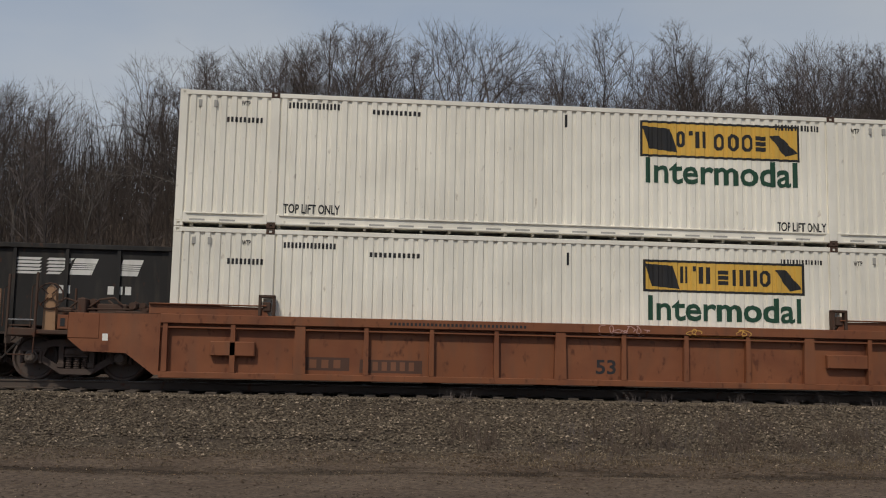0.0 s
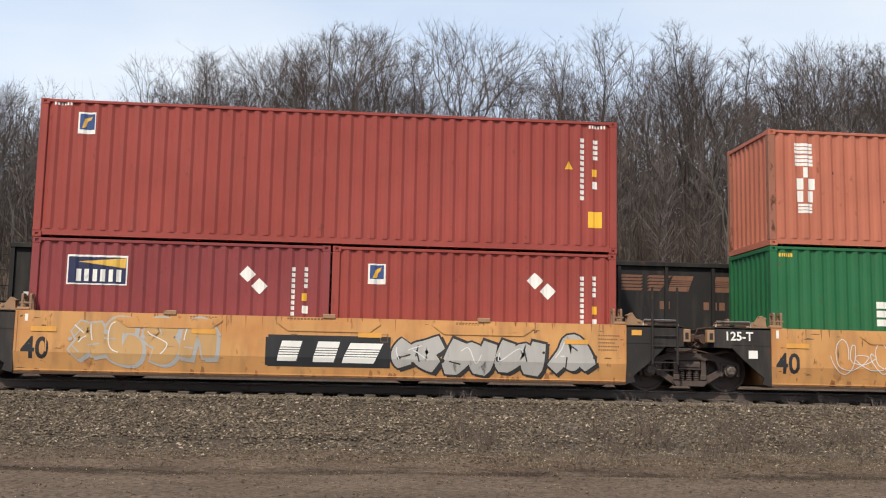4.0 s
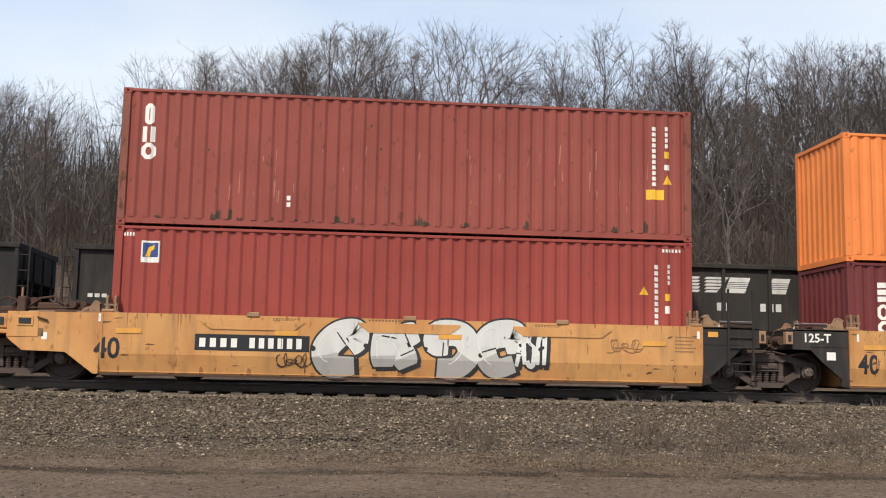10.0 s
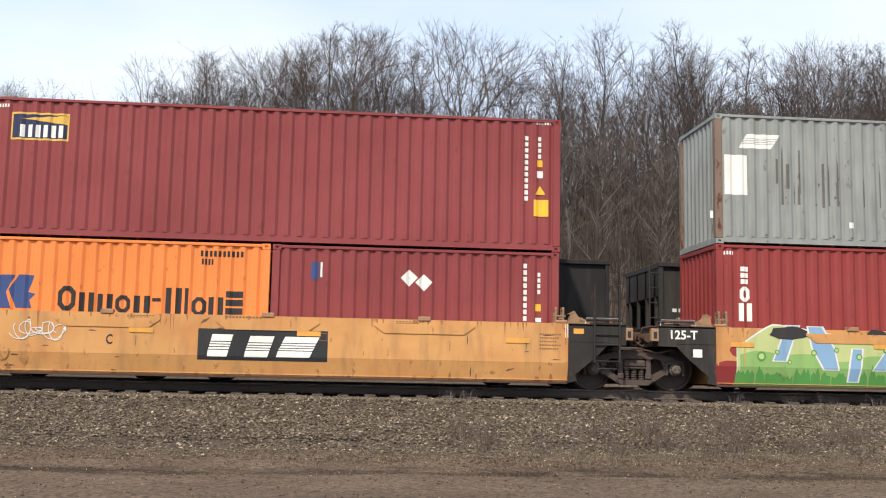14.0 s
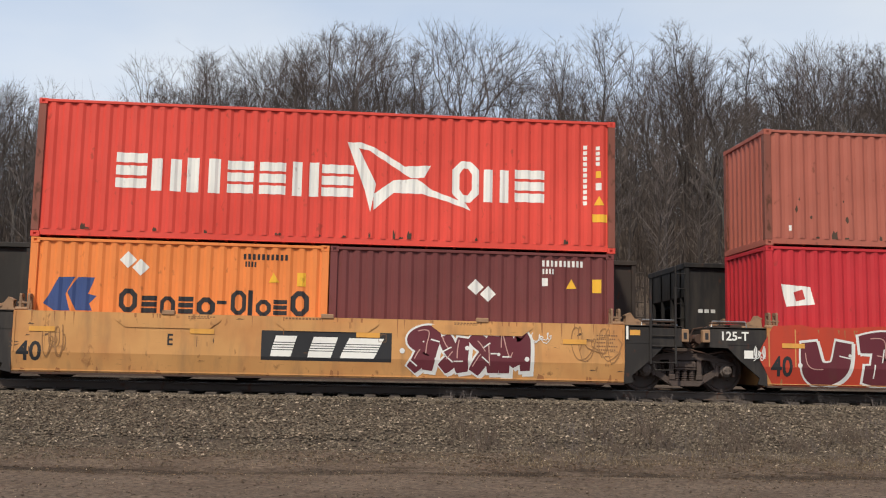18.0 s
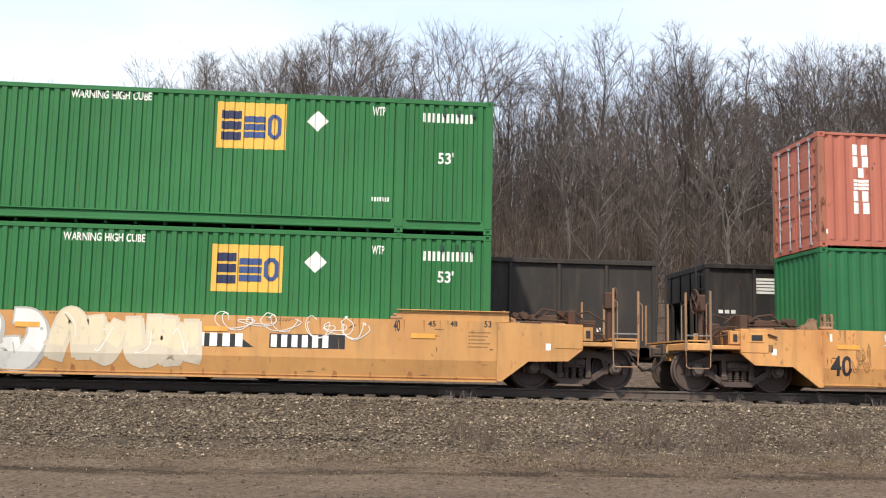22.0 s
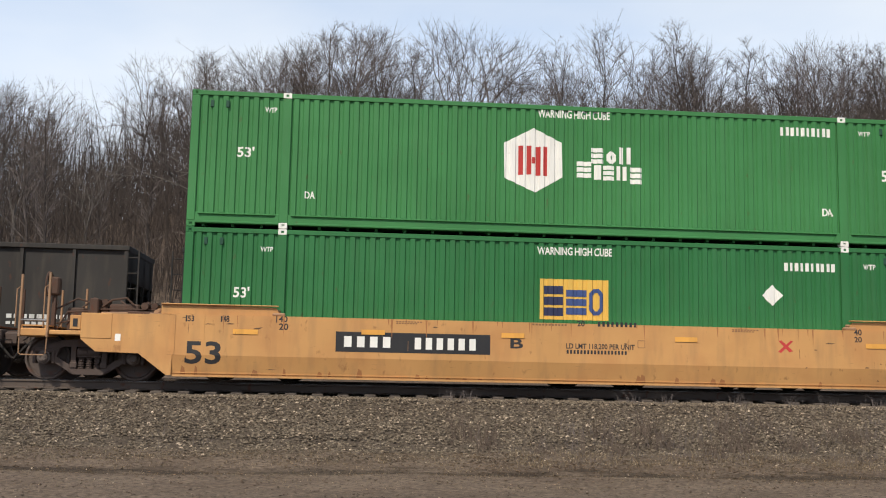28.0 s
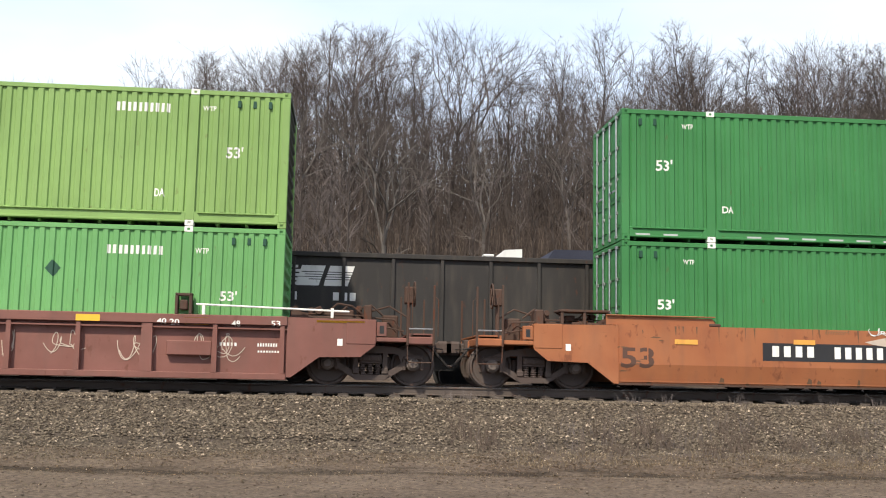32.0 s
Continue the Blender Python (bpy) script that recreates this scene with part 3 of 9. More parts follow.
def container(name, label, xc, z0, length, height, mat, style="iso", width=2.438, marks=(), door_mat=None, rod_mat=None,
              cast_mat=None, rail_mat=None, post_mat=None, dashes=None, group="stacked containers", doors=None, end_mat=None):
    """A freight container; doors: -1 at its left end, 1 at its right end. marks: (Flat, material, layer, name) in metres from the lower front corner of the side that faces the road."""
    ob = thing(name, xc, 0, z0)
    tagged(ob, label, "container", group)
    MOVERS.append((ob, xc, z0))
    L2, W2, H = length / 2, width / 2, height
    doors = doors or (1 if style == "iso" else -1)

    def facing(b):
        """The end gear is shaped for doors at the left; turn it round where they are at the right."""
        if doors > 0:
            b.v = [(-x, y, z) for x, y, z in b.v]
        return b
    cast_mat, rail_mat, post_mat = cast_mat or mat, rail_mat or mat, post_mat or mat
    pw = 0.16 if style == "iso" else 0.17
    lo, hi = (0.17, H - 0.075) if style == "iso" else (0.30, H - 0.11)
    inner = 0.012
    prof = corrugation(-L2 + pw, L2 - pw, style)
    posts40 = length > 13
    for sgn, nm in ((-1, "side_panel"), (1, "side_panel")):
        b = Build()
        outline = [(x, sgn * (W2 - inner - d)) for x, d in prof]
        back = sgn * (W2 - 0.075)
        outline += [(L2 - pw, back), (-L2 + pw, back)]
        n = len(outline)
        vs = [(x, y, lo) for x, y in outline] + [(x, y, hi) for x, y in outline]
        b.add(vs, [(i, (i + 1) % n, n + (i + 1) % n, n + i) for i in range(n)])
        part(nm, b, mat, ob)
        part("top_rail", Build().box(-L2 + pw, L2 - pw, *sorted((sgn * W2, sgn * (W2 - 0.07))), hi, H - 0.012, 0.008), rail_mat, ob)
        lowrail = Build()
        if style == "iso":
            lowrail.along_x([(sgn * (W2 - 0.07), 0.035), (sgn * (W2 - 0.02), 0.035), (sgn * (W2 - 0.014), 0.045), (sgn * (W2 - 0.026), 0.055), (sgn * (W2 - 0.026), lo), (sgn * (W2 - 0.07), lo)], -L2 + pw, L2 - pw)
        else:
            lowrail.along_x([(sgn * (W2 - 0.08), 0.07), (sgn * (W2 - 0.02), 0.07), (sgn * (W2 + 0.004), 0.085), (sgn * (W2 + 0.004), 0.115), (sgn * (W2 - 0.034), 0.125), (sgn * (W2 - 0.034), lo - 0.05),
                             (sgn * (W2 + 0.004), lo - 0.03), (sgn * (W2 + 0.004), lo - 0.012), (sgn * (W2 - 0.02), lo), (sgn * (W2 - 0.08), lo)], -L2 + pw, L2 - pw)
            gus = Build()
            for xg in ([-L2 + pw, L2 - pw] + ([-6.19, -6.0, 6.0, 6.19] if posts40 else [])):
                d = 0.16 if xg in (-L2 + pw, -6.0, 6.19) else -0.16
                gus.along_y([(xg, 0.085), (xg + d, 0.085), (xg + d * 0.35, lo - 0.02), (xg, lo - 0.02)], *sorted((sgn * (W2 - 0.03), sgn * (W2 + 0.002))))
            part("rail_gusset", gus, rail_mat, ob)["kind"] = "stuff"
        part("bottom_rail", lowrail, rail_mat, ob)
        for sx in (-1, 1):
            xa, xb = sorted((sx * L2, sx * (L2 - pw)))
            part("corner_post", Build().box(xa, xb, *sorted((sgn * W2, sgn * (W2 - 0.16))), 0.118, H - 0.118, 0.012), post_mat, ob)
            if posts40:
                xq = sx * 6.096
                q = Build().box(xq - 0.095, xq + 0.095, *sorted((sgn * (W2 + 0.008), sgn * (W2 - 0.08))), 0.118, H - 0.118, 0.01)
                part("lifting_post", q, post_mat, ob)
                for zc in (0.0, H - 0.118):
                    cb = Build()
                    casting(cb, xq - 0.089, sgn * (W2 + 0.014), zc, 1, -sgn)
                    part("corner_casting", cb, cast_mat, ob)
            for zc in (0.0, H - 0.118):
                cb = Build()
                casting(cb, sx * L2, sgn * W2, zc, -sx, -sgn)
                part("corner_casting", cb, cast_mat if not posts40 else mat, ob)
    # roof, floor, far end and doors
    r = Build().box(-L2 + 0.05, L2 - 0.05, -W2 + 0.07, W2 - 0.07, H - 0.05, H - 0.02)
    for i in range(int(length / 1.2)):
        x = -L2 + 0.5 + i * 1.2
        r.box(x, x + 0.5, -W2 + 0.2, W2 - 0.2, H - 0.02, H - 0.008)
    part("roof", r, mat, ob)
    fl = Build().box(-L2 + 0.05, L2 - 0.05, -W2 + 0.16, W2 - 0.16, 0.10, 0.16)
    for i in range(int(length / 0.6)):
        fl.box(-L2 + 0.3 + i * 0.6, -L2 + 0.36 + i * 0.6, -W2 + 0.14, W2 - 0.14, 0.02, 0.10)
    part("floor_frame", fl, rail_mat, ob)
    eb = Build()
    if style == "iso":
        ep = corrugation(-W2 + 0.16, W2 - 0.16, "iso")
        outline = [(L2 - 0.02 - d, y) for y, d in ep] + [(L2 - 0.09, W2 - 0.16), (L2 - 0.09, -W2 + 0.16)]
        n = len(outline)
        eb.add([(x, y, 0.14) for x, y in outline] + [(x, y, H - 0.1) for x, y in outline], [(i, (i + 1) % n, n + (i + 1) % n, n + i) for i in range(n)])
    else:
        ep = corrugation(0.14, H - 0.1, "iso")
        outline = [(L2 - 0.02 - d * 1.6, z) for z, d in ep] + [(L2 - 0.09, H - 0.1), (L2 - 0.09, 0.14)]
        n = len(outline)
        eb.add([(x, -W2 + 0.16, z) for x, z in outline] + [(x, W2 - 0.16, z) for x, z in outline], [(i, (i + 1) % n, n + (i + 1) % n, n + i) for i in range(n)])
    eb.box(L2 - 0.09, L2 - 0.002, -W2 + 0.16, W2 - 0.16, 0.0, 0.14, 0.008)
    eb.box(L2 - 0.09, L2 - 0.002, -W2 + 0.16, W2 - 0.16, H - 0.1, H - 0.01, 0.008)
    part("end_wall", facing(eb), end_mat or mat, ob)
    dm = door_mat or mat
    part("door_sill", facing(Build().box(-L2 + 0.002, -L2 + 0.09, -W2 + 0.16, W2 - 0.16, 0.0, 0.14, 0.008)), rail_mat, ob)
    part("door_header", facing(Build().box(-L2 + 0.002, -L2 + 0.09, -W2 + 0.16, W2 - 0.16, H - 0.11, H - 0.01, 0.008)), rail_mat, ob)
    for sgn in (-1, 1):
        ya, yb = sorted((sgn * 0.012, sgn * (W2 - 0.165)))
        door = part("door", facing(Build().box(-L2 + 0.035, -L2 + 0.075, ya, yb, 0.15, H - 0.12, 0.006)), dm, ob)
        ph = (H - 0.5) / 4
        pm = cached(("door_panel", W2, H, dm.name, doors), lambda: facing(Build().box(-0.018, 0.0, -(yb - ya) / 2 + 0.06, (yb - ya) / 2 - 0.06, 0, ph - 0.12, 0.008)).mesh("door_panel"))
        for k in range(4):
            part("door_panel", pm, dm, door, "", (doors * (L2 - 0.036), (ya + yb) / 2, 0.3 + k * ph))
        rods = rod_mat or GALV
        for yy in (ya + (yb - ya) * 0.22, ya + (yb - ya) * 0.74):
            rb = Build().tube([(-L2 - 0.012, yy, 0.10), (-L2 - 0.012, yy, H - 0.08)], 0.019, 8)
            for zz in (0.10, H - 0.12):
                rb.box(-L2 - 0.035, -L2 + 0.03, yy - 0.05, yy + 0.05, zz - 0.03, zz + 0.04, 0.006)
            for zz in (0.6, 1.35, 2.05):
                rb.box(-L2 - 0.03, -L2 + 0.03, yy - 0.035, yy + 0.035, zz, zz + 0.07, 0.006)
            rb.box(-L2 - 0.045, -L2 - 0.03, yy - 0.02, yy + 0.33 * (1 if yy < (ya + yb) / 2 else -1), 1.12, 1.16)
            part("locking_bar", facing(rb), rods, door)
        for zz in (0.35, 0.95, 1.6, 2.2):
            part("hinge", facing(Build().box(-L2 - 0.008, -L2 + 0.05, *sorted((sgn * (W2 - 0.23), sgn * (W2 - 0.14))), zz, zz + 0.13, 0.008)), dm, door)
    if style == "dom":
        # small hooded vents high on the side, near both ends
        for x in (-L2 + 0.42, -L2 + 0.74, L2 - 0.42, L2 - 0.74, L2 - 1.06):
            part("vent", Build().box(x - 0.035, x + 0.035, -W2 - 0.004, -W2 + 0.05, H - 0.36, H - 0.21, 0.006), DARKGREENPAINT if mat in (EMPGREEN, HUBGREEN, HUBLIGHT, LIME) else GREYPAINT, ob)
    # painted marks
    cuts = [p[0] for p in prof]

    def depth(x, z):
        return -(W2 - inner - depth_at(prof, x))
    for fl2, m2, layer, nm in marks:
        sh = Flat()
        sh.v = [(v[0] - L2, v[1]) for v in fl2.v]
        sh.f = fl2.f
        part(nm, sh.laid(0, cuts, depth, -0.0025 * layer), m2, ob)
    if dashes:
        ds = Flat()
        nd = int(length / 0.62)
        for i in range(nd):
            x = -L2 + 0.3 + i * 0.62
            if abs(abs(x + 0.15) - 6.096) > 0.35:
                ds.rect(x, 0.115, x + 0.32, 0.155)
        part("reflective_tape", ds.laid(-W2 + 0.006), dashes, ob)
    return ob


# ---------------------------------------------------------------- well cars
def turned_end(me):
    me.transform(Matrix.Rotation(math.pi, 4, "Z"))
    return me


def rigging():
    """Brake beams, hangers, rods and shoes between the wheels."""
    b = Build()
    for s in (-1, 1):
        b.box(*sorted((s * 0.36, s * 0.46)), -0.80, 0.80, 0.33, 0.41, 0.015)
        for y in (-0.74, 0.74):
            b.box(*sorted((s * 0.34, s * 0.44)), y - 0.06, y + 0.06, 0.36, 0.66, 0.02)
        b.tube([(s * 0.40, -0.2, 0.38), (s * 0.1, 0.0, 0.44), (0.0, 0.0, 0.62)], 0.025, 6)
    b.tube([(-0.42, 0.12, 0.34), (0.42, 0.12, 0.34)], 0.022, 6)
    return b.mesh("brake_rigging")


def truck(parent, xl):
    """A two-axle truck under a car, at xl of the car's own length."""
    zc = RAIL + 0.46
    ob = part("truck", cached("bolster", lambda: Build().box(-0.24, 0.24, -0.95, 0.95, 0.62, 0.92, 0.03).box(-0.3, 0.3, -0.35, 0.35, 0.86, 1.0, 0.02).mesh("truck")), TRUCKMAT, parent, "", (xl, 0, 0))

    def side():
        b = Build()
        y0, y1 = -0.075, 0.075
        b.along_y([(-0.58, 0.73), (0.58, 0.73), (0.52, 0.86), (0.20, 0.885), (-0.20, 0.885), (-0.52, 0.86)], y0, y1)
        b.along_y([(-0.30, 0.17), (0.30, 0.17), (0.40, 0.285), (-0.40, 0.285)], y0 - 0.02, y1)
        for s in (-1, 1):
            b.bar((s * 0.50, 0.80), (s * 0.97, 0.635), 0.135, y0, y1)
            b.bar((s * 0.27, 0.225), (s * 0.77, 0.535), 0.125, y0 + 0.005, y1 - 0.005)
            b.bar((s * 0.305, 0.80), (s * 0.305, 0.22), 0.10, y0, y1)
            b.bar((s * 0.60, 0.76), (s * 0.70, 0.50), 0.075, y0 + 0.015, y1 - 0.015)
            b.box(s * 0.89 - 0.20, s * 0.89 + 0.20, y0 - 0.02, y1 + 0.02, 0.60, 0.70, 0.025)
            for d in (-0.185, 0.185):
                b.box(s * 0.89 + d - 0.035, s * 0.89 + d + 0.035, y0 - 0.01, y1 + 0.01, 0.38, 0.63, 0.015)
            b.box(s * 0.30 - 0.07, s * 0.30 + 0.07, y0 - 0.03, y0, 0.30, 0.42, 0.015)
        return b.mesh("side_frame")

    def bolster_end():
        b = Build().box(-0.24, 0.24, -0.11, 0.05, 0.545, 0.70, 0.03)
        b.box(-0.17, -0.02, -0.125, -0.10, 0.58, 0.66, 0.008).box(0.02, 0.17, -0.125, -0.10, 0.58, 0.66, 0.008)
        b.box(-0.25, 0.25, -0.10, 0.06, 0.52, 0.55, 0.008)
        return b.mesh("bolster_end")

    def bearing():
        b = Build().lathe_y([(-0.20, 0.0), (-0.20, 0.075), (-0.18, 0.10), (-0.12, 0.108), (-0.11, 0.135), (0.06, 0.135), (0.08, 0.10)], 0, 0, 16)
        for k in range(3):
            a = k * 2.094 + 0.5
            b.lathe_y([(-0.222, 0.0), (-0.222, 0.02), (-0.195, 0.02)], 0.052 * math.cos(a), 0.052 * math.sin(a), 6)
        b.box(-0.13, 0.13, -0.08, 0.06, 0.10, 0.16, 0.02)
        return b.mesh("axle_bearing")

    def springs():
        prof = []
        for k in range(5):
            z = 0.285 + k * 0.048
            prof += [(z, 0.046), (z + 0.008, 0.066), (z + 0.026, 0.066), (z + 0.034, 0.046)]
        n, m = 9, len(prof)
        vs = [(rad * math.cos(2 * math.pi * k / n), rad * math.sin(2 * math.pi * k / n), z) for k in range(n) for z, rad in prof]
        return Build().add(vs, [(k * m + i, ((k + 1) % n) * m + i, ((k + 1) % n) * m + i + 1, k * m + i + 1) for k in range(n) for i in range(m - 1)]).mesh("spring")

    def wheels():
        b = Build()
        for s in (-1, 1):
            p = [(s * 0.68, 0.0), (s * 0.68, 0.12), (s * 0.70, 0.13), (s * 0.72, 0.36), (s * 0.69, 0.40), (s * 0.67, 0.47), (s * 0.70, 0.485), (s * 0.72, 0.46), (s * 0.81, 0.452),
                 (s * 0.815, 0.41), (s * 0.765, 0.38), (s * 0.76, 0.16), (s * 0.80, 0.12), (s * 0.80, 0.0)]
            b.lathe_y(p, 0, 0, 28)
        b.lathe_y([(-0.95, 0.07), (0.95, 0.07)], 0, 0, 10)
        for a in range(5):
            an = a * 2 * math.pi / 5
            b.box(0.25 * math.cos(an) - 0.02, 0.25 * math.cos(an) + 0.02, -0.79, -0.76, 0.25 * math.sin(an) - 0.02, 0.25 * math.sin(an) + 0.02)
        return b.mesh("wheelset")
    for s in (-1, 1):
        part("side_frame", cached("side_frame", side), TRUCKMAT, ob, "", (0, s * 0.99, 0))
        for i in range(3):
            part("spring", cached("spring", springs), TRUCKMAT, ob, "", (-0.16 + i * 0.16, s * 1.0, 0))
        part("bolster_end", cached(("bolster_end", s), bolster_end if s < 0 else (lambda: turned_end(bolster_end()))), TRUCKMAT, ob, "", (0, s * 0.99, 0))
        for x in (-0.89, 0.89):
            part("axle_bearing", cached(("bearing", s), bearing if s < 0 else (lambda: turned_end(bearing()))), BEARING, ob, "", (x, s * 0.99, zc))
    part("brake_rigging", cached("rigging", rigging), TRUCKMAT, ob)
    for s in (-1, 1):
        w = part("wheelset", cached("wheelset", wheels), WHEELMAT, ob, "", (s * 0.89, 0, zc))
        WHEELS.append((w, s * 0.89, zc))
    return ob


SIDE_SMOOTH = [(-1.30, 1.43), (-1.50, 1.43), (-1.50, 0.61), (-1.41, 0.20), (-1.24, 0.20), (-1.24, 0.25), (-1.37, 0.27), (-1.44, 0.62), (-1.44, 1.36), (-1.30, 1.37)]


def smooth_depth(x, z):
    return -1.50 if z >= 0.61 else -1.50 + (0.61 - z) / 0.41 * 0.09


def mirrored(poly):
    return [(-y, z) for y, z in poly][::-1]


def ladder(b, xa, xb, z0, z1, y, rungs, r=0.02):
    for x in (xa, xb):
        b.box(x - r, x + r, y - 0.03, y + 0.01, z0, z1, 0.006)
    for z in rungs:
        b.tube([(xa, y - 0.01, z), (xb, y - 0.01, z)], 0.013, 6)


def guide_bracket(xw, s, y, z):
    """A sloped shoe on a base plate, with stop lugs, that guides a container's corner into the well."""
    g = Build().box(*sorted((xw + s * 0.02, xw + s * 0.50)), y, y + 0.18, z, z + 0.04, 0.01)
    for yy in (y, y + 0.13):
        g.along_y([(xw + s * 0.05, z + 0.035), (xw + s * 0.42, z + 0.035), (xw + s * 0.40, z + 0.09), (xw + s * 0.25, z + 0.15), (xw + s * 0.18, z + 0.25), (xw + s * 0.07, z + 0.20)], yy, yy + 0.04)
    g.along_y([(xw + s * 0.06, z + 0.19), (xw + s * 0.18, z + 0.25), (xw + s * 0.16, z + 0.27), (xw + s * 0.04, z + 0.21)], y - 0.01, y + 0.19)
    g.lathe_y([(y - 0.02, 0.0), (y - 0.02, 0.035), (y + 0.2, 0.035), (y + 0.2, 0.0)], xw + s * 0.31, z + 0.10, 8)
    return g


def lock_stand(x, s, y, z):
    """Two upright slotted plates with a lock pin between them, on the top chord at the well's end."""
    g = Build()
    arch = [(y, z), (y + 0.045, z), (y + 0.045, z + 0.27), (y + 0.16, z + 0.27), (y + 0.16, z), (y + 0.205, z), (y + 0.205, z + 0.31), (y + 0.175, z + 0.34), (y + 0.03, z + 0.34), (y, z + 0.31)]
    for d in (0.0, 0.16):
        xa = x - s * (0.07 + d)
        g.along_x(arch, *sorted((xa, xa - s * 0.045)))
    g.tube([(x - s * 0.04, y + 0.02, z + 0.15), (x - s * 0.30, y + 0.02, z + 0.15)], 0.022, 6)
    g.box(*sorted((x - s * 0.02, x - s * 0.34)), y - 0.01, y + 0.21, z - 0.01, z + 0.02, 0.006)
    return g


def inner_end(car, xw, s, mat, tall=False, text=True):
    """The dark articulated end beyond the well's end at xw; s: 1 to the right, -1 to the left."""
    prof = [(0.0, 1.42), (1.25, 1.42), (1.25, 1.00), (0.85, 0.99), (0.62, 0.76), (0.16, 0.37), (0.20, 0.24), (0.0, 0.20)]
    b = Build()
    for y0, y1 in ((-1.47, -1.41), (1.41, 1.47)):
        b.along_y([(xw + s * d, z) for d, z in prof], y0, y1)
    b.box(*sorted((xw, xw + s * 1.25)), -1.47, 1.47, 1.38, 1.432, 0.01)
    b.box(*sorted((xw + s * 1.19, xw + s * 1.25)), -1.40, 1.40, 1.0, 1.38)
    b.box(*sorted((xw, xw + s * 1.66)), -0.32, 0.32, 0.86, 1.20, 0.02)
    end = part("end_frame", b, BLACKEND, car)
    for y in (-1.36, 1.20):
        part("container_guide", guide_bracket(xw, s, y, 1.432), BEIGE, car)
        if not tall:
            part("lock_stand", lock_stand(xw, s, y - 0.07 if y < 0 else y, 1.432), WORNRAIL, car)
    h = Build()
    if s > 0:
        ladder(h, xw + 0.56, xw + 1.10, 0.62 if not tall else 0.52, 2.25 if not tall else 2.55, -1.49, [0.66, 1.0, 1.22, 1.45] + ([1.62] if tall else []), 0.022 if not tall else 0.03)
        if tall:
            for x in (xw + 0.56, xw + 1.10):
                dx = 0.10 if x < xw + 0.8 else -0.10
                h.tube([(x, -1.49, 2.54), (x + dx, -1.49, 2.54), (x + dx, -1.49, 1.6)], 0.014, 6)
        h.tube([(xw + 0.64, -1.49, 0.62), (xw + 0.64, -1.49, 0.50), (xw + 1.04, -1.49, 0.50), (xw + 1.04, -1.49, 0.62)], 0.014, 6)
    else:
        h.tube([(xw - 1.2, -1.20, 1.45), (xw - 0.5, -1.25, 1.50), (xw - 0.2, -1.25, 1.50)], 0.018, 6)
        if tall:
            for x in (xw - 0.78, xw - 1.25):
                part("handrail", Build().tube([(x - 0.05, 0.9, 1.42), (x - 0.05, 0.9, 2.28), (x + 0.06, 0.9, 2.28), (x + 0.06, 0.9, 1.42)], 0.022, 6), BEIGE, car)
    part("ladder" if s > 0 else "handrail", h, BLACKEND if not tall else BEIGE, car)
    jp = part("jacking_pad", Build().box(*sorted((xw + s * 1.235, xw + s * 1.40)), -1.475, -1.33, 1.10, 1.37, 0.012), BEIGE, car)
    part("slot", Build().box(*sorted((xw + s * 1.28, xw + s * 1.35)), -1.482, -1.472, 1.16, 1.30), BLACKPAINT, jp)
    part("grab_iron", Build().tube([(xw + s * 0.40, -1.36, 1.44), (xw + s * 0.42, -1.36, 1.56), (xw + s * 1.15, -1.36, 1.56), (xw + s * 1.17, -1.36, 1.44)], 0.014, 6), GALV, car)
    j = Build()
    j.lathe_y([(-1.30, 0.0), (-1.30, 0.10), (-0.9, 0.10), (-0.9, 0.0)], xw + s * 1.42, 1.18, 12)
    j.box(*sorted((xw + s * 1.22, xw + s * 1.36)), -1.46, -1.30, 1.10, 1.32, 0.03)
    j.tube([(xw + s * 1.25, -1.2, 1.2), (xw + s * 1.5, -1.15, 1.0), (xw + s * 1.66, -1.1, 1.1)], 0.022, 6)
    j.box(*sorted((xw + s * 1.3, xw + s * 1.66)), -0.5, 0.5, 1.2, 1.32, 0.03)
    j.box(*sorted((xw + s * 0.35, xw + s * 0.75)), -1.35, -1.0, 1.432, 1.50, 0.015)
    j.box(*sorted((xw + s * 0.85, xw + s * 1.15)), -1.30, -0.9, 1.432, 1.47, 0.01)
    j.tube([(xw + s * 0.1, -1.30, 1.54), (xw + s * 1.2, -1.30, 1.52)], 0.016, 6)
    j.tube([(xw + s * 1.22, -1.0, 1.44), (xw + s * 1.45, -1.0, 1.40), (xw + s * 1.55, -1.0, 1.15), (xw + s * 1.35, -1.05, 1.05)], 0.02, 6)
    j.tube([(xw + s * 0.9, -1.3, 0.92), (xw + s * 1.2, -1.25, 0.86), (xw + s * 1.6, -1.2, 0.95)], 0.016, 6)
    part("brake_gear", j, RUSTY, car)
    fl = Flat()
    if s < 0 and text:
        fl.text("125 T" if tall else "125-T", xw - 1.08 if tall else xw - 0.98, 1.16, 0.23 if tall else 0.26, 0.006, fit=0.60 if tall else 0.0)
        fl.rect(xw - 0.50, 0.78, xw - 0.30, 0.95)
    part("stencil", fl.laid(-1.47), WHITEPAINT, car) if fl.v else None
    rf = Flat()
    if s > 0:
        if tall:
            rf.rect(xw + 0.05, 1.16, xw + 0.27, 1.35).rect(xw + 0.05, 0.86, xw + 0.27, 1.05)
        else:
            rf.rect(xw + 0.12, 1.22, xw + 0.34, 1.33)
        part("reflector", rf.laid(-1.47), REFLECT, car)
    elif tall:
        part("reflector", rf.rect(xw - 0.44, 1.08, xw - 0.04, 1.16).rect(xw - 0.24, 1.16, xw - 0.04, 1.36).laid(-1.47), REFLECT, car)
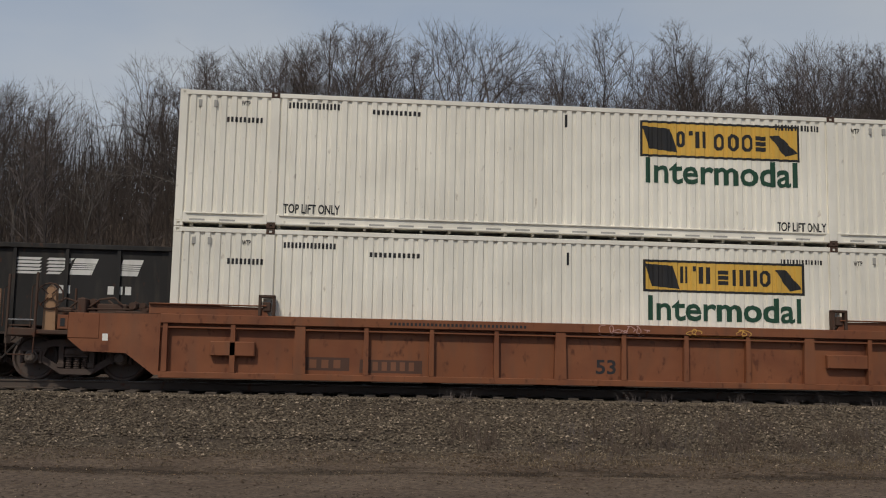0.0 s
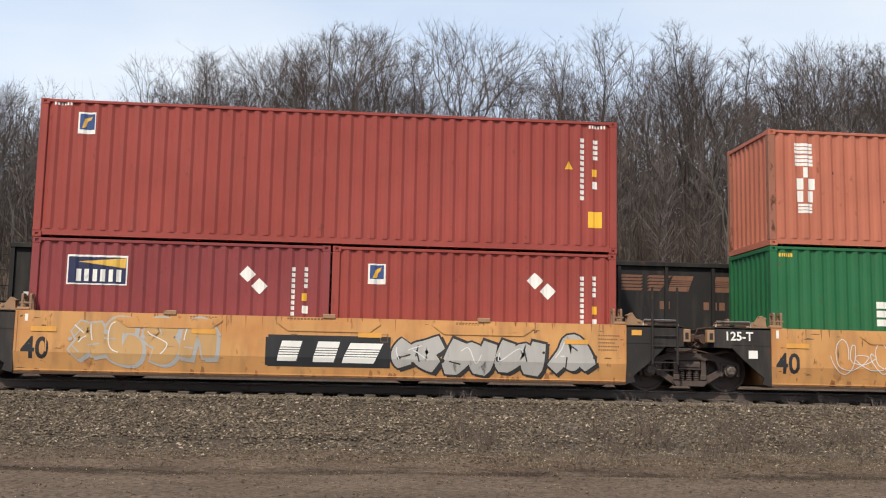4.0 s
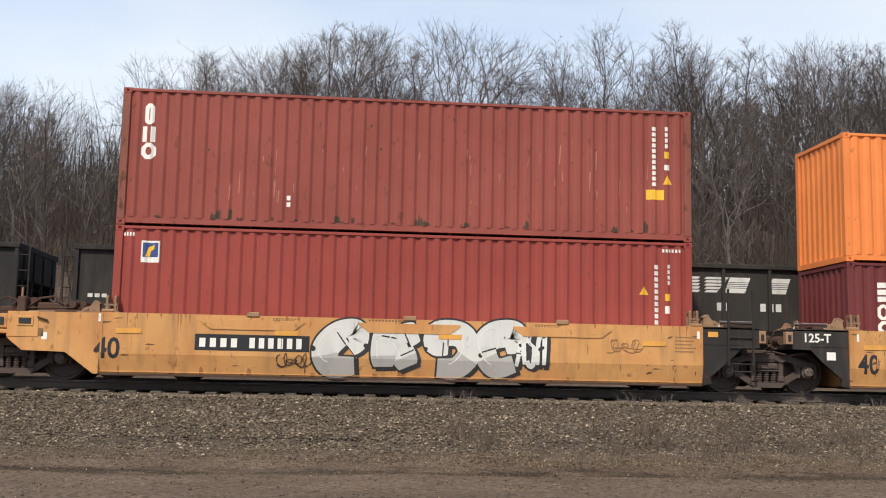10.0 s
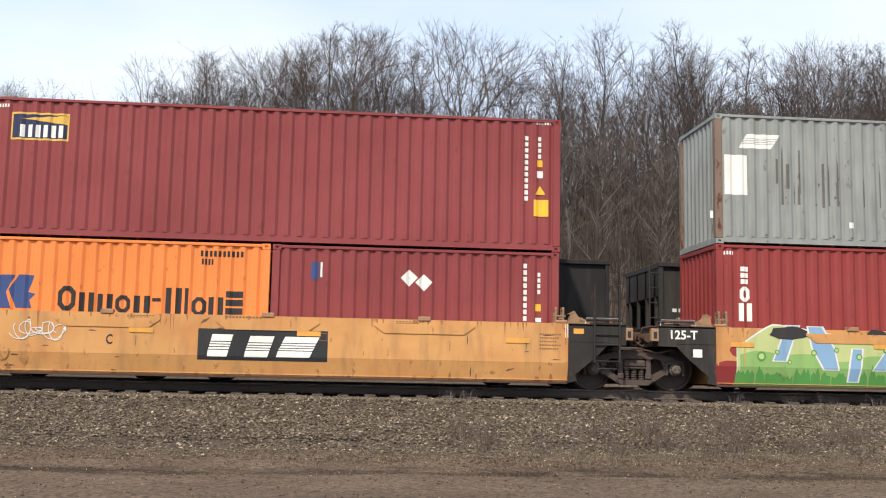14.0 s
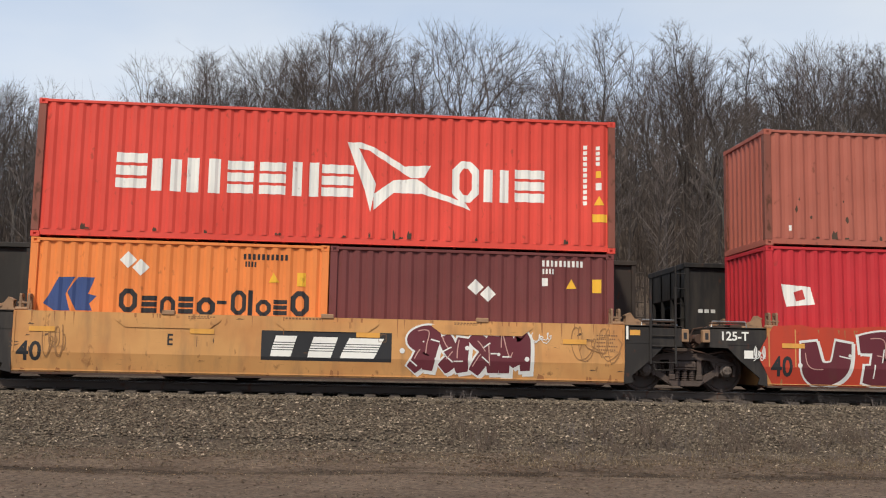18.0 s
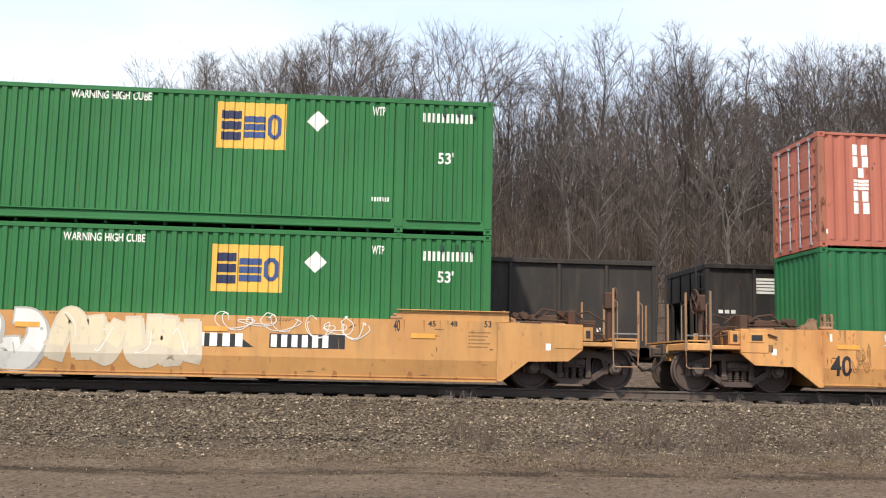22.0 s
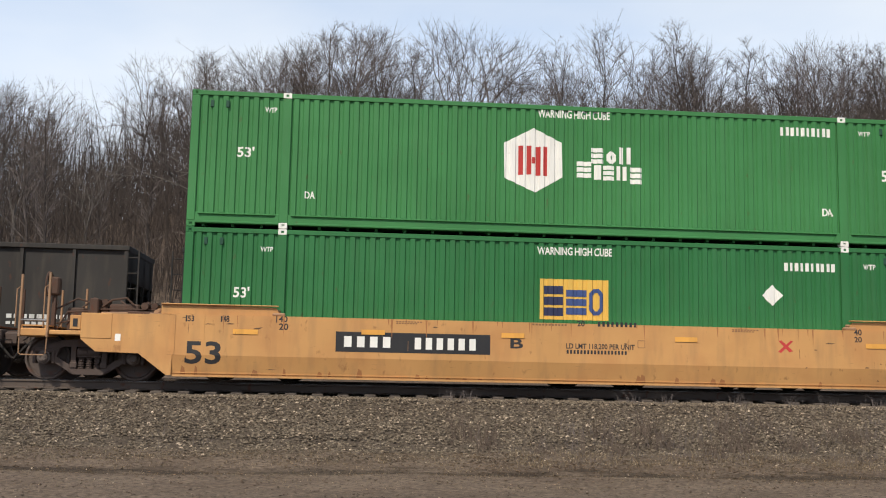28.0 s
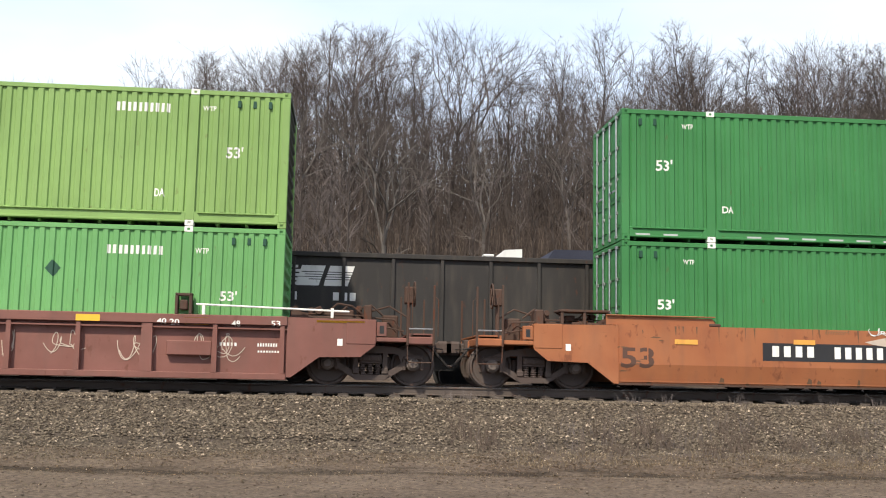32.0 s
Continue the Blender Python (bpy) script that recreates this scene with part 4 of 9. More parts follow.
    if tall:
        ar = Flat()
        xa = xw + s * 0.78
        ar.rect(xa - 0.08, 0.94, xa + 0.03, 0.958).poly([(xa + 0.03, 0.918), (xa + 0.09, 0.949), (xa + 0.03, 0.98)])
        part("stencil", ar.laid(-1.47), WHITEPAINT, car)
    part("weld_seam", Build().box(*sorted((xw + s * 0.02, xw + s * 0.86)), -1.478, -1.46, 1.055, 1.075), BLACKEND, car)
    return end


def sorted_box(xa, za, xb, zb):
    return min(xa, xb), min(za, zb), max(xa, xb), max(za, zb)


def outer_end(car, xw, s, mat, brake=True, fit=BEIGE):
    """A coupler end: sloped side sheets over the truck, platform, steps, brake gear and coupler."""
    prof = [(0.0, 1.42), (1.80, 1.40), (1.80, 0.88), (1.50, 0.64), (0.66, 0.62), (0.10, 0.20), (0.0, 0.20)]
    b = Build()
    for y0, y1 in ((-1.485, -1.42), (1.42, 1.485)):
        b.along_y([(xw + s * d, z) for d, z in prof], y0, y1)
        b.box(*sorted((xw + s * 1.20, xw + s * 1.81)), *((y0 - 0.012, y1) if y0 < 0 else (y0, y1 + 0.012)), 0.90, 1.41, 0.01)
    b.box(*sorted((xw, xw + s * 1.80)), -1.46, 1.46, 1.36, 1.405, 0.01)
    b.box(*sorted((xw + s * 1.74, xw + s * 1.80)), -1.42, 1.42, 0.9, 1.36)
    part("end_frame", b, mat, car)
    p = Build()
    p.box(*sorted((xw + s * 1.80, xw + s * 3.05)), -0.30, 0.30, 0.70, 1.05, 0.02)
    p.box(*sorted((xw + s * 1.80, xw + s * 2.5)), -1.46, 1.46, 0.96, 1.05, 0.015)
    p.box(*sorted((xw + s * 2.45, xw + s * 3.02)), -1.48, 1.48, 0.92, 1.08, 0.02)
    p.box(*sorted((xw + s * 2.47, xw + s * 3.0)), -1.44, 1.44, 1.12, 1.15)
    for x in (2.5, 2.97):
        p.box(*sorted((xw + s * (x - 0.02), xw + s * (x + 0.02))), -1.46, -1.40, 1.05, 1.14)
    part("platform", p, mat if mat is not BROWN else RUSTY, car)
    h = Build()
    for d, z1 in ((2.46, 2.2), (3.0, 2.15)):
        h.box(*sorted((xw + s * (d - 0.022), xw + s * (d + 0.022))), -1.50, -1.44, 0.90, z1, 0.008)
        h.tube([(xw + s * (d + 0.09), -1.47, 1.1), (xw + s * (d + 0.09), -1.47, z1 - 0.3), (xw + s * d, -1.47, z1 - 0.22)], 0.013, 6)
        part("handrail", Build().box(*sorted((xw + s * (d - 0.022), xw + s * (d + 0.022))), 1.40, 1.46, 0.75, z1 - 0.1, 0.008), fit, car)
    h.tube([(xw + s * 2.46, -1.47, 0.95), (xw + s * 2.47, -1.47, 0.58), (xw + s * 2.51, -1.47, 0.55), (xw + s * 2.95, -1.47, 0.55), (xw + s * 2.99, -1.47, 0.58), (xw + s * 3.0, -1.47, 0.95)], 0.013, 6)
    part("rung", Build().tube([(xw + s * 2.46, -1.48, 1.24), (xw + s * 3.0, -1.48, 1.24)], 0.016, 6), GALV, car)
    part("step_ladder", h, fit, car)
    for y in (-1.36, 1.20):
        part("container_guide", guide_bracket(xw, s, y, 1.405), fit, car)
        if mat is YELLOW:
            part("lock_stand", lock_stand(xw, s, y - 0.07 if y < 0 else y, 1.432), WORNRAIL, car)
    part("crossover_step", Build().box(*sorted((xw + s * 0.5, xw + s * 1.5)), -1.2, -0.9, 1.405, 1.45, 0.01), fit, car)
    q = Build()
    if mat is YELLOW and s > 0:
        res = Build().lathe_y([(-0.95, 0.0), (-0.95, 0.13), (-0.90, 0.19), (-0.82, 0.21), (-0.2, 0.21), (-0.08, 0.0)], xw + s * 1.18, 1.76, 18)
        res.along_y([(xw + s * 1.10, 1.40), (xw + s * 1.26, 1.40), (xw + s * 1.21, 1.74), (xw + s * 1.15, 1.74)], -1.0, -0.93)
        part("air_reservoir", res, RUSTY, car)
    elif mat is ORANGEBROWN:
        # a walkway plate on short legs
        wk = Build().box(*sorted((xw + s * 0.15, xw + s * 1.25)), -1.40, -0.80, 1.68, 1.73, 0.008)
        for d in (0.22, 0.70, 1.18):
            wk.box(*sorted((xw + s * (d - 0.03), xw + s * (d + 0.03))), -1.38, -1.30, 1.40, 1.68, 0.008)
        part("walkway", wk, fit, car)
    else:
        bx = Build().box(*sorted((xw + s * 0.75, xw + s * 1.35)), -1.15, -0.55, 1.42, 1.62, 0.03)
        bx.tube([(xw + s * 0.85, -1.18, 1.60), (xw + s * 1.0, -1.2, 1.74), (xw + s * 1.3, -1.15, 1.70), (xw + s * 1.55, -1.1, 1.52)], 0.022, 6)
        bx.lathe_y([(-1.28, 0.0), (-1.28, 0.075), (-1.0, 0.085), (-1.0, 0.0)], xw + s * 0.62, 1.58, 10)
        part("valve_body", bx, RUSTY, car)
    if mat is YELLOW and s < 0:
        sl = part("access_frame", Build().box(xw - 1.62, xw - 1.30, -1.512, -1.49, 1.12, 1.32, 0.008), mat, car)
        part("slot", Build().box(xw - 1.58, xw - 1.34, -1.516, -1.508, 1.16, 1.28), BLACKPAINT, sl)
        part("handle", Build().tube([(xw - 1.22, -1.52, 1.30), (xw - 1.02, -1.52, 1.24)], 0.018, 6), RUSTY, sl)
        part("painted_mark", Flat().rect(xw - 1.42, 0.92, xw - 1.10, 1.08).laid(-1.485), SPRAYBROWN, car)
    jp = part("jacking_pad", Build().box(*sorted((xw + s * 1.815, xw + s * 2.03)), -1.47, -1.32, 1.07, 1.36, 0.012), mat, car)
    part("slot", Build().box(*sorted((xw + s * 1.88, xw + s * 1.97)), -1.478, -1.468, 1.13, 1.29), BLACKPAINT, jp)
    for i, (d0, z, dd) in enumerate(((0.45, 1.60, 0.35), (1.45, 1.66, 0.5), (1.9, 1.30, 0.35))):
        vb = Build().lathe_y([(-1.1, 0.0), (-1.1, 0.06), (-0.95, 0.07), (-0.7, 0.05), (-0.7, 0.0)], xw + s * d0, z, 10)
        vb.tube([(xw + s * d0, -0.9, z), (xw + s * (d0 + dd * 0.5), -0.95, z + 0.08), (xw + s * (d0 + dd), -0.9, z - 0.12)], 0.02, 6)
        vb.box(*sorted((xw + s * (d0 - 0.05), xw + s * (d0 + 0.06))), -1.05, -0.85, 1.39 if i < 2 else 1.05, z, 0.01)
        part("valve", vb, RUSTY, car)
    q.box(*sorted((xw + s * 1.0, xw + s * 1.6)), -0.7, 0.3, 1.40, 1.50, 0.02)
    q.box(*sorted((xw + s * 1.95, xw + s * 2.3)), -0.7, -0.3, 1.05, 1.55, 0.03)
    q.tube([(xw + s * 0.5, -0.9, 1.55), (xw + s * 1.0, -0.9, 1.55), (xw + s * 1.2, -0.8, 1.7)], 0.025, 6)
    q.tube([(xw + s * 1.5, -1.0, 1.48), (xw + s * 2.2, -1.05, 1.44), (xw + s * 2.4, -1.0, 1.1)], 0.02, 6)
    q.box(*sorted((xw + s * 0.35, xw + s * 0.95)), -1.3, -0.95, 1.40, 1.47, 0.015)
    q.box(*sorted((xw + s * 0.85, xw + s * 1.05)), -1.1, -0.4, 1.45, 1.62, 0.02)
    q.box(*sorted((xw + s * 1.55, xw + s * 1.72)), -1.25, -0.6, 1.40, 1.72, 0.02)
    q.tube([(xw + s * 0.3, -1.15, 1.52), (xw + s * 1.7, -1.15, 1.50), (xw + s * 1.9, -1.1, 1.30), (xw + s * 2.4, -1.1, 1.2)], 0.016, 6)
    q.tube([(xw + s * 1.7, -0.7, 1.62), (xw + s * 2.1, -0.7, 1.74), (xw + s * 2.5, -0.8, 1.5)], 0.02, 6)
    q.along_y([(xw + s * 1.82, 1.10), (xw + s * 1.96, 1.10), (xw + s * 1.98, 1.36), (xw + s * 1.82, 1.36)], -1.46, -1.40)
    part("brake_gear", q, RUSTY, car)
    cb = Flat().ring(*sorted_box(xw + s * 1.30, 1.08, xw + s * 1.70, 1.30), 0.03)
    cb.rect(min(xw + s * 1.49, xw + s * 1.51), 1.10, max(xw + s * 1.49, xw + s * 1.51), 1.28)
    if s > 0 and mat is YELLOW:
        part("painted_mark", Flat().rect(*sorted_box(xw + s * 1.30, 1.08, xw + s * 1.70, 1.30)).laid(-1.497), BLACKPAINT, car)
        part("stencil", cb.laid(-1.497, (), None, -0.006), WHITEPAINT, car)
    tg = Flat().rect(*sorted_box(xw + s * 1.02, 0.86, xw + s * 1.13, 1.0))
    part("stencil", tg.laid(-1.485), WHITEPAINT, car)
    if brake:
        w = Build()
        sideways = mat is BROWN and s < 0
        c = Vector((xw + s * 2.25, -1.30, 1.74)) if sideways else Vector((xw + s * 2.62, -0.95, 2.0))
        rim = [(0.26 * math.cos(2 * math.pi * k / 16), 0.26 * math.sin(2 * math.pi * k / 16)) for k in range(17)]
        w.tube([c + (Vector((a, 0.0, b2)) if sideways else Vector((0.0, a, b2))) for a, b2 in rim], 0.018, 5)
        for k in range(4):
            a, b2 = rim[k * 4 + 2]
            w.tube([c, c + (Vector((a, 0.0, b2)) if sideways else Vector((0.0, a, b2)))], 0.015, 5)
        part("brake_wheel", w, fit if sideways else RUSTY, car)
        hb = Build()
        if sideways:
            hb.along_y([(c.x - 0.13, 1.05), (c.x + 0.13, 1.05), (c.x + 0.10, 1.86), (c.x, 1.98), (c.x - 0.10, 1.86)], c.y + 0.03, c.y + 0.22)
            hb.lathe_y([(c.y - 0.02, 0.0), (c.y - 0.02, 0.05), (c.y + 0.04, 0.05), (c.y + 0.04, 0.0)], c.x, c.z, 8)
        else:
            hb.box(*sorted((c.x - s * 0.02, c.x - s * 0.22)), c.y - 0.12, c.y + 0.12, 1.78, 2.15, 0.03)
            hb.box(*sorted((c.x - s * 0.08, c.x - s * 0.16)), c.y - 0.05, c.y + 0.05, 1.05, 1.8, 0.01)
        part("brake_housing", hb, BEIGE if sideways else RUSTY, car)
    k = Build()
    k.box(*sorted((xw + s * 2.9, xw + s * 3.45)), -0.11, 0.11, 0.78, 1.0, 0.03)
    k.box(*sorted((xw + s * 3.35, xw + s * 3.72)), -0.17, 0.12, 0.74, 1.04, 0.05)
    k.box(*sorted((xw + s * 3.02, xw + s * 3.12)), -0.28, 0.28, 0.70, 1.08, 0.02)
    part("coupler", k, TRUCKMAT, car)
    hs = Build()
    hs.tube([(xw + s * 3.0, -0.35, 0.92), (xw + s * 3.2, -0.42, 0.7), (xw + s * 3.4, -0.40, 0.48), (xw + s * 3.62, -0.3, 0.52)], 0.028, 6)
    hs.tube([(xw + s * 2.9, -1.2, 0.9), (xw + s * 3.15, -0.6, 0.86), (xw + s * 3.3, -0.2, 0.86)], 0.015, 6)
    part("air_hose", hs, BLACKEND, car)


GRIME = paint("dark_scuff", (0.14, 0.078, 0.042), 0.2, 0.3, 0.8)
RUSTRUN = paint("rust_run", (0.36, 0.155, 0.058), 0.2, 0.3, 0.75)
SPRAYBROWN = paint("faded_stencil_paint", (0.22, 0.115, 0.055), 0.05, 0.2)


def well_car(label, xc, half, mat, style, left, right, marks=(), lips=False, flaps=(), strips=(), group="container well cars", pole=False):
    """One well car unit centred at xc; left, right: 'inner' or 'outer'."""
    car = thing("well_car", xc)
    tagged(car, label, "well car", group)
    MOVERS.append((car, xc, 0.0))
    if style == "smooth":
        for poly in (SIDE_SMOOTH, mirrored(SIDE_SMOOTH)):
            part("side_sheet", Build().along_x(poly, -half, half), mat, car)
        tr = Build()
        for sy in (-1, 1):
            tr.box(-half, half, *sorted((sy * 1.415, sy * 1.44)), 0.175, 0.215)
        part("bottom_chord", tr, RUSTY if mat is not TAN53 else mat, car)
        for x in (-half + 0.62, half - 0.62):
            part("weld_seam", Build().box(x - 0.012, x + 0.012, -1.507, -1.49, 0.62, 1.42), mat, car)
        for fx, fw in flaps:
            fb = Build().along_y([(fx - fw / 2, 1.30), (fx - fw / 2 + 0.22, 1.14), (fx + fw / 2 - 0.22, 1.14), (fx + fw / 2, 1.30), (fx + fw / 2, 1.34), (fx - fw / 2, 1.34)], -1.518, -1.49)
            gp = part("gusset_plate", fb, mat, car)
            part("chord_cap", Build().box(fx - 0.13, fx + 0.13, -1.525, -1.38, 1.405, 1.50, 0.012), BEIGE if mat is YELLOW else mat, gp)
    else:
        # recessed panels between vertical ribs, with top and bottom chords
        for sy in (-1, 1):
            def ys(a, b2):
                return sorted((sy * a, sy * b2))
            part("side_sheet", Build().box(-half, half, *ys(1.33, 1.36), 0.22, 1.28), mat, car)
            tc2 = Build().box(-half, half, *ys(1.32, 1.52), 1.24, 1.43, 0.012)
            tc2.box(-half, half, *ys(1.35, 1.485), 1.15, 1.18)
            part("top_chord", tc2, mat, car)
            part("bottom_chord", Build().box(-half, half, *ys(1.34, 1.50), 0.14, 0.27, 0.012), mat, car)
            n = 13 if half > 7 else 10
            for i in range(n):
                x = -half + 0.1 + i * (2 * half - 0.2) / (n - 1)
                big = i in (2, n // 2, n - 3)
                w = 0.13 if big else 0.055
                rb = Build().along_y([(x - w, 0.27), (x + w, 0.27), (x + w * 0.8, 1.24), (x - w * 0.8, 1.24)], *ys(1.36, 1.50))
                part("rib", rb, mat, car)
        sb = Build().box(-half + 1.0, -half + 1.9, -1.50, -1.36, 0.60, 0.90, 0.02)
        sb.box(half - 2.4, half - 1.5, -1.50, -1.36, 0.60, 0.90, 0.02)
        part("tool_box", sb, mat, car)["kind"] = "stuff"
    fb = Build()
    nb = 9 if half < 7 else 12
    for i in range(nb):
        x = -half + 0.3 + i * (2 * half - 0.6) / (nb - 1)
        fb.box(x - 0.14, x + 0.14, -1.36, 1.36, 0.18, 0.26, 0.01)
    fb.box(-half, half, -1.1, -0.9, 0.17, 0.24)
    fb.box(-half, half, 0.9, 1.1, 0.17, 0.24)
    part("well_floor", fb, RUSTY, car)
    for s in (-1, 1):
        part("bulkhead", Build().box(*sorted((s * half, s * (half - 0.08))), -1.42, 1.42, 0.22, 1.36), mat, car)
    if lips:
        for s in (-1, 1):
            for sy in (-1, 1):
                lp = Build().along_y([(s * (half + 0.25), 1.43), (s * (half - 2.15), 1.43), (s * (half - 2.05), 1.60), (s * (half + 0.25), 1.64)], *sorted((sy * 1.40, sy * 1.44)))
                lp.box(*sorted((s * (half + 0.25), s * (half - 2.1))), *sorted((sy * 1.37, sy * 1.50)), 1.62, 1.645, 0.008)
                part("guide_lip", lp, mat, car)
    for x in (-6.096, 6.096):
        if abs(x) < half:
            if style == "ribbed":
                lf = Build().box(x - 0.17, x - 0.11, -1.50, -1.34, 1.43, 1.84, 0.01).box(x + 0.11, x + 0.17, -1.50, -1.34, 1.43, 1.84, 0.01)
                lf.box(x - 0.17, x + 0.17, -1.50, -1.34, 1.80, 1.86, 0.01).box(x - 0.08, x + 0.08, -1.47, -1.36, 1.52, 1.72, 0.02)
                part("lock_frame", lf, RUSTY, car)
                continue
            part("lock_bracket", Build().box(x - 0.13, x + 0.13, -1.46, -1.32, 1.43, 1.50, 0.02).box(x - 0.07, x + 0.03, -1.42, -1.33, 1.5, 1.56, 0.02), fit_of(mat), car)
    if pole:
        pl = Build().tube([(6.35, -1.47, 1.64), (9.45, -1.47, 1.56)], 0.022, 8)
        for x in (6.5, 9.1):
            pl.box(x - 0.03, x + 0.03, -1.49, -1.42, 1.42, 1.62, 0.006)
        part("tie_down_pole", pl, WHITEPAINT, car, "white pole clamped along the top")
    for s, kind in ((-1, left), (1, right)):
        if kind == "inner":
            inner_end(car, s * half, s, mat, half > 7)
        else:
            outer_end(car, s * half, s, mat, True, RUSTY if mat in (BROWN, MAROONCAR, ORANGEBROWN) else (BEIGE if mat is TAN53 else WORNRAIL))
    if left == "inner":
        truck(car, -half - 1.65)
    else:
        truck(car, -half - 1.72)
    if right == "outer":
        truck(car, half + 1.72)
    if style == "smooth":
        st = Flat()
        for k in range(5):
            st.bars(half - 0.60, 1.18 - 0.075 * k, 0.46 - 0.05 * (k % 3), 0.028, 9, 0.35)
        st.bars(-0.85, 1.375, 0.75, 0.035, 11, 0.35)
        st.bars(-half * 0.45, 1.37, 0.55, 0.022, 9, 0.3).bars(-half * 0.45, 1.335, 0.45, 0.022, 8, 0.3)
        st.bars(half * 0.42, 1.37, 0.6, 0.022, 9, 0.3).bars(half * 0.42, 1.335, 0.5, 0.022, 8, 0.3)
        st.ring(half * 0.17, 0.95, half * 0.17 + 0.16, 1.11, 0.012)
        st.rect(half * 0.6, 0.80, half * 0.6 + 0.012, 1.0).rect(-half * 0.42, 0.78, -half * 0.42 + 0.012, 0.98)
        part("stencil", st.laid(0, (), smooth_depth), SPRAYBROWN, car)
        for x in (-half + 0.02, half - 0.05):
            part("end_rib", Build().box(x, x + 0.03, -1.512, -1.49, 0.62, 1.42), mat, car)
        part("lower_seam", Build().box(-half, half, -1.438, -1.40, 0.245, 0.26), mat, car)
    if style == "smooth":
        r = random.Random(int(abs(xc) * 10))
        sc, runs = Flat(), Flat()
        for _ in range(26):
            e = r.choice((-1, 1))
            x = e * (half - abs(r.gauss(0, 0.9))) if r.random() < 0.6 else r.uniform(-half, half)
            x = max(-half + 0.05, min(half - 0.05, x))
            z, ln, th = r.uniform(0.28, 1.36), r.uniform(0.02, 0.13), r.uniform(0.006, 0.018)
            a = r.choice((0.0, 0.0, 1.57, r.uniform(-0.6, 0.6)))
            dx, dz = math.cos(a) * ln, math.sin(a) * ln
            sc.poly([(x - dx, max(0.22, z - dz) - th), (x + dx * 0.2 + th, z - th * r.uniform(0.5, 1.5)), (x + dx, min(1.40, z + dz)), (x - dx * 0.3 - th, z + th)])
        for _ in range(34):
            x, ln, w = r.uniform(-half + 0.1, half - 0.1), r.uniform(0.06, 0.42), r.uniform(0.008, 0.026)
            runs.poly([(x - w, 1.425), (x + w * 0.4, 1.425 - ln), (x + w, 1.425)])
            if r.random() < 0.6:
                x = r.uniform(-half + 0.1, half - 0.1)
                runs.poly([(x - w * 3, 0.215), (x + w * 3, 0.215), (x + w * 2, 0.215 + ln * 0.35), (x - w, 0.215 + ln * 0.45)])
        part("rust_stain", sc.laid(0, (), smooth_depth, -0.0012), GRIME, car)
        part("rust_stain", runs.laid(0, (), smooth_depth, -0.0016), RUSTRUN if mat is not ORANGEBROWN else GRIME, car)
    rf = Flat()
    for x, z, w in strips:
        rf.rect(x, z, x + w, z + 0.10)
    if rf.v:
        part("reflector", rf.laid(-1.50 if style == "smooth" else -1.52, (), smooth_depth if style == "smooth" else None, -0.015), REFLECT, car)
    for fl, m2, layer, nm in marks:
        bmx = fl.laid(0, (), None, 0)
        if style == "smooth":
            bmesh.ops.bisect_plane(bmx, geom=bmx.verts[:] + bmx.edges[:] + bmx.faces[:], plane_co=(0, 0, 0.61), plane_no=(0, 0, 1))
        for v in bmx.verts:
            v.co.y += (smooth_depth(v.co.x, v.co.z) if style == "smooth" else (-1.52 if v.co.z > 1.24 else -1.36)) - 0.0013 * layer
        part(nm, bmx, m2, car)
    return car


def fit_of(mat):
    return RUSTY if mat in (BROWN, MAROONCAR, ORANGEBROWN) else BEIGE


# ---------------------------------------------------------------- the container train: paints and marks
def _blk(self, x0, z0, x1, z1, w):
    """One plain block of a painted mark: a solid bar, a cut-cornered ring or stacked bars."""
    bw, bh = x1 - x0, z1 - z0
    w = max(w, 0.27 * min(bw, bh))
    if bw < 2.2 * w or bh < 2.2 * w:
        return self.rect(x0, z0, x1, z1)
    kind = int(round(x0 * 37 + z0 * 11)) % 3
    if kind == 0:
        p = bh / 3.0
        for i in range(3):
            self.rect(x0, z0 + i * p + 0.12 * p, x1, z0 + (i + 1) * p - 0.12 * p)
        return self
    if kind == 1:
        c = 0.32 * min(bw, bh)
        o = [(x0 + c, z0), (x1 - c, z0), (x1, z0 + c), (x1, z1 - c), (x1 - c, z1), (x0 + c, z1), (x0, z1 - c), (x0, z0 + c)]
        cx, cz = (x0 + x1) / 2, (z0 + z1) / 2
        kx, kz = 1 - 2 * w / bw, 1 - 2 * w / bh
        q = [(cx + (a - cx) * kx, cz + (b - cz) * kz) for a, b in o]
        for i in range(8):
            j = (i + 1) % 8
            self.poly([o[i], o[j], q[j], q[i]])
        return self
    g = bw * 0.14
    self.rect(x0, z0, x0 + bw / 2 - g, z1)
    return self.rect(x0 + bw / 2 + g, z0, x1, z1)


def _slab(self, x0, z0, x1, z1):
    """A leaning block cut by thin stripes."""
    h = z1 - z0
    k = (x1 - x0) * 0.22
    for a, b, cut in ((0.0, 0.30, 0.10), (0.34, 0.42, 0.0), (0.46, 0.54, 0.0), (0.58, 0.66, 0.0), (0.70, 1.0, 0.0)):
        self.poly([(x0 + k * a + cut * 0.2, z0 + a * h), (x1 - k * (1 - a), z0 + a * h), (x1 - k * (1 - b), z0 + b * h), (x0 + k * b, z0 + b * h)])
    return self


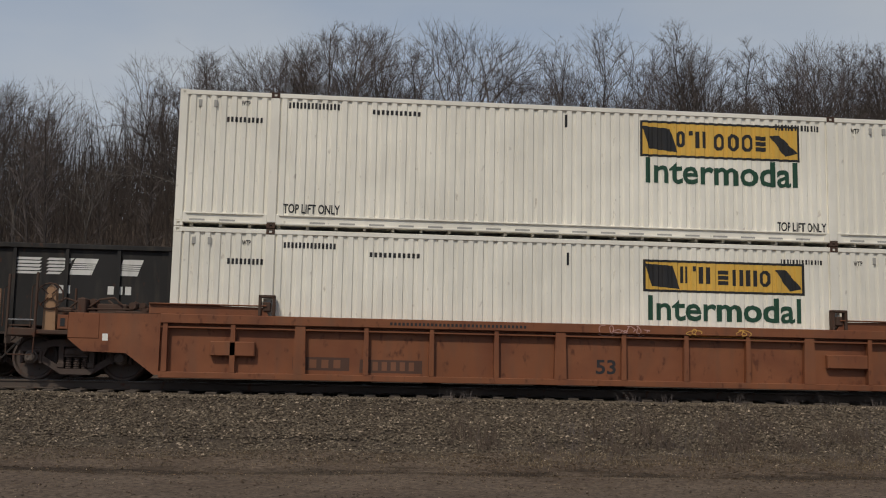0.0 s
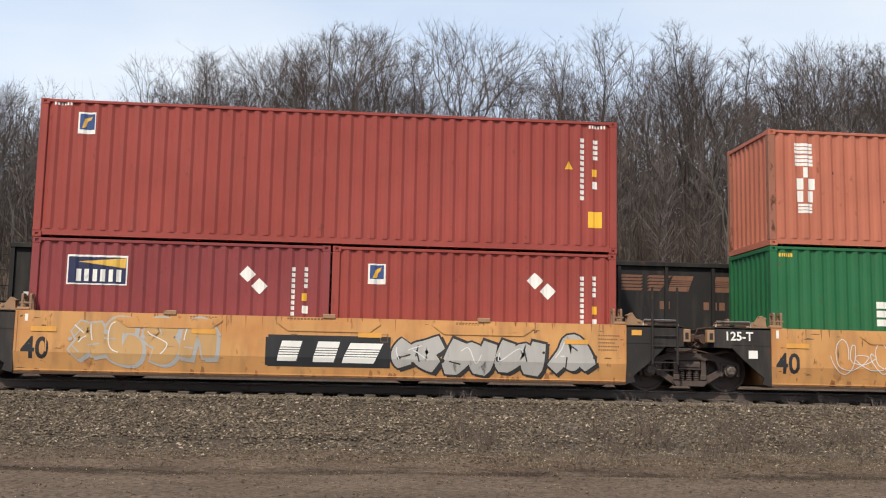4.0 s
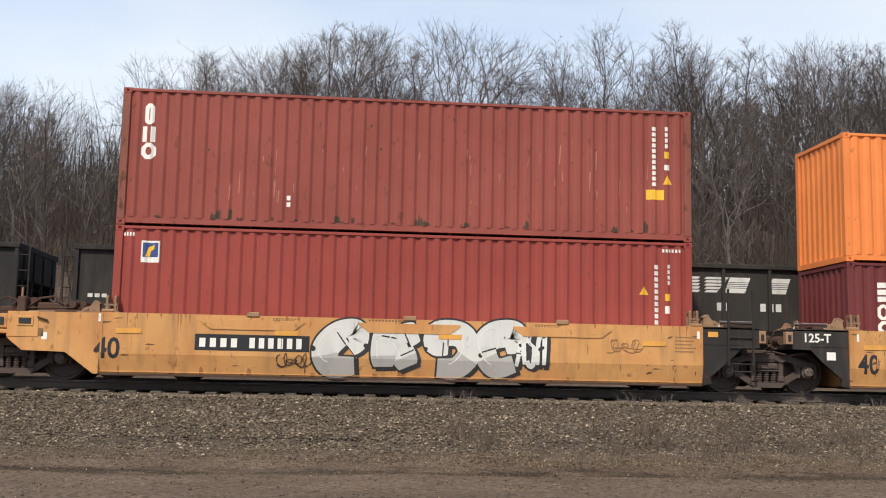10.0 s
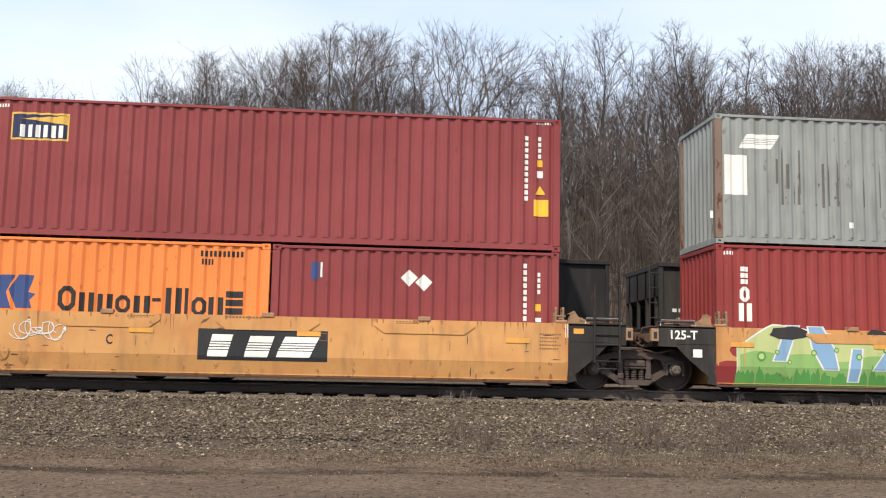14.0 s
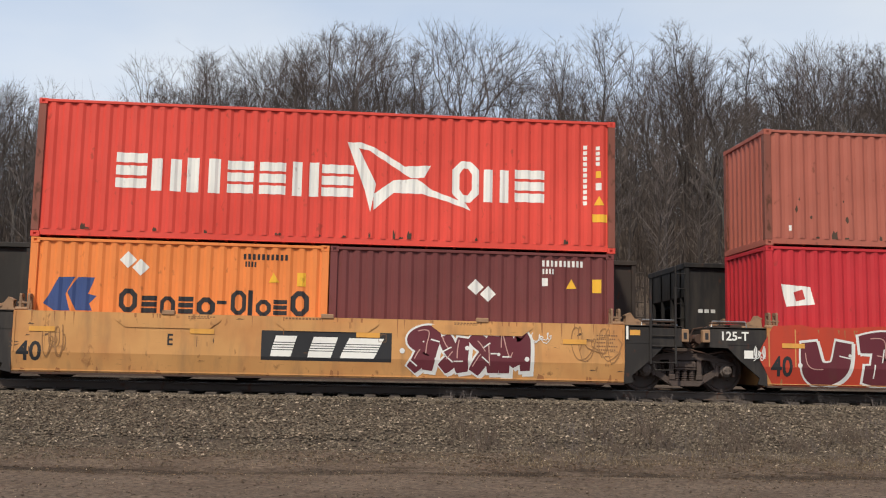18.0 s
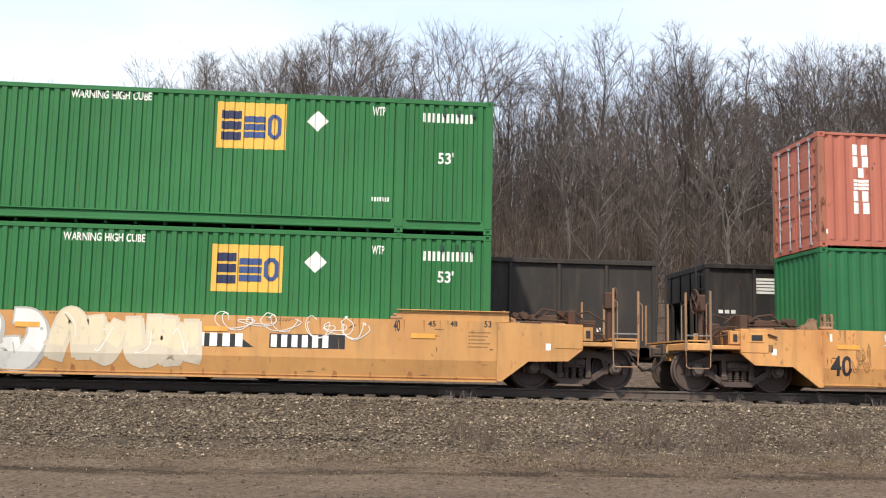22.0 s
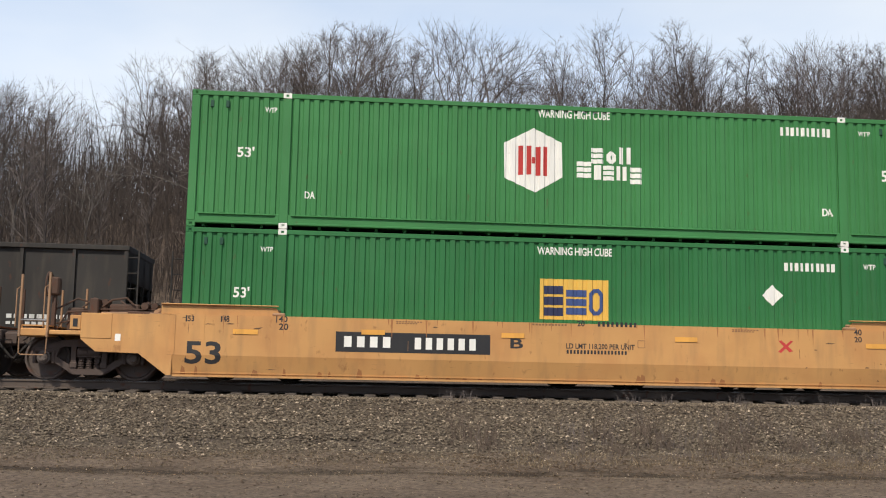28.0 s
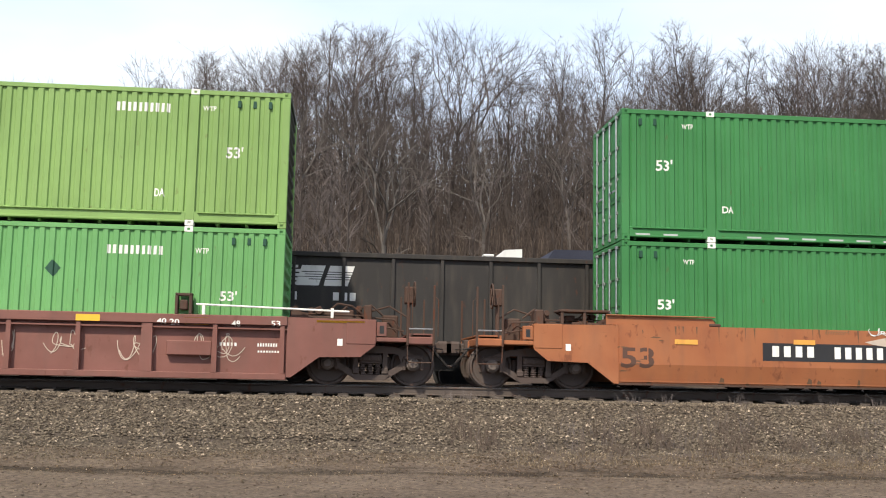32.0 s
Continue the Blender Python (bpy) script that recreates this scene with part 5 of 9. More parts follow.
Flat.blk, Flat.slab = _blk, _slab
F = Flat
JBWHITE = paint("off_white_container", (0.90, 0.86, 0.755), 0.0, 0.10)
PLATEWHITE = paint("clean_white_container", (0.88, 0.84, 0.745), 0.0, 0.10)
TRITON = paint("faded_orange_brown_container", (0.46, 0.145, 0.085), 0.10, 0.14)
TRITON2 = paint("faded_salmon_container", (0.42, 0.135, 0.09), 0.10, 0.12)
TRITONPOST = paint("scuffed_orange_post", (0.33, 0.13, 0.08), 0.8, 0.3)
UASCGREEN = paint("dark_green_container", (0.017, 0.130, 0.046), 0.02, 0.14)
FLORENSRED = paint("brick_red_container", (0.31, 0.056, 0.042), 0.03, 0.16)
BEACONRED = paint("dull_red_container", (0.25, 0.048, 0.048), 0.03, 0.16)
CAPITALGREEN = paint("weathered_green_container", (0.066, 0.160, 0.096), 0.20, 0.22, 0.6, (0.050, 0.042, 0.030))
RUSTGREEN = paint("rusty_green_post", (0.075, 0.085, 0.052), 0.9, 0.4)
EVERGREENPAINT = paint("bright_green_container", (0.025, 0.34, 0.098), 0.02, 0.12)
HAPAG = paint("orange_container", (0.83, 0.245, 0.060), 0.03, 0.10)
TEXMAROON = paint("dark_maroon_container", (0.155, 0.030, 0.030), 0.05, 0.15)
DARKMAROON = paint("purple_maroon_container", (0.17, 0.043, 0.040), 0.05, 0.15)
TEXRED = paint("weathered_red_container", (0.285, 0.066, 0.048), 0.22, 0.18)
TEXRED2 = paint("deep_red_container", (0.27, 0.040, 0.036), 0.06, 0.15)
RUSTRED = paint("rusty_red_post", (0.24, 0.075, 0.05), 0.9, 0.4)
GREYBOX = paint("faded_grey_container", (0.28, 0.295, 0.28), 0.12, 0.42, 0.6, (0.06, 0.06, 0.055))
RUSTGREY = paint("rusty_grey_post", (0.22, 0.15, 0.11), 0.9, 0.4)
BRICKRED = paint("faded_brick_container", (0.41, 0.116, 0.077), 0.14, 0.16)
KRED = paint("bright_red_container", (0.52, 0.026, 0.034), 0.02, 0.10)
HAMBURGRED = paint("vivid_red_container", (0.71, 0.070, 0.046), 0.06, 0.10)
EMPGREEN = paint("clean_green_container", (0.025, 0.154, 0.045), 0.0, 0.12)
HUBGREEN = paint("deep_green_container", (0.044, 0.200, 0.058), 0.0, 0.10)
LIME = paint("lime_container", (0.225, 0.365, 0.108), 0.0, 0.12)
HUBLIGHT = paint("light_green_container", (0.145, 0.36, 0.120), 0.0, 0.12)
REDPAINT = paint("red_mark_paint", (0.50, 0.045, 0.040), 0.02, 0.15)
YELLOWPAINT = paint("yellow_label", (0.85, 0.47, 0.04), 0.02, 0.1)
GOLDPAINT = paint("golden_panel", (0.74, 0.45, 0.085), 0.02, 0.15)
BLUEPAINT = paint("blue_mark_paint", (0.045, 0.080, 0.22), 0.02, 0.1)
NAVYPAINT = paint("navy_mark_paint", (0.028, 0.034, 0.085), 0.02, 0.1)
DARKGREENPAINT = paint("dark_green_lettering", (0.020, 0.075, 0.045), 0.02, 0.1)
GREYPAINT = paint("grey_mark_paint", (0.42, 0.41, 0.38), 0.05, 0.2)
BROWNPAINT = paint("dark_brown_lettering", (0.09, 0.045, 0.03), 0.1, 0.2)
SLATEDOOR = paint("dark_slate_door", (0.060, 0.066, 0.078), 0.3, 0.3)
DARKEND = paint("sooty_dark_green_end", (0.030, 0.042, 0.022), 0.3, 0.4)
PALESCRATCH = paint("faded_red_scratch", (0.44, 0.17, 0.135), 0.05, 0.2)
RUSTPATCH = paint("rust_patch", (0.072, 0.045, 0.030), 0.3, 0.4, 0.85)
DULLPATCH = paint("dull_stain", (0.13, 0.125, 0.112), 0.3, 0.4, 0.8)
PALEPATCH = paint("pale_scrape", (0.50, 0.52, 0.50), 0.1, 0.3)
SPRAY = {k: paint("spray_" + k, c, 0.05, 0.2, 0.6) for k, c in {
    "white": (0.74, 0.73, 0.69), "black": (0.035, 0.033, 0.032), "brown": (0.34, 0.175, 0.07), "silver": (0.44, 0.42, 0.39), "chrome": (0.66, 0.65, 0.61), "tan": (0.55, 0.33, 0.14),
    "pink": (0.54, 0.31, 0.27), "amber": (0.72, 0.40, 0.10), "maroon": (0.13, 0.022, 0.032), "redspray": (0.50, 0.055, 0.025), "cream": (0.70, 0.60, 0.42), "cream2": (0.62, 0.54, 0.42),
    "olive": (0.15, 0.19, 0.055), "darkolive": (0.045, 0.055, 0.022), "rustbrown": (0.20, 0.085, 0.045), "chalk": (0.55, 0.45, 0.36), "palegreen": (0.42, 0.52, 0.20), "skyblue": (0.24, 0.40, 0.58),
    "grass": (0.10, 0.32, 0.075), "darkred": (0.28, 0.035, 0.035), "paleyellow": (0.66, 0.58, 0.22), "palepink": (0.58, 0.46, 0.42), "limewash": (0.50, 0.56, 0.24), "midgreen": (0.26, 0.44, 0.14)}.items()}
FRESHGREEN = paint("fresher_green_paint", (0.036, 0.145, 0.075), 0.1, 0.15)
FLAPS40 = ((-3.2, 2.1), (0.0, 2.1), (3.2, 2.1))
STRIPS40 = ((-5.9, 1.02, 0.50), (-2.75, 1.04, 0.48), (0.6, 1.04, 0.48), (4.9, 1.0, 0.50))
STRIPS53 = ((-7.0, 1.05, 0.50), (-4.4, 1.10, 0.48), (-1.5, 1.10, 0.48), (2.2, 1.10, 0.48), (6.4, 1.05, 0.50))


def dot(fl, x, z, r, n=8):
    return fl.poly([(x + r * math.cos(2 * math.pi * i / n), z + r * math.sin(2 * math.pi * i / n)) for i in range(n)])


def curve_through(pts, steps=5):
    """A smooth line through points."""
    out = []
    p = [pts[0]] + list(pts) + [pts[-1]]
    for i in range(1, len(p) - 2):
        for k in range(steps):
            t = k / steps
            out.append(tuple(0.5 * (2 * p[i][a] + (p[i + 1][a] - p[i - 1][a]) * t + (2 * p[i - 1][a] - 5 * p[i][a] + 4 * p[i + 1][a] - p[i + 2][a]) * t * t
                                    + (3 * p[i][a] - p[i - 1][a] - 3 * p[i + 1][a] + p[i + 2][a]) * t ** 3) for a in (0, 1)))
    out.append(tuple(pts[-1]))
    return out


def scribble(x0, z0, x1, z1, colour, n, seed):
    """A tag of thin looping lines, not readable."""
    r = random.Random(seed)
    fl = Flat()
    w, h = x1 - x0, z1 - z0
    for k in range(2):
        pts, m = [], n * 11
        ph, amp = r.uniform(0, 6.28), r.uniform(0.30, 0.46)
        for i in range(m + 1):
            t = i / m
            a = ph + t * n * 6.28 * r.uniform(0.97, 1.03)
            pts.append((x0 + w * (0.08 + 0.84 * t) + 0.10 * w * math.cos(a) * (1 + k * 0.6), z0 + h * (0.5 + amp * math.sin(a) * (0.6 + 0.4 * math.sin(9 * t + k)))))
        fl.stroke(curve_through(pts, 2), 0.016)
    return [(fl, SPRAY[colour], 9, "graffiti_tag")]


FORMS = (
    (((0.85, 0.90), (0.45, 1.0), (0.10, 0.78), (0.35, 0.55), (0.80, 0.42), (0.75, 0.08), (0.30, 0.0), (0.05, 0.15)),),
    (((0.10, 0.0), (0.12, 0.55), (0.20, 1.0), (0.70, 0.95), (0.82, 0.70), (0.30, 0.50)), ((0.35, 0.50), (0.60, 0.30), (0.92, 0.0))),
    (((0.12, 1.0), (0.10, 0.45), (0.14, 0.0)), ((0.85, 1.0), (0.50, 0.62), (0.18, 0.48)), ((0.30, 0.50), (0.60, 0.30), (0.95, 0.02))),
    (((0.80, 0.95), (0.30, 1.0), (0.08, 0.50), (0.28, 0.04), (0.78, 0.02), (0.88, 0.30), (0.55, 0.44))),
    (((0.05, 0.0), (0.30, 0.55), (0.52, 1.0), (0.72, 0.50), (0.95, 0.0)), ((0.28, 0.34), (0.74, 0.34))),
    (((0.90, 0.95), (0.20, 0.95), (0.15, 0.50), (0.16, 0.05), (0.92, 0.05)), ((0.18, 0.50), (0.72, 0.52))),
    (((0.10, 0.0), (0.12, 0.95), (0.50, 0.40), (0.88, 1.0), (0.90, 0.0)),),
    (((0.08, 1.0), (0.12, 0.25), (0.45, 0.0), (0.82, 0.22), (0.90, 1.0)),),
)


def throwup(x0, z0, x1, z1, n, fill, line, seed):
    """Fat outlined graffiti forms: bent brush strokes with a dark edge, an offset shade, cut lines and shine."""
    r = random.Random(seed)
    shade, out, body, low, inner, shine = Flat(), Flat(), Flat(), Flat(), Flat(), Flat()
    w, h = (x1 - x0) / n, z1 - z0
    fat = min(w * 0.44, h * 0.37)
    edge = 0.04
    kinds = [r.randrange(len(FORMS)) for _ in range(n)]
    for k in range(n):
        lean, drop, size = r.uniform(-0.10, 0.16), r.uniform(-0.05, 0.05), r.uniform(0.92, 1.06)
        form = FORMS[kinds[k]]
        form = form if isinstance(form[0][0], tuple) else (form,)
        fu, fv = r.random() < 0.5, r.random() < 0.6
        for st in form:
            pts = []
            for u, v in st:
                u, v = (1 - u if fu else u) + r.uniform(-0.09, 0.09), (1 - v if fv else v) + r.uniform(-0.08, 0.08)
                pts.append((x0 + w * (k - 0.06 + 1.12 * (0.16 + 0.68 * u) + lean * (v - 0.5)), z0 + fat * 0.52 + 0.04 + (h - fat * 1.04 - 0.07) * min(1.0, max(0.0, (v - 0.5) * size + 0.5 + drop))))
            way = curve_through(pts, 7)
            m = len(way)
            # each stroke swells in its middle and ends in a slanted point
            fs = [fat * (0.74 + 0.40 * math.sin(math.pi * i / (m - 1))) * (1 + 0.08 * math.sin(7 * i / (m - 1) + k)) for i in range(m)]
            ends = [(2 * way[0][0] - way[1][0], 2 * way[0][1] - way[1][1])] + way + [(2 * way[-1][0] - way[-2][0], 2 * way[-1][1] - way[-2][1])]
            out.ribbon(ends, [fs[0] + 2 * edge] + [f + 2 * edge for f in fs] + [fs[-1] + 2 * edge])
            shade.ribbon([(a + 0.06, c - 0.045) for a, c in ends], [fs[0] + edge] + [f + edge for f in fs] + [fs[-1] + edge])
            body.ribbon(way, fs)
            dim = [i for i in range(m) if way[i][1] < z0 + 0.40 * h]
            i = 0
            while i < len(dim):
                j = i
                while j + 1 < len(dim) and dim[j + 1] == dim[j] + 1:
                    j += 1
                if j > i:
                    low.ribbon(way[dim[i]:dim[j] + 1], fs[dim[i]:dim[j] + 1])
                i = j + 1
            q0, q1 = int(m * 0.15), max(int(m * 0.15) + 2, int(m * 0.6))
            shine.ribbon([(way[i][0] - fs[i] * 0.26, way[i][1] + fs[i] * 0.20) for i in range(q0, q1)], [0.022] * (q1 - q0))
            j = r.randrange(2, max(3, m - 3))
            a, c = Vector(way[j - 1]), Vector(way[j])
            d = (c - a).normalized() if (c - a).length > 1e-6 else Vector((1, 0))
            nrm = Vector((-d.y, d.x))
            inner.stroke([c - nrm * fat * 0.5, c + nrm * fat * 0.12], 0.028)
    for k in range(n + 1):
        dot(inner, x0 + w * k + r.uniform(-0.1, 0.1), z0 + h * r.uniform(0.35, 0.65), r.uniform(0.03, 0.06))
    light = {"silver": "chrome", "maroon": "pink", "olive": "limewash", "rustbrown": "tan"}.get(fill, "white")
    return [(shade, SPRAY[line], 4, "graffiti_outline"), (out, SPRAY[line], 5, "graffiti_outline"), (body, SPRAY[fill], 6, "graffiti_fill"), (low, SPRAY[{"chrome": "silver", "white": "chrome", "cream": "cream2"}.get(fill, fill)], 7, "graffiti_fill"), (inner, SPRAY[line], 8, "graffiti_detail"), (shine, SPRAY[light], 9, "graffiti_detail")]


def backdrop(x0, z0, x1, z1, colour, seed):
    """A sprayed ground with a wavy edge."""
    r = random.Random(seed)
    fl = Flat()
    n = max(6, int((x1 - x0) / 0.3))
    top = [z1 + r.uniform(-0.10, 0.0) for _ in range(n + 1)]
    bot = [z0 + r.uniform(0.0, 0.06) for _ in range(n + 1)]
    top[0], bot[0] = (z0 + z1) / 2 + 0.1, (z0 + z1) / 2 - 0.1
    top[-1], bot[-1] = (z0 + z1) / 2 + 0.15, (z0 + z1) / 2 - 0.2
    xs = [x0 + (x1 - x0) * i / n for i in range(n + 1)]
    for i in range(n):
        fl.poly([(xs[i], bot[i]), (xs[i + 1], bot[i + 1]), (xs[i + 1], top[i + 1]), (xs[i], top[i])])
    return [(fl, SPRAY[colour], 1, "graffiti_ground")]


def mural(x0, z0, x1, z1, seed):
    """The bright piece: red splashes, a pale green form with white edge, green foot, blue slabs and dark caps."""
    r = random.Random(seed)
    w, h = x1 - x0, z1 - z0
    red = Flat()
    for fx, fz, rx in ((0.03, 0.28, 0.30), (0.06, 0.55, 0.22), (0.02, 0.12, 0.26), (0.90, 0.25, 0.45), (0.955, 0.42, 0.30), (0.93, 0.12, 0.42), (0.985, 0.20, 0.26), (0.88, 0.62, 0.35), (0.84, 0.80, 0.30)):
        red.blob(x0 + fx * w, z0 + fz * h, rx, rx * 0.62, int(1000 * fx))
    marks = [(red, SPRAY["darkred"], 1, "graffiti_ground")]
    n = 40

    def edge(t, inset):
        top = 0.90 + 0.09 * math.sin(9 * t + 0.8) - 0.35 * max(0.0, 0.12 - t) / 0.12 - 0.30 * max(0.0, t - 0.93) / 0.07
        return z0 + 0.02 + inset, z0 + top * h - inset
    for key, layer, inset, nm in (("white", 2, 0.0, "graffiti_outline"), ("limewash", 3, 0.035, "graffiti_fill")):
        fl = Flat()
        for i in range(n):
            ta, tb = i / n, (i + 1) / n
            xa, xb = (x0 + w * (0.05 + 0.83 * (inset * 0.05 + t * (1 - inset * 0.1))) for t in (ta, tb))
            (la, ua), (lb, ub) = edge(ta, inset), edge(tb, inset)
            fl.poly([(xa, la), (xb, lb), (xb, ub), (xa, ua)])
        marks.append((fl, SPRAY[key], layer, nm))
    gold = Flat()
    for i in range(n):
        ta, tb = i / n, (i + 1) / n
        za, zb = (z0 + h * (0.50 + 0.05 * math.sin(13 * t) + 0.03 * math.sin(31 * t)) for t in (ta, tb))
        gold.poly([(x0 + w * (0.06 + 0.81 * ta), z0 + 0.04), (x0 + w * (0.06 + 0.81 * tb), z0 + 0.04), (x0 + w * (0.06 + 0.81 * tb), zb), (x0 + w * (0.06 + 0.81 * ta), za)])
    marks.append((gold, SPRAY["midgreen"], 4, "graffiti_fill"))
    g = Flat()
    for i in range(60):
        x = x0 + w * (0.055 + 0.81 * (i + r.uniform(-0.4, 0.4)) / 60)
        zt = z0 + h * (0.22 + 0.06 * math.sin(i * 0.5) + r.uniform(-0.04, 0.12))
        g.poly([(x - 0.07, z0 + 0.035), (x + 0.07, z0 + 0.035), (x + 0.06, z0 + 0.2 * h), (x + r.uniform(-0.02, 0.02), zt), (x - 0.06, z0 + 0.2 * h)])
    marks.append((g, SPRAY["grass"], 5, "graffiti_detail"))
    rim, slab = Flat(), Flat()
    for fx, lean, wd, za, zb in ((0.155, 0.30, 0.26, 0.42, 0.96), (0.30, -0.35, 0.30, 0.30, 0.95), (0.37, 0.10, 0.20, 0.12, 0.62), (0.44, 0.55, 0.28, 0.30, 0.93), (0.565, -0.20, 0.34, 0.25, 0.92), (0.62, 0.55, 0.20, 0.22, 0.70),
                                 (0.70, 0.60, 0.30, 0.34, 0.97), (0.78, -0.45, 0.22, 0.18, 0.66), (0.50, -0.1, 0.5, 0.02, 0.16)):
        x = x0 + fx * w
        for fl, e in ((rim, 0.04), (slab, 0.0)):
            a, b = z0 + za * h - e * 0.5, z0 + zb * h + e * 0.4
            mid = (a + b) / 2
            fl.poly([(x - e, a), (x + wd + e, a), (x + wd + lean * 0.35 + e + 0.03, mid), (x + wd + lean + e, b), (x + lean - e, b), (x + lean * 0.65 - e - 0.03, mid)])
    marks += [(rim, SPRAY["white"], 6, "graffiti_outline"), (slab, SPRAY["skyblue"], 7, "graffiti_detail")]
    d, d2 = Flat(), Flat()
    for fx, fz in ((0.12, 0.48), (0.165, 0.55), (0.20, 0.40), (0.27, 0.55), (0.335, 0.60), (0.40, 0.50), (0.48, 0.62), (0.53, 0.48), (0.60, 0.56), (0.66, 0.48), (0.74, 0.55), (0.82, 0.52), (0.845, 0.38)):
        rad = r.uniform(0.05, 0.11)
        dot(d, x0 + fx * w, z0 + fz * h, rad, 12)
        dot(d2, x0 + fx * w, z0 + fz * h, rad * 0.6, 10)
    marks += [(d, SPRAY["grass"], 8, "graffiti_detail"), (d2, SPRAY["limewash"], 9, "graffiti_detail")]
    k = Flat().blob(x0 + 0.20 * w, z1 - 0.15 * h, 0.42, 0.14, 3).blob(x0 + 0.455 * w, z1 - 0.18 * h, 0.24, 0.16, 4)
    marks.append((k, SPRAY["black"], 10, "graffiti_detail"))
    return marks


def drips(x0, x1, z0, z1, n, seed, mat=None, wide=0.07):
    """Rust or dirt runs with ragged ends on a side."""
    r = random.Random(seed)
    fl = Flat()
    for _ in range(n):
        x, top = r.uniform(x0, x1), z0 + (z1 - z0) * r.random() ** 1.7
        w = wide * r.uniform(0.25, 1.0)
        zb = z0 + r.uniform(0.0, 0.02)
        top = max(top, zb + 0.05)
        g = top - zb
        pts = [(x - w, zb), (x + w, zb + r.uniform(0, 0.01)), (x + w * r.uniform(0.8, 1.2), zb + g * r.uniform(0.3, 0.7)), (x + w * r.uniform(0.5, 0.9), zb + g * r.uniform(0.7, 1.0)), (x + w * r.uniform(0.0, 0.4), zb + g * r.uniform(0.5, 0.9)),
               (x - w * r.uniform(0.2, 0.5), top), (x - w * r.uniform(0.6, 0.9), zb + g * r.uniform(0.6, 1.0)), (x - w * r.uniform(0.8, 1.2), zb + g * r.uniform(0.3, 0.6))]
        fl.poly(pts)
    return fl, mat or RUSTPATCH, 0.5, "rust_stain"


def chips(x0, x1, z0, z1, n, seed, mat=None, size=0.06):
    """Scuffs and chips scattered on a side."""
    r = random.Random(seed)
    fl = Flat()
    for k in range(n):
        x, z, s = r.uniform(x0, x1), r.uniform(z0, z1), size * r.uniform(0.3, 1.0)
        fl.poly([(x + s * math.cos(a) * r.uniform(0.4, 1.0), z + 2.2 * s * math.sin(a) * r.uniform(0.3, 1.0)) for a in [i * math.pi / 4 for i in range(8)]])
    return fl, mat or RUSTPATCH, 0.7, "rust_stain"


def scratches(x0, x1, z0, z1, n, seed):
    """Pale hairline scratches, mostly upright."""
    r = random.Random(seed)
    fl = Flat()
    for _ in range(n):
        x, z, ln, w = r.uniform(x0, x1), r.uniform(z0, z1), r.uniform(0.08, 0.55), r.uniform(0.006, 0.016)
        fl.poly([(x - w, z), (x + w * 0.5, z + r.uniform(0, 0.03)), (x + w + r.uniform(-0.03, 0.03), z + ln), (x + r.uniform(-0.02, 0.02), z + ln * 0.9)])
    return fl, PALESCRATCH, 0.6, "rust_stain"


def faded_piece(x0, z0, x1, z1, seed):
    """A washed-out pink piece with a cream halo, spiked ends and grey leaning slabs."""
    r = random.Random(seed)
    w, h = x1 - x0, z1 - z0
    halo, pink = Flat(), Flat()
    n, m_cut = 34, 9
    for fl, e in ((halo, 0.0), (pink, 0.03)):
        prev = None
        for i in range(n + 1):
            t = i / n
            up = z1 - h * (0.10 + 0.06 * math.sin(17 * t + seed) + 0.05 * math.sin(41 * t)) - e
            dn = z0 + h * (0.05 + 0.03 * math.sin(13 * t) + (0.55 * (t - 0.72) if t > 0.72 else 0.0)) + e
            x = x0 + e + (w - 2 * e) * t
            if prev:
                fl.poly([(prev[0], prev[2]), (x, dn), (x, up), (prev[0], prev[1])])
            prev = (x, up, dn)
    halo.poly([(x0 - 0.75, z0 + 0.72 * h), (x0 - 0.6, z0 + 0.68 * h), (x0 + 0.1, z0 + 0.60 * h), (x0 + 0.1, z0 + 0.92 * h), (x0 - 0.3, z0 + 0.80 * h)])
    halo.poly([(x1 - 0.1, z0 + 0.28 * h), (x1 + 0.22, z0 + 0.40 * h), (x1 + 0.42, z0 + 0.36 * h), (x1 + 0.40, z0 + 0.55 * h), (x1 + 0.75, z0 + 0.58 * h), (x1 + 0.80, z0 + 0.66 * h), (x1 + 1.3, z0 + 0.74 * h), (x1 + 0.7, z0 + 0.73 * h), (x1 + 0.2, z0 + 0.70 * h), (x1 - 0.1, z0 + 0.84 * h)])
    cuts = Flat()
    for k in range(m_cut):
        a = x0 + w * (0.10 + 0.78 * k / m_cut) + r.uniform(-0.05, 0.05)
        cuts.stroke(curve_through([(a, z0 + h * r.uniform(0.12, 0.3)), (a + r.uniform(-0.05, 0.12), z0 + 0.5 * h), (a + r.uniform(0.05, 0.2), z1 - h * r.uniform(0.15, 0.3))], 3), r.uniform(0.012, 0.03))
    rim = Flat()
    for t0, t1 in ((0.02, 0.30), (0.34, 0.62), (0.66, 0.97)):
        rim.ribbon(curve_through([(x0 + w * (t0 + (t1 - t0) * q), z1 - h * (0.14 + 0.05 * math.sin(9 * q + t0 * 20))) for q in (0, 0.25, 0.5, 0.75, 1)], 5), [0.03] * 21)
    forms = [(fl, m, layer + 2, nm) for fl, m, layer, nm in throwup(x0 + 0.15, z0 + 0.12 * h, x1 - 0.1, z1 - 0.16 * h, 5, "silver", "palepink", seed)]
    return [(halo, SPRAY["chalk"], 4, "graffiti_outline"), (pink, SPRAY["pink"], 5, "graffiti_fill"), *forms, (cuts, SPRAY["redspray"], 12, "graffiti_detail"), (rim, SPRAY["cream"], 12, "graffiti_detail")]


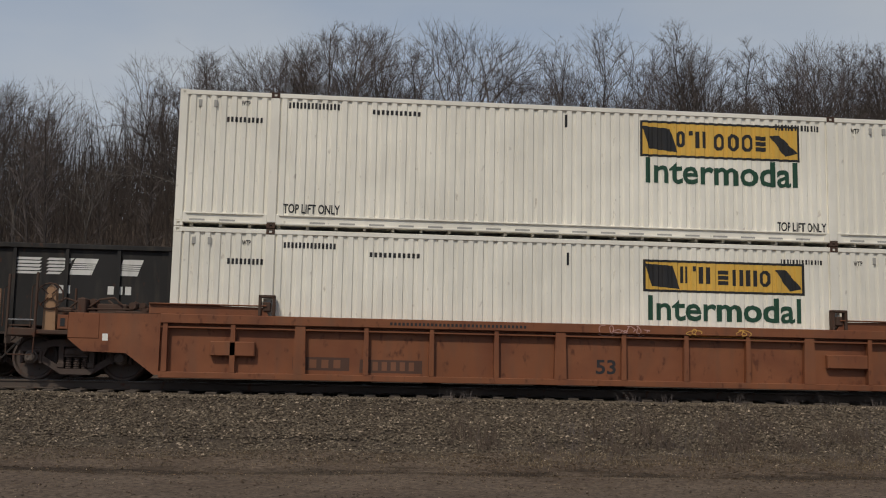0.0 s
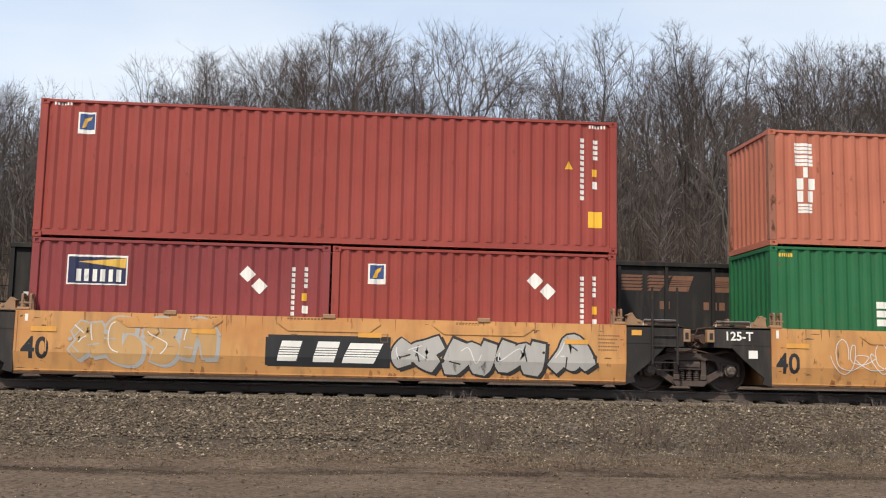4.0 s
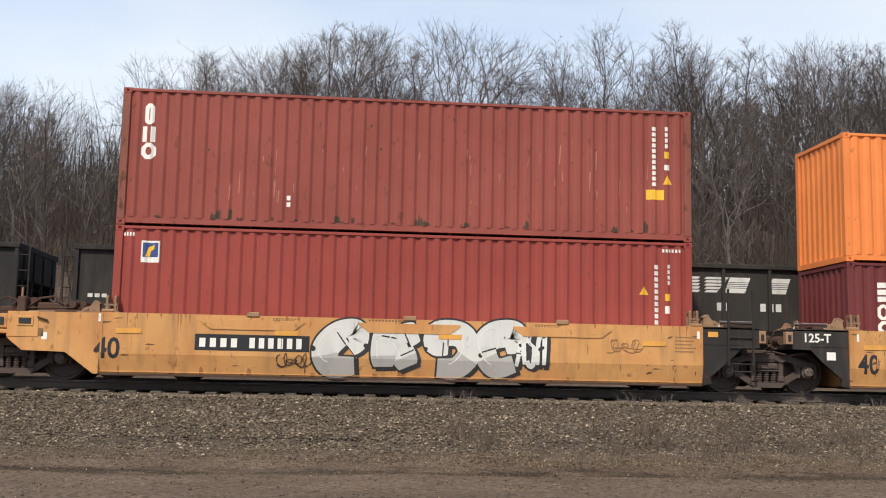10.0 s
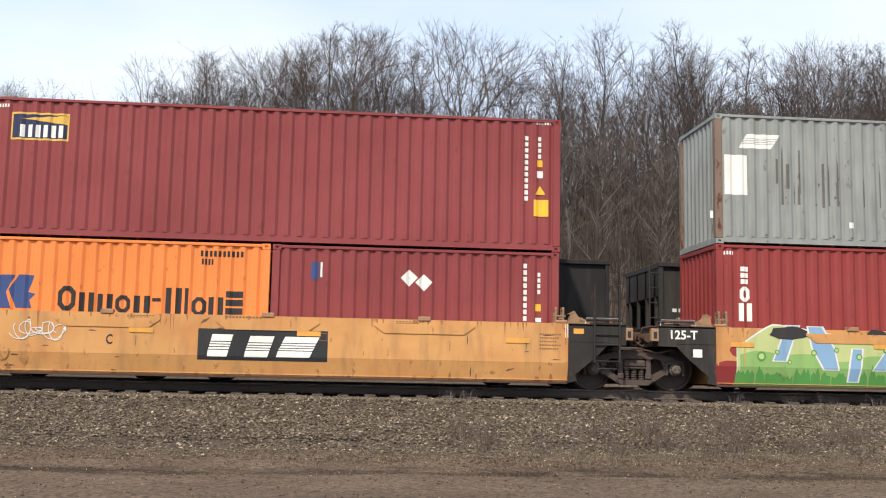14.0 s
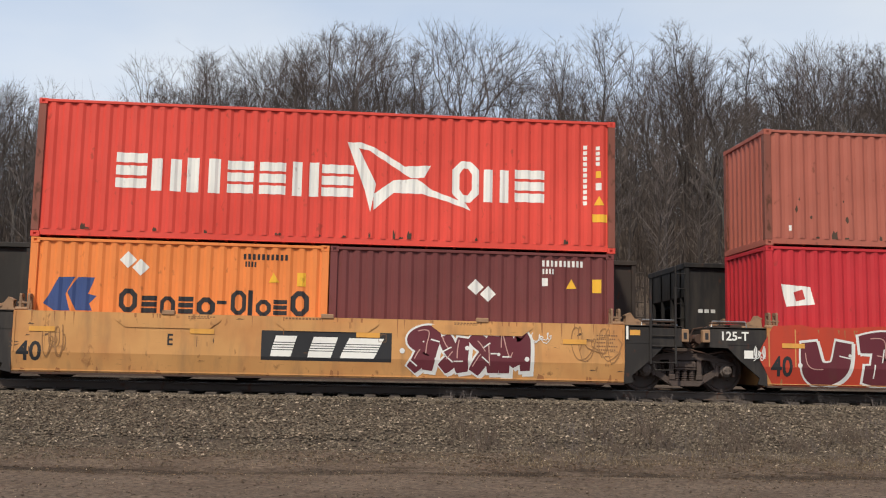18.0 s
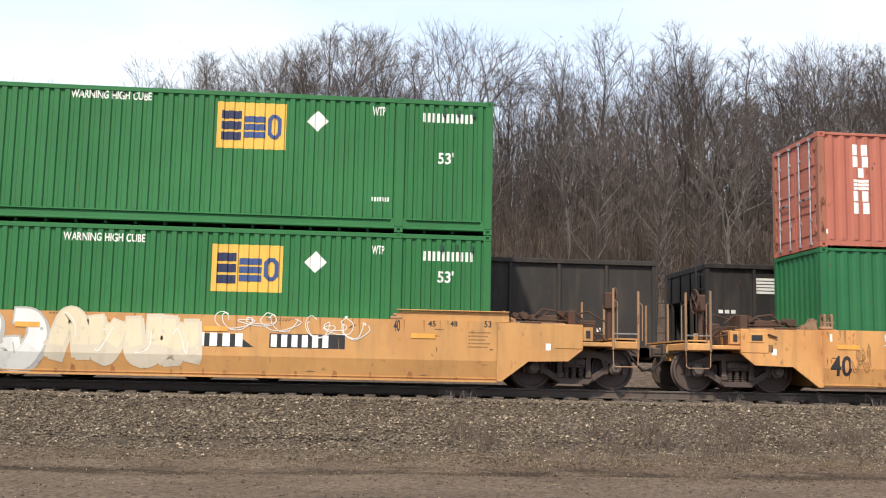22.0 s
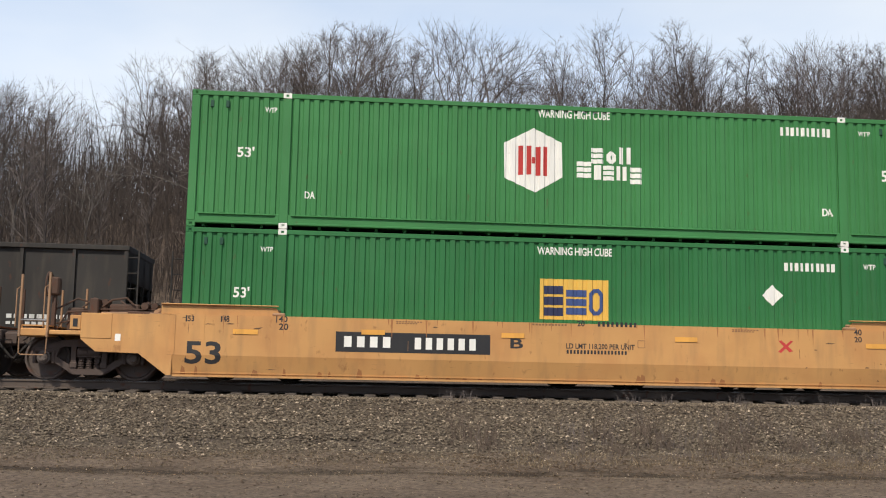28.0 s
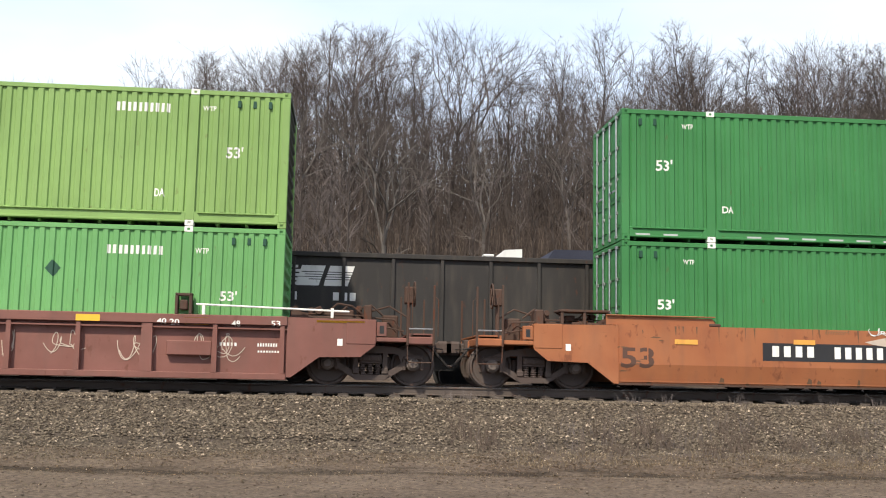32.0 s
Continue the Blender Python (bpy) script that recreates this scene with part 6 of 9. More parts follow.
def line_piece(x0, z0, x1, z1, n, seed):
    """A piece of brown bulging forms with dark outlines and white edge strokes."""
    r = random.Random(seed)
    marks = throwup(x0, z0, x1, z1, n, "rustbrown", "black", seed)
    light = Flat()
    w, h = (x1 - x0) / n, z1 - z0
    for k in range(n):
        a = x0 + k * w
        for q in range(3):
            xs = a + w * r.uniform(0.1, 0.9)
            zs = z0 + h * r.uniform(0.1, 0.55)
            light.stroke(curve_through([(xs, zs), (xs + w * r.uniform(-0.1, 0.1), zs + 0.15 * h), (xs + w * r.uniform(-0.15, 0.25), zs + h * r.uniform(0.25, 0.4))], 3), r.uniform(0.02, 0.05))
        light.stroke([(a + 0.15 * w, z1 - 0.10 * h), (a + 0.45 * w, z1 - h * r.uniform(0.04, 0.12)), (a + 0.6 * w, z1 - 0.16 * h)], 0.045)
    for fx in (0.0, 1.02):
        cx, cz = x0 + (x1 - x0) * fx, z0 + 0.5 * h
        light.poly([(cx - 0.16, cz), (cx, cz + 0.03), (cx + 0.16, cz), (cx, cz - 0.03)])
        light.poly([(cx, cz - 0.2), (cx + 0.03, cz), (cx, cz + 0.2), (cx - 0.03, cz)])
    return marks + [(light, SPRAY["white"], 8, "graffiti_detail")]

container("freight_container", "upper white fifty-three-foot container with yellow panel marks", 4.40, 3.266, 16.154, 2.896, JBWHITE, "dom", 2.591, [
        (F().rect(9.86, 1.85, 13.46, 2.65), GOLDPAINT, 1, "painted_mark"),
        (F().ring(9.86, 1.85, 13.46, 2.65, 0.05).poly([(9.89, 2.53), (10.52, 2.48), (10.69, 1.96), (10.06, 2.03)]).poly([(12.77, 2.42), (13.0, 2.43), (13.41, 2.04), (13.12, 1.96)]).blk(10.67, 2.08, 10.85, 2.44, 0.07).blk(10.95, 2.35, 11.03, 2.45, 0.07).blk(11.1, 2.08, 11.33, 2.45, 0.07).blk(11.51, 2.04, 11.74, 2.41, 0.07).blk(11.82, 2.04, 12.07, 2.42, 0.07).blk(12.14, 2.04, 12.39, 2.42, 0.07).blk(12.45, 2.04, 12.68, 2.41, 0.07).bars(2.26, 2.58, 1.1, 0.13, 14).bars(4.03, 2.52, 1.06, 0.1, 11).text("TOP LIFT ONLY", 2.22, 0.34, 0.27, fit=1.18).text("TOP LIFT ONLY", 12.91, 0.31, 0.27, fit=1.11).text("WTP", 1.27, 2.59, 0.15, fit=0.18).bars(0.98, 2.23, 0.78, 0.11, 9).bars(12.9, 2.55, 1.04, 0.13, 14).rect(8.19, 2.42, 8.24, 2.7).text("WTP", 14.64, 2.55, 0.16, fit=0.2), BLACKPAINT, 2, "painted_mark"),
        (F().text("Intermodal", 9.97, 1.29, 0.77, fit=3.42), DARKGREENPAINT, 3, "painted_mark"),
    ], cast_mat=RUSTY, dashes=GREYPAINT)
container("freight_container", "lower white fifty-three-foot container with yellow panel marks", 4.40, 0.358, 16.154, 2.896, JBWHITE, "dom", 2.591, [
        (F().rect(9.91, 1.81, 13.5, 2.5), GOLDPAINT, 1, "painted_mark"),
        (F().ring(9.91, 1.81, 13.5, 2.5, 0.05).poly([(9.94, 2.41), (10.55, 2.38), (10.72, 1.88), (10.11, 1.93)]).poly([(12.84, 2.35), (13.07, 2.36), (13.44, 1.95), (13.16, 1.89)]).blk(10.73, 2.01, 10.89, 2.37, 0.07).blk(11.0, 2.27, 11.07, 2.38, 0.07).blk(11.14, 2.01, 11.39, 2.37, 0.07).blk(11.57, 1.98, 11.8, 2.32, 0.07).blk(11.88, 1.98, 12.12, 2.33, 0.07).blk(12.19, 1.98, 12.44, 2.33, 0.07).blk(12.49, 1.98, 12.73, 2.33, 0.07).bars(2.26, 2.51, 1.11, 0.12, 14).bars(4.05, 2.37, 1.09, 0.1, 11).text("WTP", 1.4, 2.54, 0.15, fit=0.18).bars(1.12, 2.14, 0.76, 0.12, 9).bars(12.97, 2.49, 0.97, 0.1, 14).rect(8.24, 2.32, 8.29, 2.59).text("WTP", 14.62, 2.5, 0.14, fit=0.2), BLACKPAINT, 2, "painted_mark"),
        (F().text("Intermodal", 10.01, 1.22, 0.73, fit=3.4), DARKGREENPAINT, 3, "painted_mark"),
    ], cast_mat=RUSTY)
well_car("rusty brown ribbed well car carrying white containers", 4.40, 8.2, BROWN, "ribbed", "outer", "outer", [
        (F().text("53", 0.78, 0.4, 0.41, fit=0.43).bars(-3.57, 1.30, 2.87, 0.06, 34), BLACKPAINT, 1, "lettering"),
        (F().rect(-5.54, 0.35, -4.38, 0.62).rect(-4.17, 0.32, -2.88, 0.59), BROWNPAINT, 1, "lettering"),
        (F().bars(-5.44, 0.40, 0.98, 0.17, 4).bars(-4.09, 0.37, 1.12, 0.18, 6), SPRAY["rustbrown"], 2, "lettering"),
        (F().rect(-8.34, 0.53, -8.16, 0.73), WHITEPAINT, 2, "lettering"),
        *scribble(0.81, 1.14, 1.85, 1.43, "pink", 3, 5),
        *scribble(2.15, 1.11, 4.75, 1.4, "amber", 2, 6),
    ], lips=True)
container("freight_container", "upper faded orange-brown container with white lettering blocks", -17.15, 3.266, 12.192, 2.591, TRITON, "iso", 2.438, [
        chips(0.5, 11.6, 0.3, 2.5, 26, 212, None, 0.035),
        (F().blk(0.6, 2.06, 1.02, 2.31, 0.09).blk(0.61, 1.78, 1.03, 2.04, 0.09).blk(0.8, 1.53, 0.91, 1.76, 0.09).blk(0.65, 1.26, 1.06, 1.51, 0.09).blk(0.66, 0.98, 1.02, 1.23, 0.09).blk(0.68, 0.73, 1.0, 0.95, 0.09).blk(4.38, 1.13, 4.91, 1.54, 0.12).blk(5.26, 1.12, 5.84, 1.55, 0.12).blk(6.25, 1.14, 6.79, 1.53, 0.12).blk(7.17, 1.12, 7.69, 1.54, 0.12).bars(5.59, 0.76, 0.85, 0.19, 12).rect(10.98, 0.9, 11.42, 2.16).column(11.41, 0.88, 0.1, 1.37, 11).column(11.71, 1.79, 0.11, 0.56, 4).rect(11.72, 1.15, 11.82, 1.32).rect(11.58, 0.25, 11.73, 0.39).rect(11.88, 0.39, 12.01, 0.48), WHITEPAINT, 1, "lettering"),
        (F().bars(11.04, 1.9, 0.33, 0.15, 4).bars(11.03, 1.62, 0.34, 0.14, 4).bars(11.03, 1.33, 0.34, 0.15, 4).bars(11.03, 1.05, 0.34, 0.15, 4), REDPAINT, 2, "painted_mark"),
        (F().rect(11.71, 1.41, 11.81, 1.57), YELLOWPAINT, 3, "painted_mark"),
    ], post_mat=TRITONPOST)
container("freight_container", "lower dark green container with white lettering blocks", -17.15, 0.358, 12.192, 2.896, UASCGREEN, "iso", 2.438, [
        (F().blk(2.41, 1.17, 3.19, 1.75, 0.17).blk(4.5, 1.11, 5.38, 1.73, 0.17).blk(6.8, 1.1, 7.62, 1.75, 0.17).blk(8.96, 1.19, 9.79, 1.73, 0.17).rect(10.29, 1.06, 10.71, 2.16).column(11.46, 1.09, 0.09, 1.34, 11).column(11.75, 1.95, 0.1, 0.49, 4).rect(11.74, 1.37, 11.85, 1.52), WHITEPAINT, 1, "lettering"),
        (F().bars(10.35, 1.87, 0.31, 0.13, 4).bars(10.35, 1.62, 0.32, 0.11, 4).bars(10.35, 1.33, 0.32, 0.13, 4).bars(10.35, 1.1, 0.32, 0.11, 4), REDPAINT, 2, "painted_mark"),
        (F().rect(11.74, 1.63, 11.85, 1.79).bars(0.21, 2.66, 0.32, 0.08, 6).bars(11.73, 2.69, 0.35, 0.08, 6), YELLOWPAINT, 3, "painted_mark"),
    ])
well_car("yellow steel end well car with scratched tags", -17.15, 6.22, YELLOW, "smooth", "inner", "outer", [
        (F().text("40", -6.13, 0.49, 0.6, fit=0.53).text("A", 1.37, 0.8, 0.27, fit=0.17).rect(1.96, 0.71, 4.31, 1.04), BLACKPAINT, 1, "lettering"),
        (F().bars(2.05, 0.78, 0.85, 0.19, 4).bars(3.14, 0.78, 1.07, 0.22, 6).rect(-6.12, 1.22, -6.06, 1.39).rect(6.23, 1.22, 6.3, 1.34).rect(0.29, 0.66, 0.39, 0.83), WHITEPAINT, 2, "lettering"),
        *scribble(-4.9, 0.36, -3.34, 1.27, "white", 3, 11),
        *scribble(-0.72, 0.33, 0.67, 1.36, "black", 3, 12),
    ], flaps=FLAPS40, strips=STRIPS40)
container("freight_container", "upper red container with yellow warning labels", -32.75, 2.961, 12.192, 2.896, FLORENSRED, "iso", 2.438, [
        (F().column(11.38, 1.15, 0.09, 1.4, 11).column(11.66, 2.04, 0.11, 0.47, 4).rect(11.65, 1.4, 11.76, 1.56).bars(11.57, 2.73, 0.39, 0.07, 6), WHITEPAINT, 1, "lettering"),
        (F().poly([(11.04, 1.81), (11.13, 2.0), (11.23, 1.82)]).rect(11.56, 0.55, 11.86, 0.9).rect(11.64, 1.67, 11.75, 1.83), YELLOWPAINT, 2, "painted_mark"),
        (F().rect(0.77, 2.17, 1.13, 2.63).bars(0.28, 2.76, 0.38, 0.07, 6), WHITEPAINT, 3, "lettering"),
        (F().rect(0.81, 2.26, 1.11, 2.59), BLUEPAINT, 4, "painted_mark"),
        (F().poly([(0.86, 2.28), (0.91, 2.49), (1.06, 2.54), (1.03, 2.47), (0.96, 2.43), (0.93, 2.31)]), GOLDPAINT, 5, "painted_mark"),
    ])
container("freight_container", "lower red twenty-foot container with white diamond placards", -29.70, 0.358, 6.058, 2.591, FLORENSRED, "iso", 2.438, [
        (F().rect(0.75, 1.81, 1.12, 2.24).poly([(4.29, 2.15), (4.48, 1.98), (4.3, 1.79), (4.12, 1.97)]).poly([(4.57, 1.93), (4.75, 1.76), (4.58, 1.58), (4.4, 1.75)]).column(5.27, 1.08, 0.09, 1.05, 9).column(5.54, 1.66, 0.08, 0.48, 4).rect(5.54, 1.08, 5.64, 1.19), WHITEPAINT, 1, "lettering"),
        (F().rect(0.79, 1.92, 1.08, 2.21), BLUEPAINT, 2, "painted_mark"),
        (F().rect(5.53, 1.29, 5.64, 1.46).poly([(0.85, 1.94), (0.91, 2.11), (1.03, 2.17), (1.01, 2.09), (0.96, 2.04), (0.94, 1.94)]), YELLOWPAINT, 3, "painted_mark"),
    ])
container("freight_container", "lower dull red twenty-foot container with a navy panel", -35.80, 0.358, 6.058, 2.591, BEACONRED, "iso", 2.438, [
        (F().poly([(4.35, 2.12), (4.53, 1.95), (4.37, 1.78), (4.19, 1.94)]).poly([(4.6, 1.87), (4.78, 1.71), (4.62, 1.53), (4.44, 1.7)]).column(5.27, 1.11, 0.07, 1.04, 9).column(5.53, 1.69, 0.07, 0.47, 4).rect(5.5, 1.16, 5.62, 1.32), WHITEPAINT, 1, "lettering"),
        (F().rect(5.49, 1.42, 5.59, 1.58), YELLOWPAINT, 2, "painted_mark"),
        (F().rect(0.71, 1.64, 1.93, 2.25), WHITEPAINT, 3, "lettering"),
        (F().rect(0.74, 1.67, 1.9, 2.21), NAVYPAINT, 4, "painted_mark"),
        (F().bars(0.91, 1.71, 0.96, 0.25, 6), WHITEPAINT, 5, "painted_mark"),
        (F().poly([(0.93, 2.11), (1.9, 2.2), (1.89, 1.99)]), GOLDPAINT, 6, "painted_mark"),
    ])
well_car("yellow steel well car with grey spray-painted tags", -32.75, 6.22, YELLOW, "smooth", "inner", "inner", [
        (F().text("40", -6.08, 0.49, 0.6, fit=0.54).rect(-1.27, 0.44, -0.23, 1.01), BLACKPAINT, 1, "lettering"),
        (F().rect(-1.22, 0.42, 1.27, 1.06), BLACKPAINT, 2, "lettering"),
        (F().slab(-1.05, 0.53, -0.53, 0.94).slab(-0.33, 0.52, 0.24, 0.94).slab(0.26, 0.51, 1.12, 0.92), WHITEPAINT, 3, "lettering"),
        (F().rect(-6.03, 1.22, -5.97, 1.36), WHITEPAINT, 4, "lettering"),
        *throwup(1.36, 0.24, 5.58, 1.23, 4, "silver", "black", 21),
        *throwup(-5.2, 0.35, -2.21, 1.41, 4, "tan", "silver", 22),
    ], flaps=FLAPS40, strips=STRIPS40)
container("freight_container", "upper weathered dark green container with rust streaks", -48.27, 3.266, 12.192, 2.896, CAPITALGREEN, "iso", 2.438, [
        drips(0.3, 12.0, 0.165, 0.55, 44, 201),
        chips(8.6, 11.2, 0.9, 2.15, 13, 202, None, 0.08),
        (F().blob(9.2, 0.9, 0.55, 0.75, 5).blob(10.5, 1.25, 0.35, 0.85, 6).blob(8.5, 0.7, 0.4, 0.5, 7), FRESHGREEN, 0.3, "rust_stain"),
        chips(3.5, 8.0, 1.2, 2.3, 12, 203, DULLPATCH, 0.03),
        (F().rect(4.12, 0.34, 5.14, 0.84), DULLPATCH, 1, "painted_mark"),
        (F().poly([(9.87, 1.45), (10.04, 1.58), (10.19, 1.1), (10.05, 1.14)]).poly([(10.47, 1.45), (10.63, 1.72), (10.72, 1.33), (10.53, 1.21)]).poly([(9.56, 1.68), (9.67, 1.73), (9.73, 1.59), (9.63, 1.56)]), PALEPATCH, 2, "painted_mark"),
        (F().blk(4.79, 1.92, 5.14, 2.38, 0.07).blk(5.2, 1.92, 5.46, 2.33, 0.07).blk(5.54, 1.92, 5.83, 2.34, 0.07).blk(5.9, 1.92, 6.03, 2.33, 0.07).blk(6.08, 1.92, 6.39, 2.34, 0.07).blk(6.43, 1.92, 6.78, 2.33, 0.07).blk(6.84, 1.93, 7.19, 2.34, 0.07).column(11.02, 1.2, 0.08, 1.38, 11).column(11.32, 1.65, 0.06, 0.47, 4).rect(11.28, 1.2, 11.41, 1.37).rect(10.62, 0.29, 10.69, 0.39).rect(11.62, 0.55, 11.7, 0.6), WHITEPAINT, 3, "lettering"),
        (F().rect(4.83, 1.73, 5.87, 1.77).rect(6.05, 1.75, 7.19, 1.79).poly([(5.96, 1.86), (6.06, 1.77), (5.97, 1.67), (5.88, 1.76)]), REDPAINT, 4, "painted_mark"),
    ], post_mat=RUSTGREEN)
container("freight_container", "lower bright green container with large white lettering blocks", -48.27, 0.358, 12.192, 2.896, EVERGREENPAINT, "iso", 2.438, [
        (F().blk(2.62, 1.09, 3.29, 1.87, 0.2).blk(3.38, 1.08, 4.07, 1.87, 0.2).blk(4.17, 1.09, 4.81, 1.87, 0.2).blk(4.92, 1.08, 5.62, 1.85, 0.2).blk(5.7, 1.08, 6.46, 1.87, 0.2).blk(6.52, 1.08, 7.23, 1.87, 0.2).blk(7.3, 1.08, 7.95, 1.87, 0.2).blk(8.03, 1.08, 8.7, 1.87, 0.2).blk(8.79, 1.08, 9.54, 1.86, 0.2).bars(10.15, 2.33, 1.51, 0.17, 11).bars(10.74, 2.15, 0.49, 0.14, 4).rect(11.69, 1.9, 11.82, 2.07), WHITEPAINT, 1, "lettering"),
        (F().rect(11.7, 1.63, 11.81, 1.79).rect(0.38, 2.71, 0.66, 2.76), YELLOWPAINT, 2, "painted_mark"),
    ])
well_car("yellow steel well car with a black panel", -48.27, 6.22, YELLOW, "smooth", "inner", "inner", [
        (F().text("40", -6.18, 0.52, 0.53, fit=0.48).text("D", -3.31, 0.79, 0.25, fit=0.15).rect(-1.38, 0.39, 1.25, 1.02), BLACKPAINT, 1, "lettering"),
        (F().slab(-1.21, 0.49, -0.68, 0.91).slab(-0.46, 0.49, 0.15, 0.91).slab(0.17, 0.48, 1.08, 0.9).rect(-6.19, 1.21, -6.13, 1.37).rect(6.18, 1.15, 6.24, 1.33), WHITEPAINT, 2, "lettering"),
        *scribble(2.23, 0.62, 4.25, 1.02, "brown", 3, 31),
        *scribble(-5.02, 0.78, -3.74, 1.19, "brown", 3, 32),
    ], flaps=FLAPS40, strips=STRIPS40)
container("freight_container", "upper orange container with blue and black painted shapes", -63.95, 2.961, 12.192, 2.896, HAPAG, "iso", 2.438, [
        (F().poly([(1.7, 1.31), (2.21, 2.17), (2.79, 2.16), (2.36, 1.4), (2.57, 0.81), (1.92, 0.81)]).poly([(2.51, 1.5), (2.91, 2.18), (3.47, 2.19), (3.15, 1.51), (3.5, 1.54), (3.37, 1.27), (2.99, 1.28), (3.23, 0.81), (2.69, 0.8)]), BLUEPAINT, 1, "painted_mark"),
        (F().blk(4.21, 0.99, 4.75, 1.89, 0.13).blk(4.95, 1.01, 5.53, 1.64, 0.13).blk(5.65, 0.85, 6.26, 1.65, 0.13).blk(6.37, 1.02, 6.89, 1.66, 0.13).blk(6.96, 0.82, 7.51, 1.65, 0.13).rect(7.57, 1.29, 7.94, 1.38).blk(8.0, 1.03, 8.57, 1.87, 0.13).blk(8.64, 1.05, 8.75, 1.87, 0.13).blk(8.86, 1.05, 9.42, 1.6, 0.13).blk(9.47, 0.86, 10.04, 1.62, 0.13).blk(10.09, 1.03, 10.65, 1.85, 0.13).bars(10.68, 2.62, 0.93, 0.14, 10).bars(10.69, 2.46, 0.29, 0.11, 4).rect(10.67, 2.12, 10.78, 2.26), BLACKPAINT, 2, "painted_mark"),
        (F().poly([(11.18, 2.03), (11.3, 2.25), (11.42, 2.04)]).rect(11.76, 1.98, 11.95, 2.26), YELLOWPAINT, 3, "painted_mark"),
    ])
container("freight_container", "lower dark maroon twenty-foot container", -67.00, 0.358, 6.058, 2.591, TEXMAROON, "iso", 2.438, [
        (F().blk(0.7, 1.71, 0.88, 2.17, 0.07).blk(0.69, 1.33, 0.93, 1.67, 0.07).blk(0.69, 1.02, 0.97, 1.31, 0.07).poly([(2.85, 2.24), (3.04, 2.06), (2.86, 1.87), (2.67, 2.05)]).column(5.23, 1.05, 0.08, 1.11, 9).column(5.53, 1.7, 0.06, 0.47, 4).rect(5.5, 1.35, 5.62, 1.51), WHITEPAINT, 1, "lettering"),
    ])
container("freight_container", "lower orange open-top twenty-foot container with blue tarpaulin edge", -60.91, 0.358, 6.058, 2.591, HAPAG, "iso", 2.438, [
        (F().poly([(0.46, 1.25), (0.75, 1.76), (1.08, 1.76), (0.88, 1.4), (0.98, 1.07), (0.67, 1.06)]).poly([(0.92, 1.45), (1.13, 1.75), (1.51, 1.78), (1.38, 1.44), (1.57, 1.37), (1.38, 1.25), (1.45, 1.08), (1.1, 1.08)]), BLUEPAINT, 1, "painted_mark"),
        (F().blk(2.0, 1.06, 2.35, 1.58, 0.08).blk(2.44, 1.04, 2.75, 1.41, 0.08).blk(2.82, 1.02, 3.16, 1.4, 0.08).blk(3.21, 1.04, 3.52, 1.4, 0.08).blk(3.57, 1.04, 3.92, 1.4, 0.08).rect(3.96, 1.22, 4.13, 1.29).blk(4.28, 1.06, 4.62, 1.6, 0.08).blk(4.67, 1.06, 4.77, 1.6, 0.08).blk(4.84, 1.05, 5.17, 1.42, 0.08).blk(5.21, 1.06, 5.51, 1.4, 0.08).blk(5.56, 1.06, 5.89, 1.58, 0.08).bars(5.07, 2.04, 0.92, 0.12, 10).bars(5.08, 1.89, 0.28, 0.11, 4), BLACKPAINT, 2, "painted_mark"),
        (F().poly([(0.3, 2.45), (6.06, 2.46), (6.06, 2.37), (0.31, 2.36)]), NAVYPAINT, 3, "painted_mark"),
        (F().rect(0.68, 1.42, 0.82, 1.54), WHITEPAINT, 4, "lettering"),
    ])
well_car("yellow steel well car with a black panel and thin tags", -63.95, 6.22, YELLOW, "smooth", "inner", "inner", [
        (F().text("40", -6.04, 0.51, 0.58, fit=0.48).text("C", -3.15, 0.77, 0.26, fit=0.16).rect(-1.22, 0.39, 1.42, 1.01), BLACKPAINT, 1, "lettering"),
        (F().slab(-1.06, 0.48, -0.53, 0.9).slab(-0.32, 0.48, 0.31, 0.9).slab(0.34, 0.47, 1.25, 0.89).rect(-6.05, 1.19, -6.0, 1.35).rect(6.32, 1.17, 6.38, 1.33), WHITEPAINT, 2, "lettering"),
        *scribble(-2.49, 0.69, -1.29, 1.19, "brown", 3, 41),
        *scribble(-4.85, 0.81, -3.9, 1.21, "brown", 2, 42),
        *scribble(1.64, 0.72, 2.44, 1.01, "brown", 2, 43),
    ], flaps=FLAPS40, strips=STRIPS40)
container("freight_container", "upper weathered red container with rusty posts", -79.62, 3.266, 12.192, 2.896, TEXRED, "iso", 2.438, [
        drips(0.3, 12.0, 0.165, 0.45, 26, 207),
        chips(0.5, 11.6, 0.4, 2.6, 9, 208, None, 0.03),
        scratches(2.0, 11.6, 0.4, 1.7, 40, 209),
        (F().blk(0.46, 2.12, 0.66, 2.57, 0.09).blk(0.43, 1.75, 0.69, 2.08, 0.09).blk(0.42, 1.38, 0.72, 1.73, 0.09).column(11.32, 1.21, 0.09, 1.35, 11).column(11.61, 2.06, 0.07, 0.51, 4).rect(11.59, 1.57, 11.71, 1.69).column(3.46, 0.48, 0.08, 0.28, 2), WHITEPAINT, 1, "lettering"),
        (F().poly([(11.56, 1.25), (11.66, 1.46), (11.77, 1.26)]).rect(11.19, 0.91, 11.58, 1.13).rect(11.59, 1.83, 11.71, 1.98), YELLOWPAINT, 2, "painted_mark"),
    ], post_mat=RUSTRED, door_mat=SLATEDOOR)
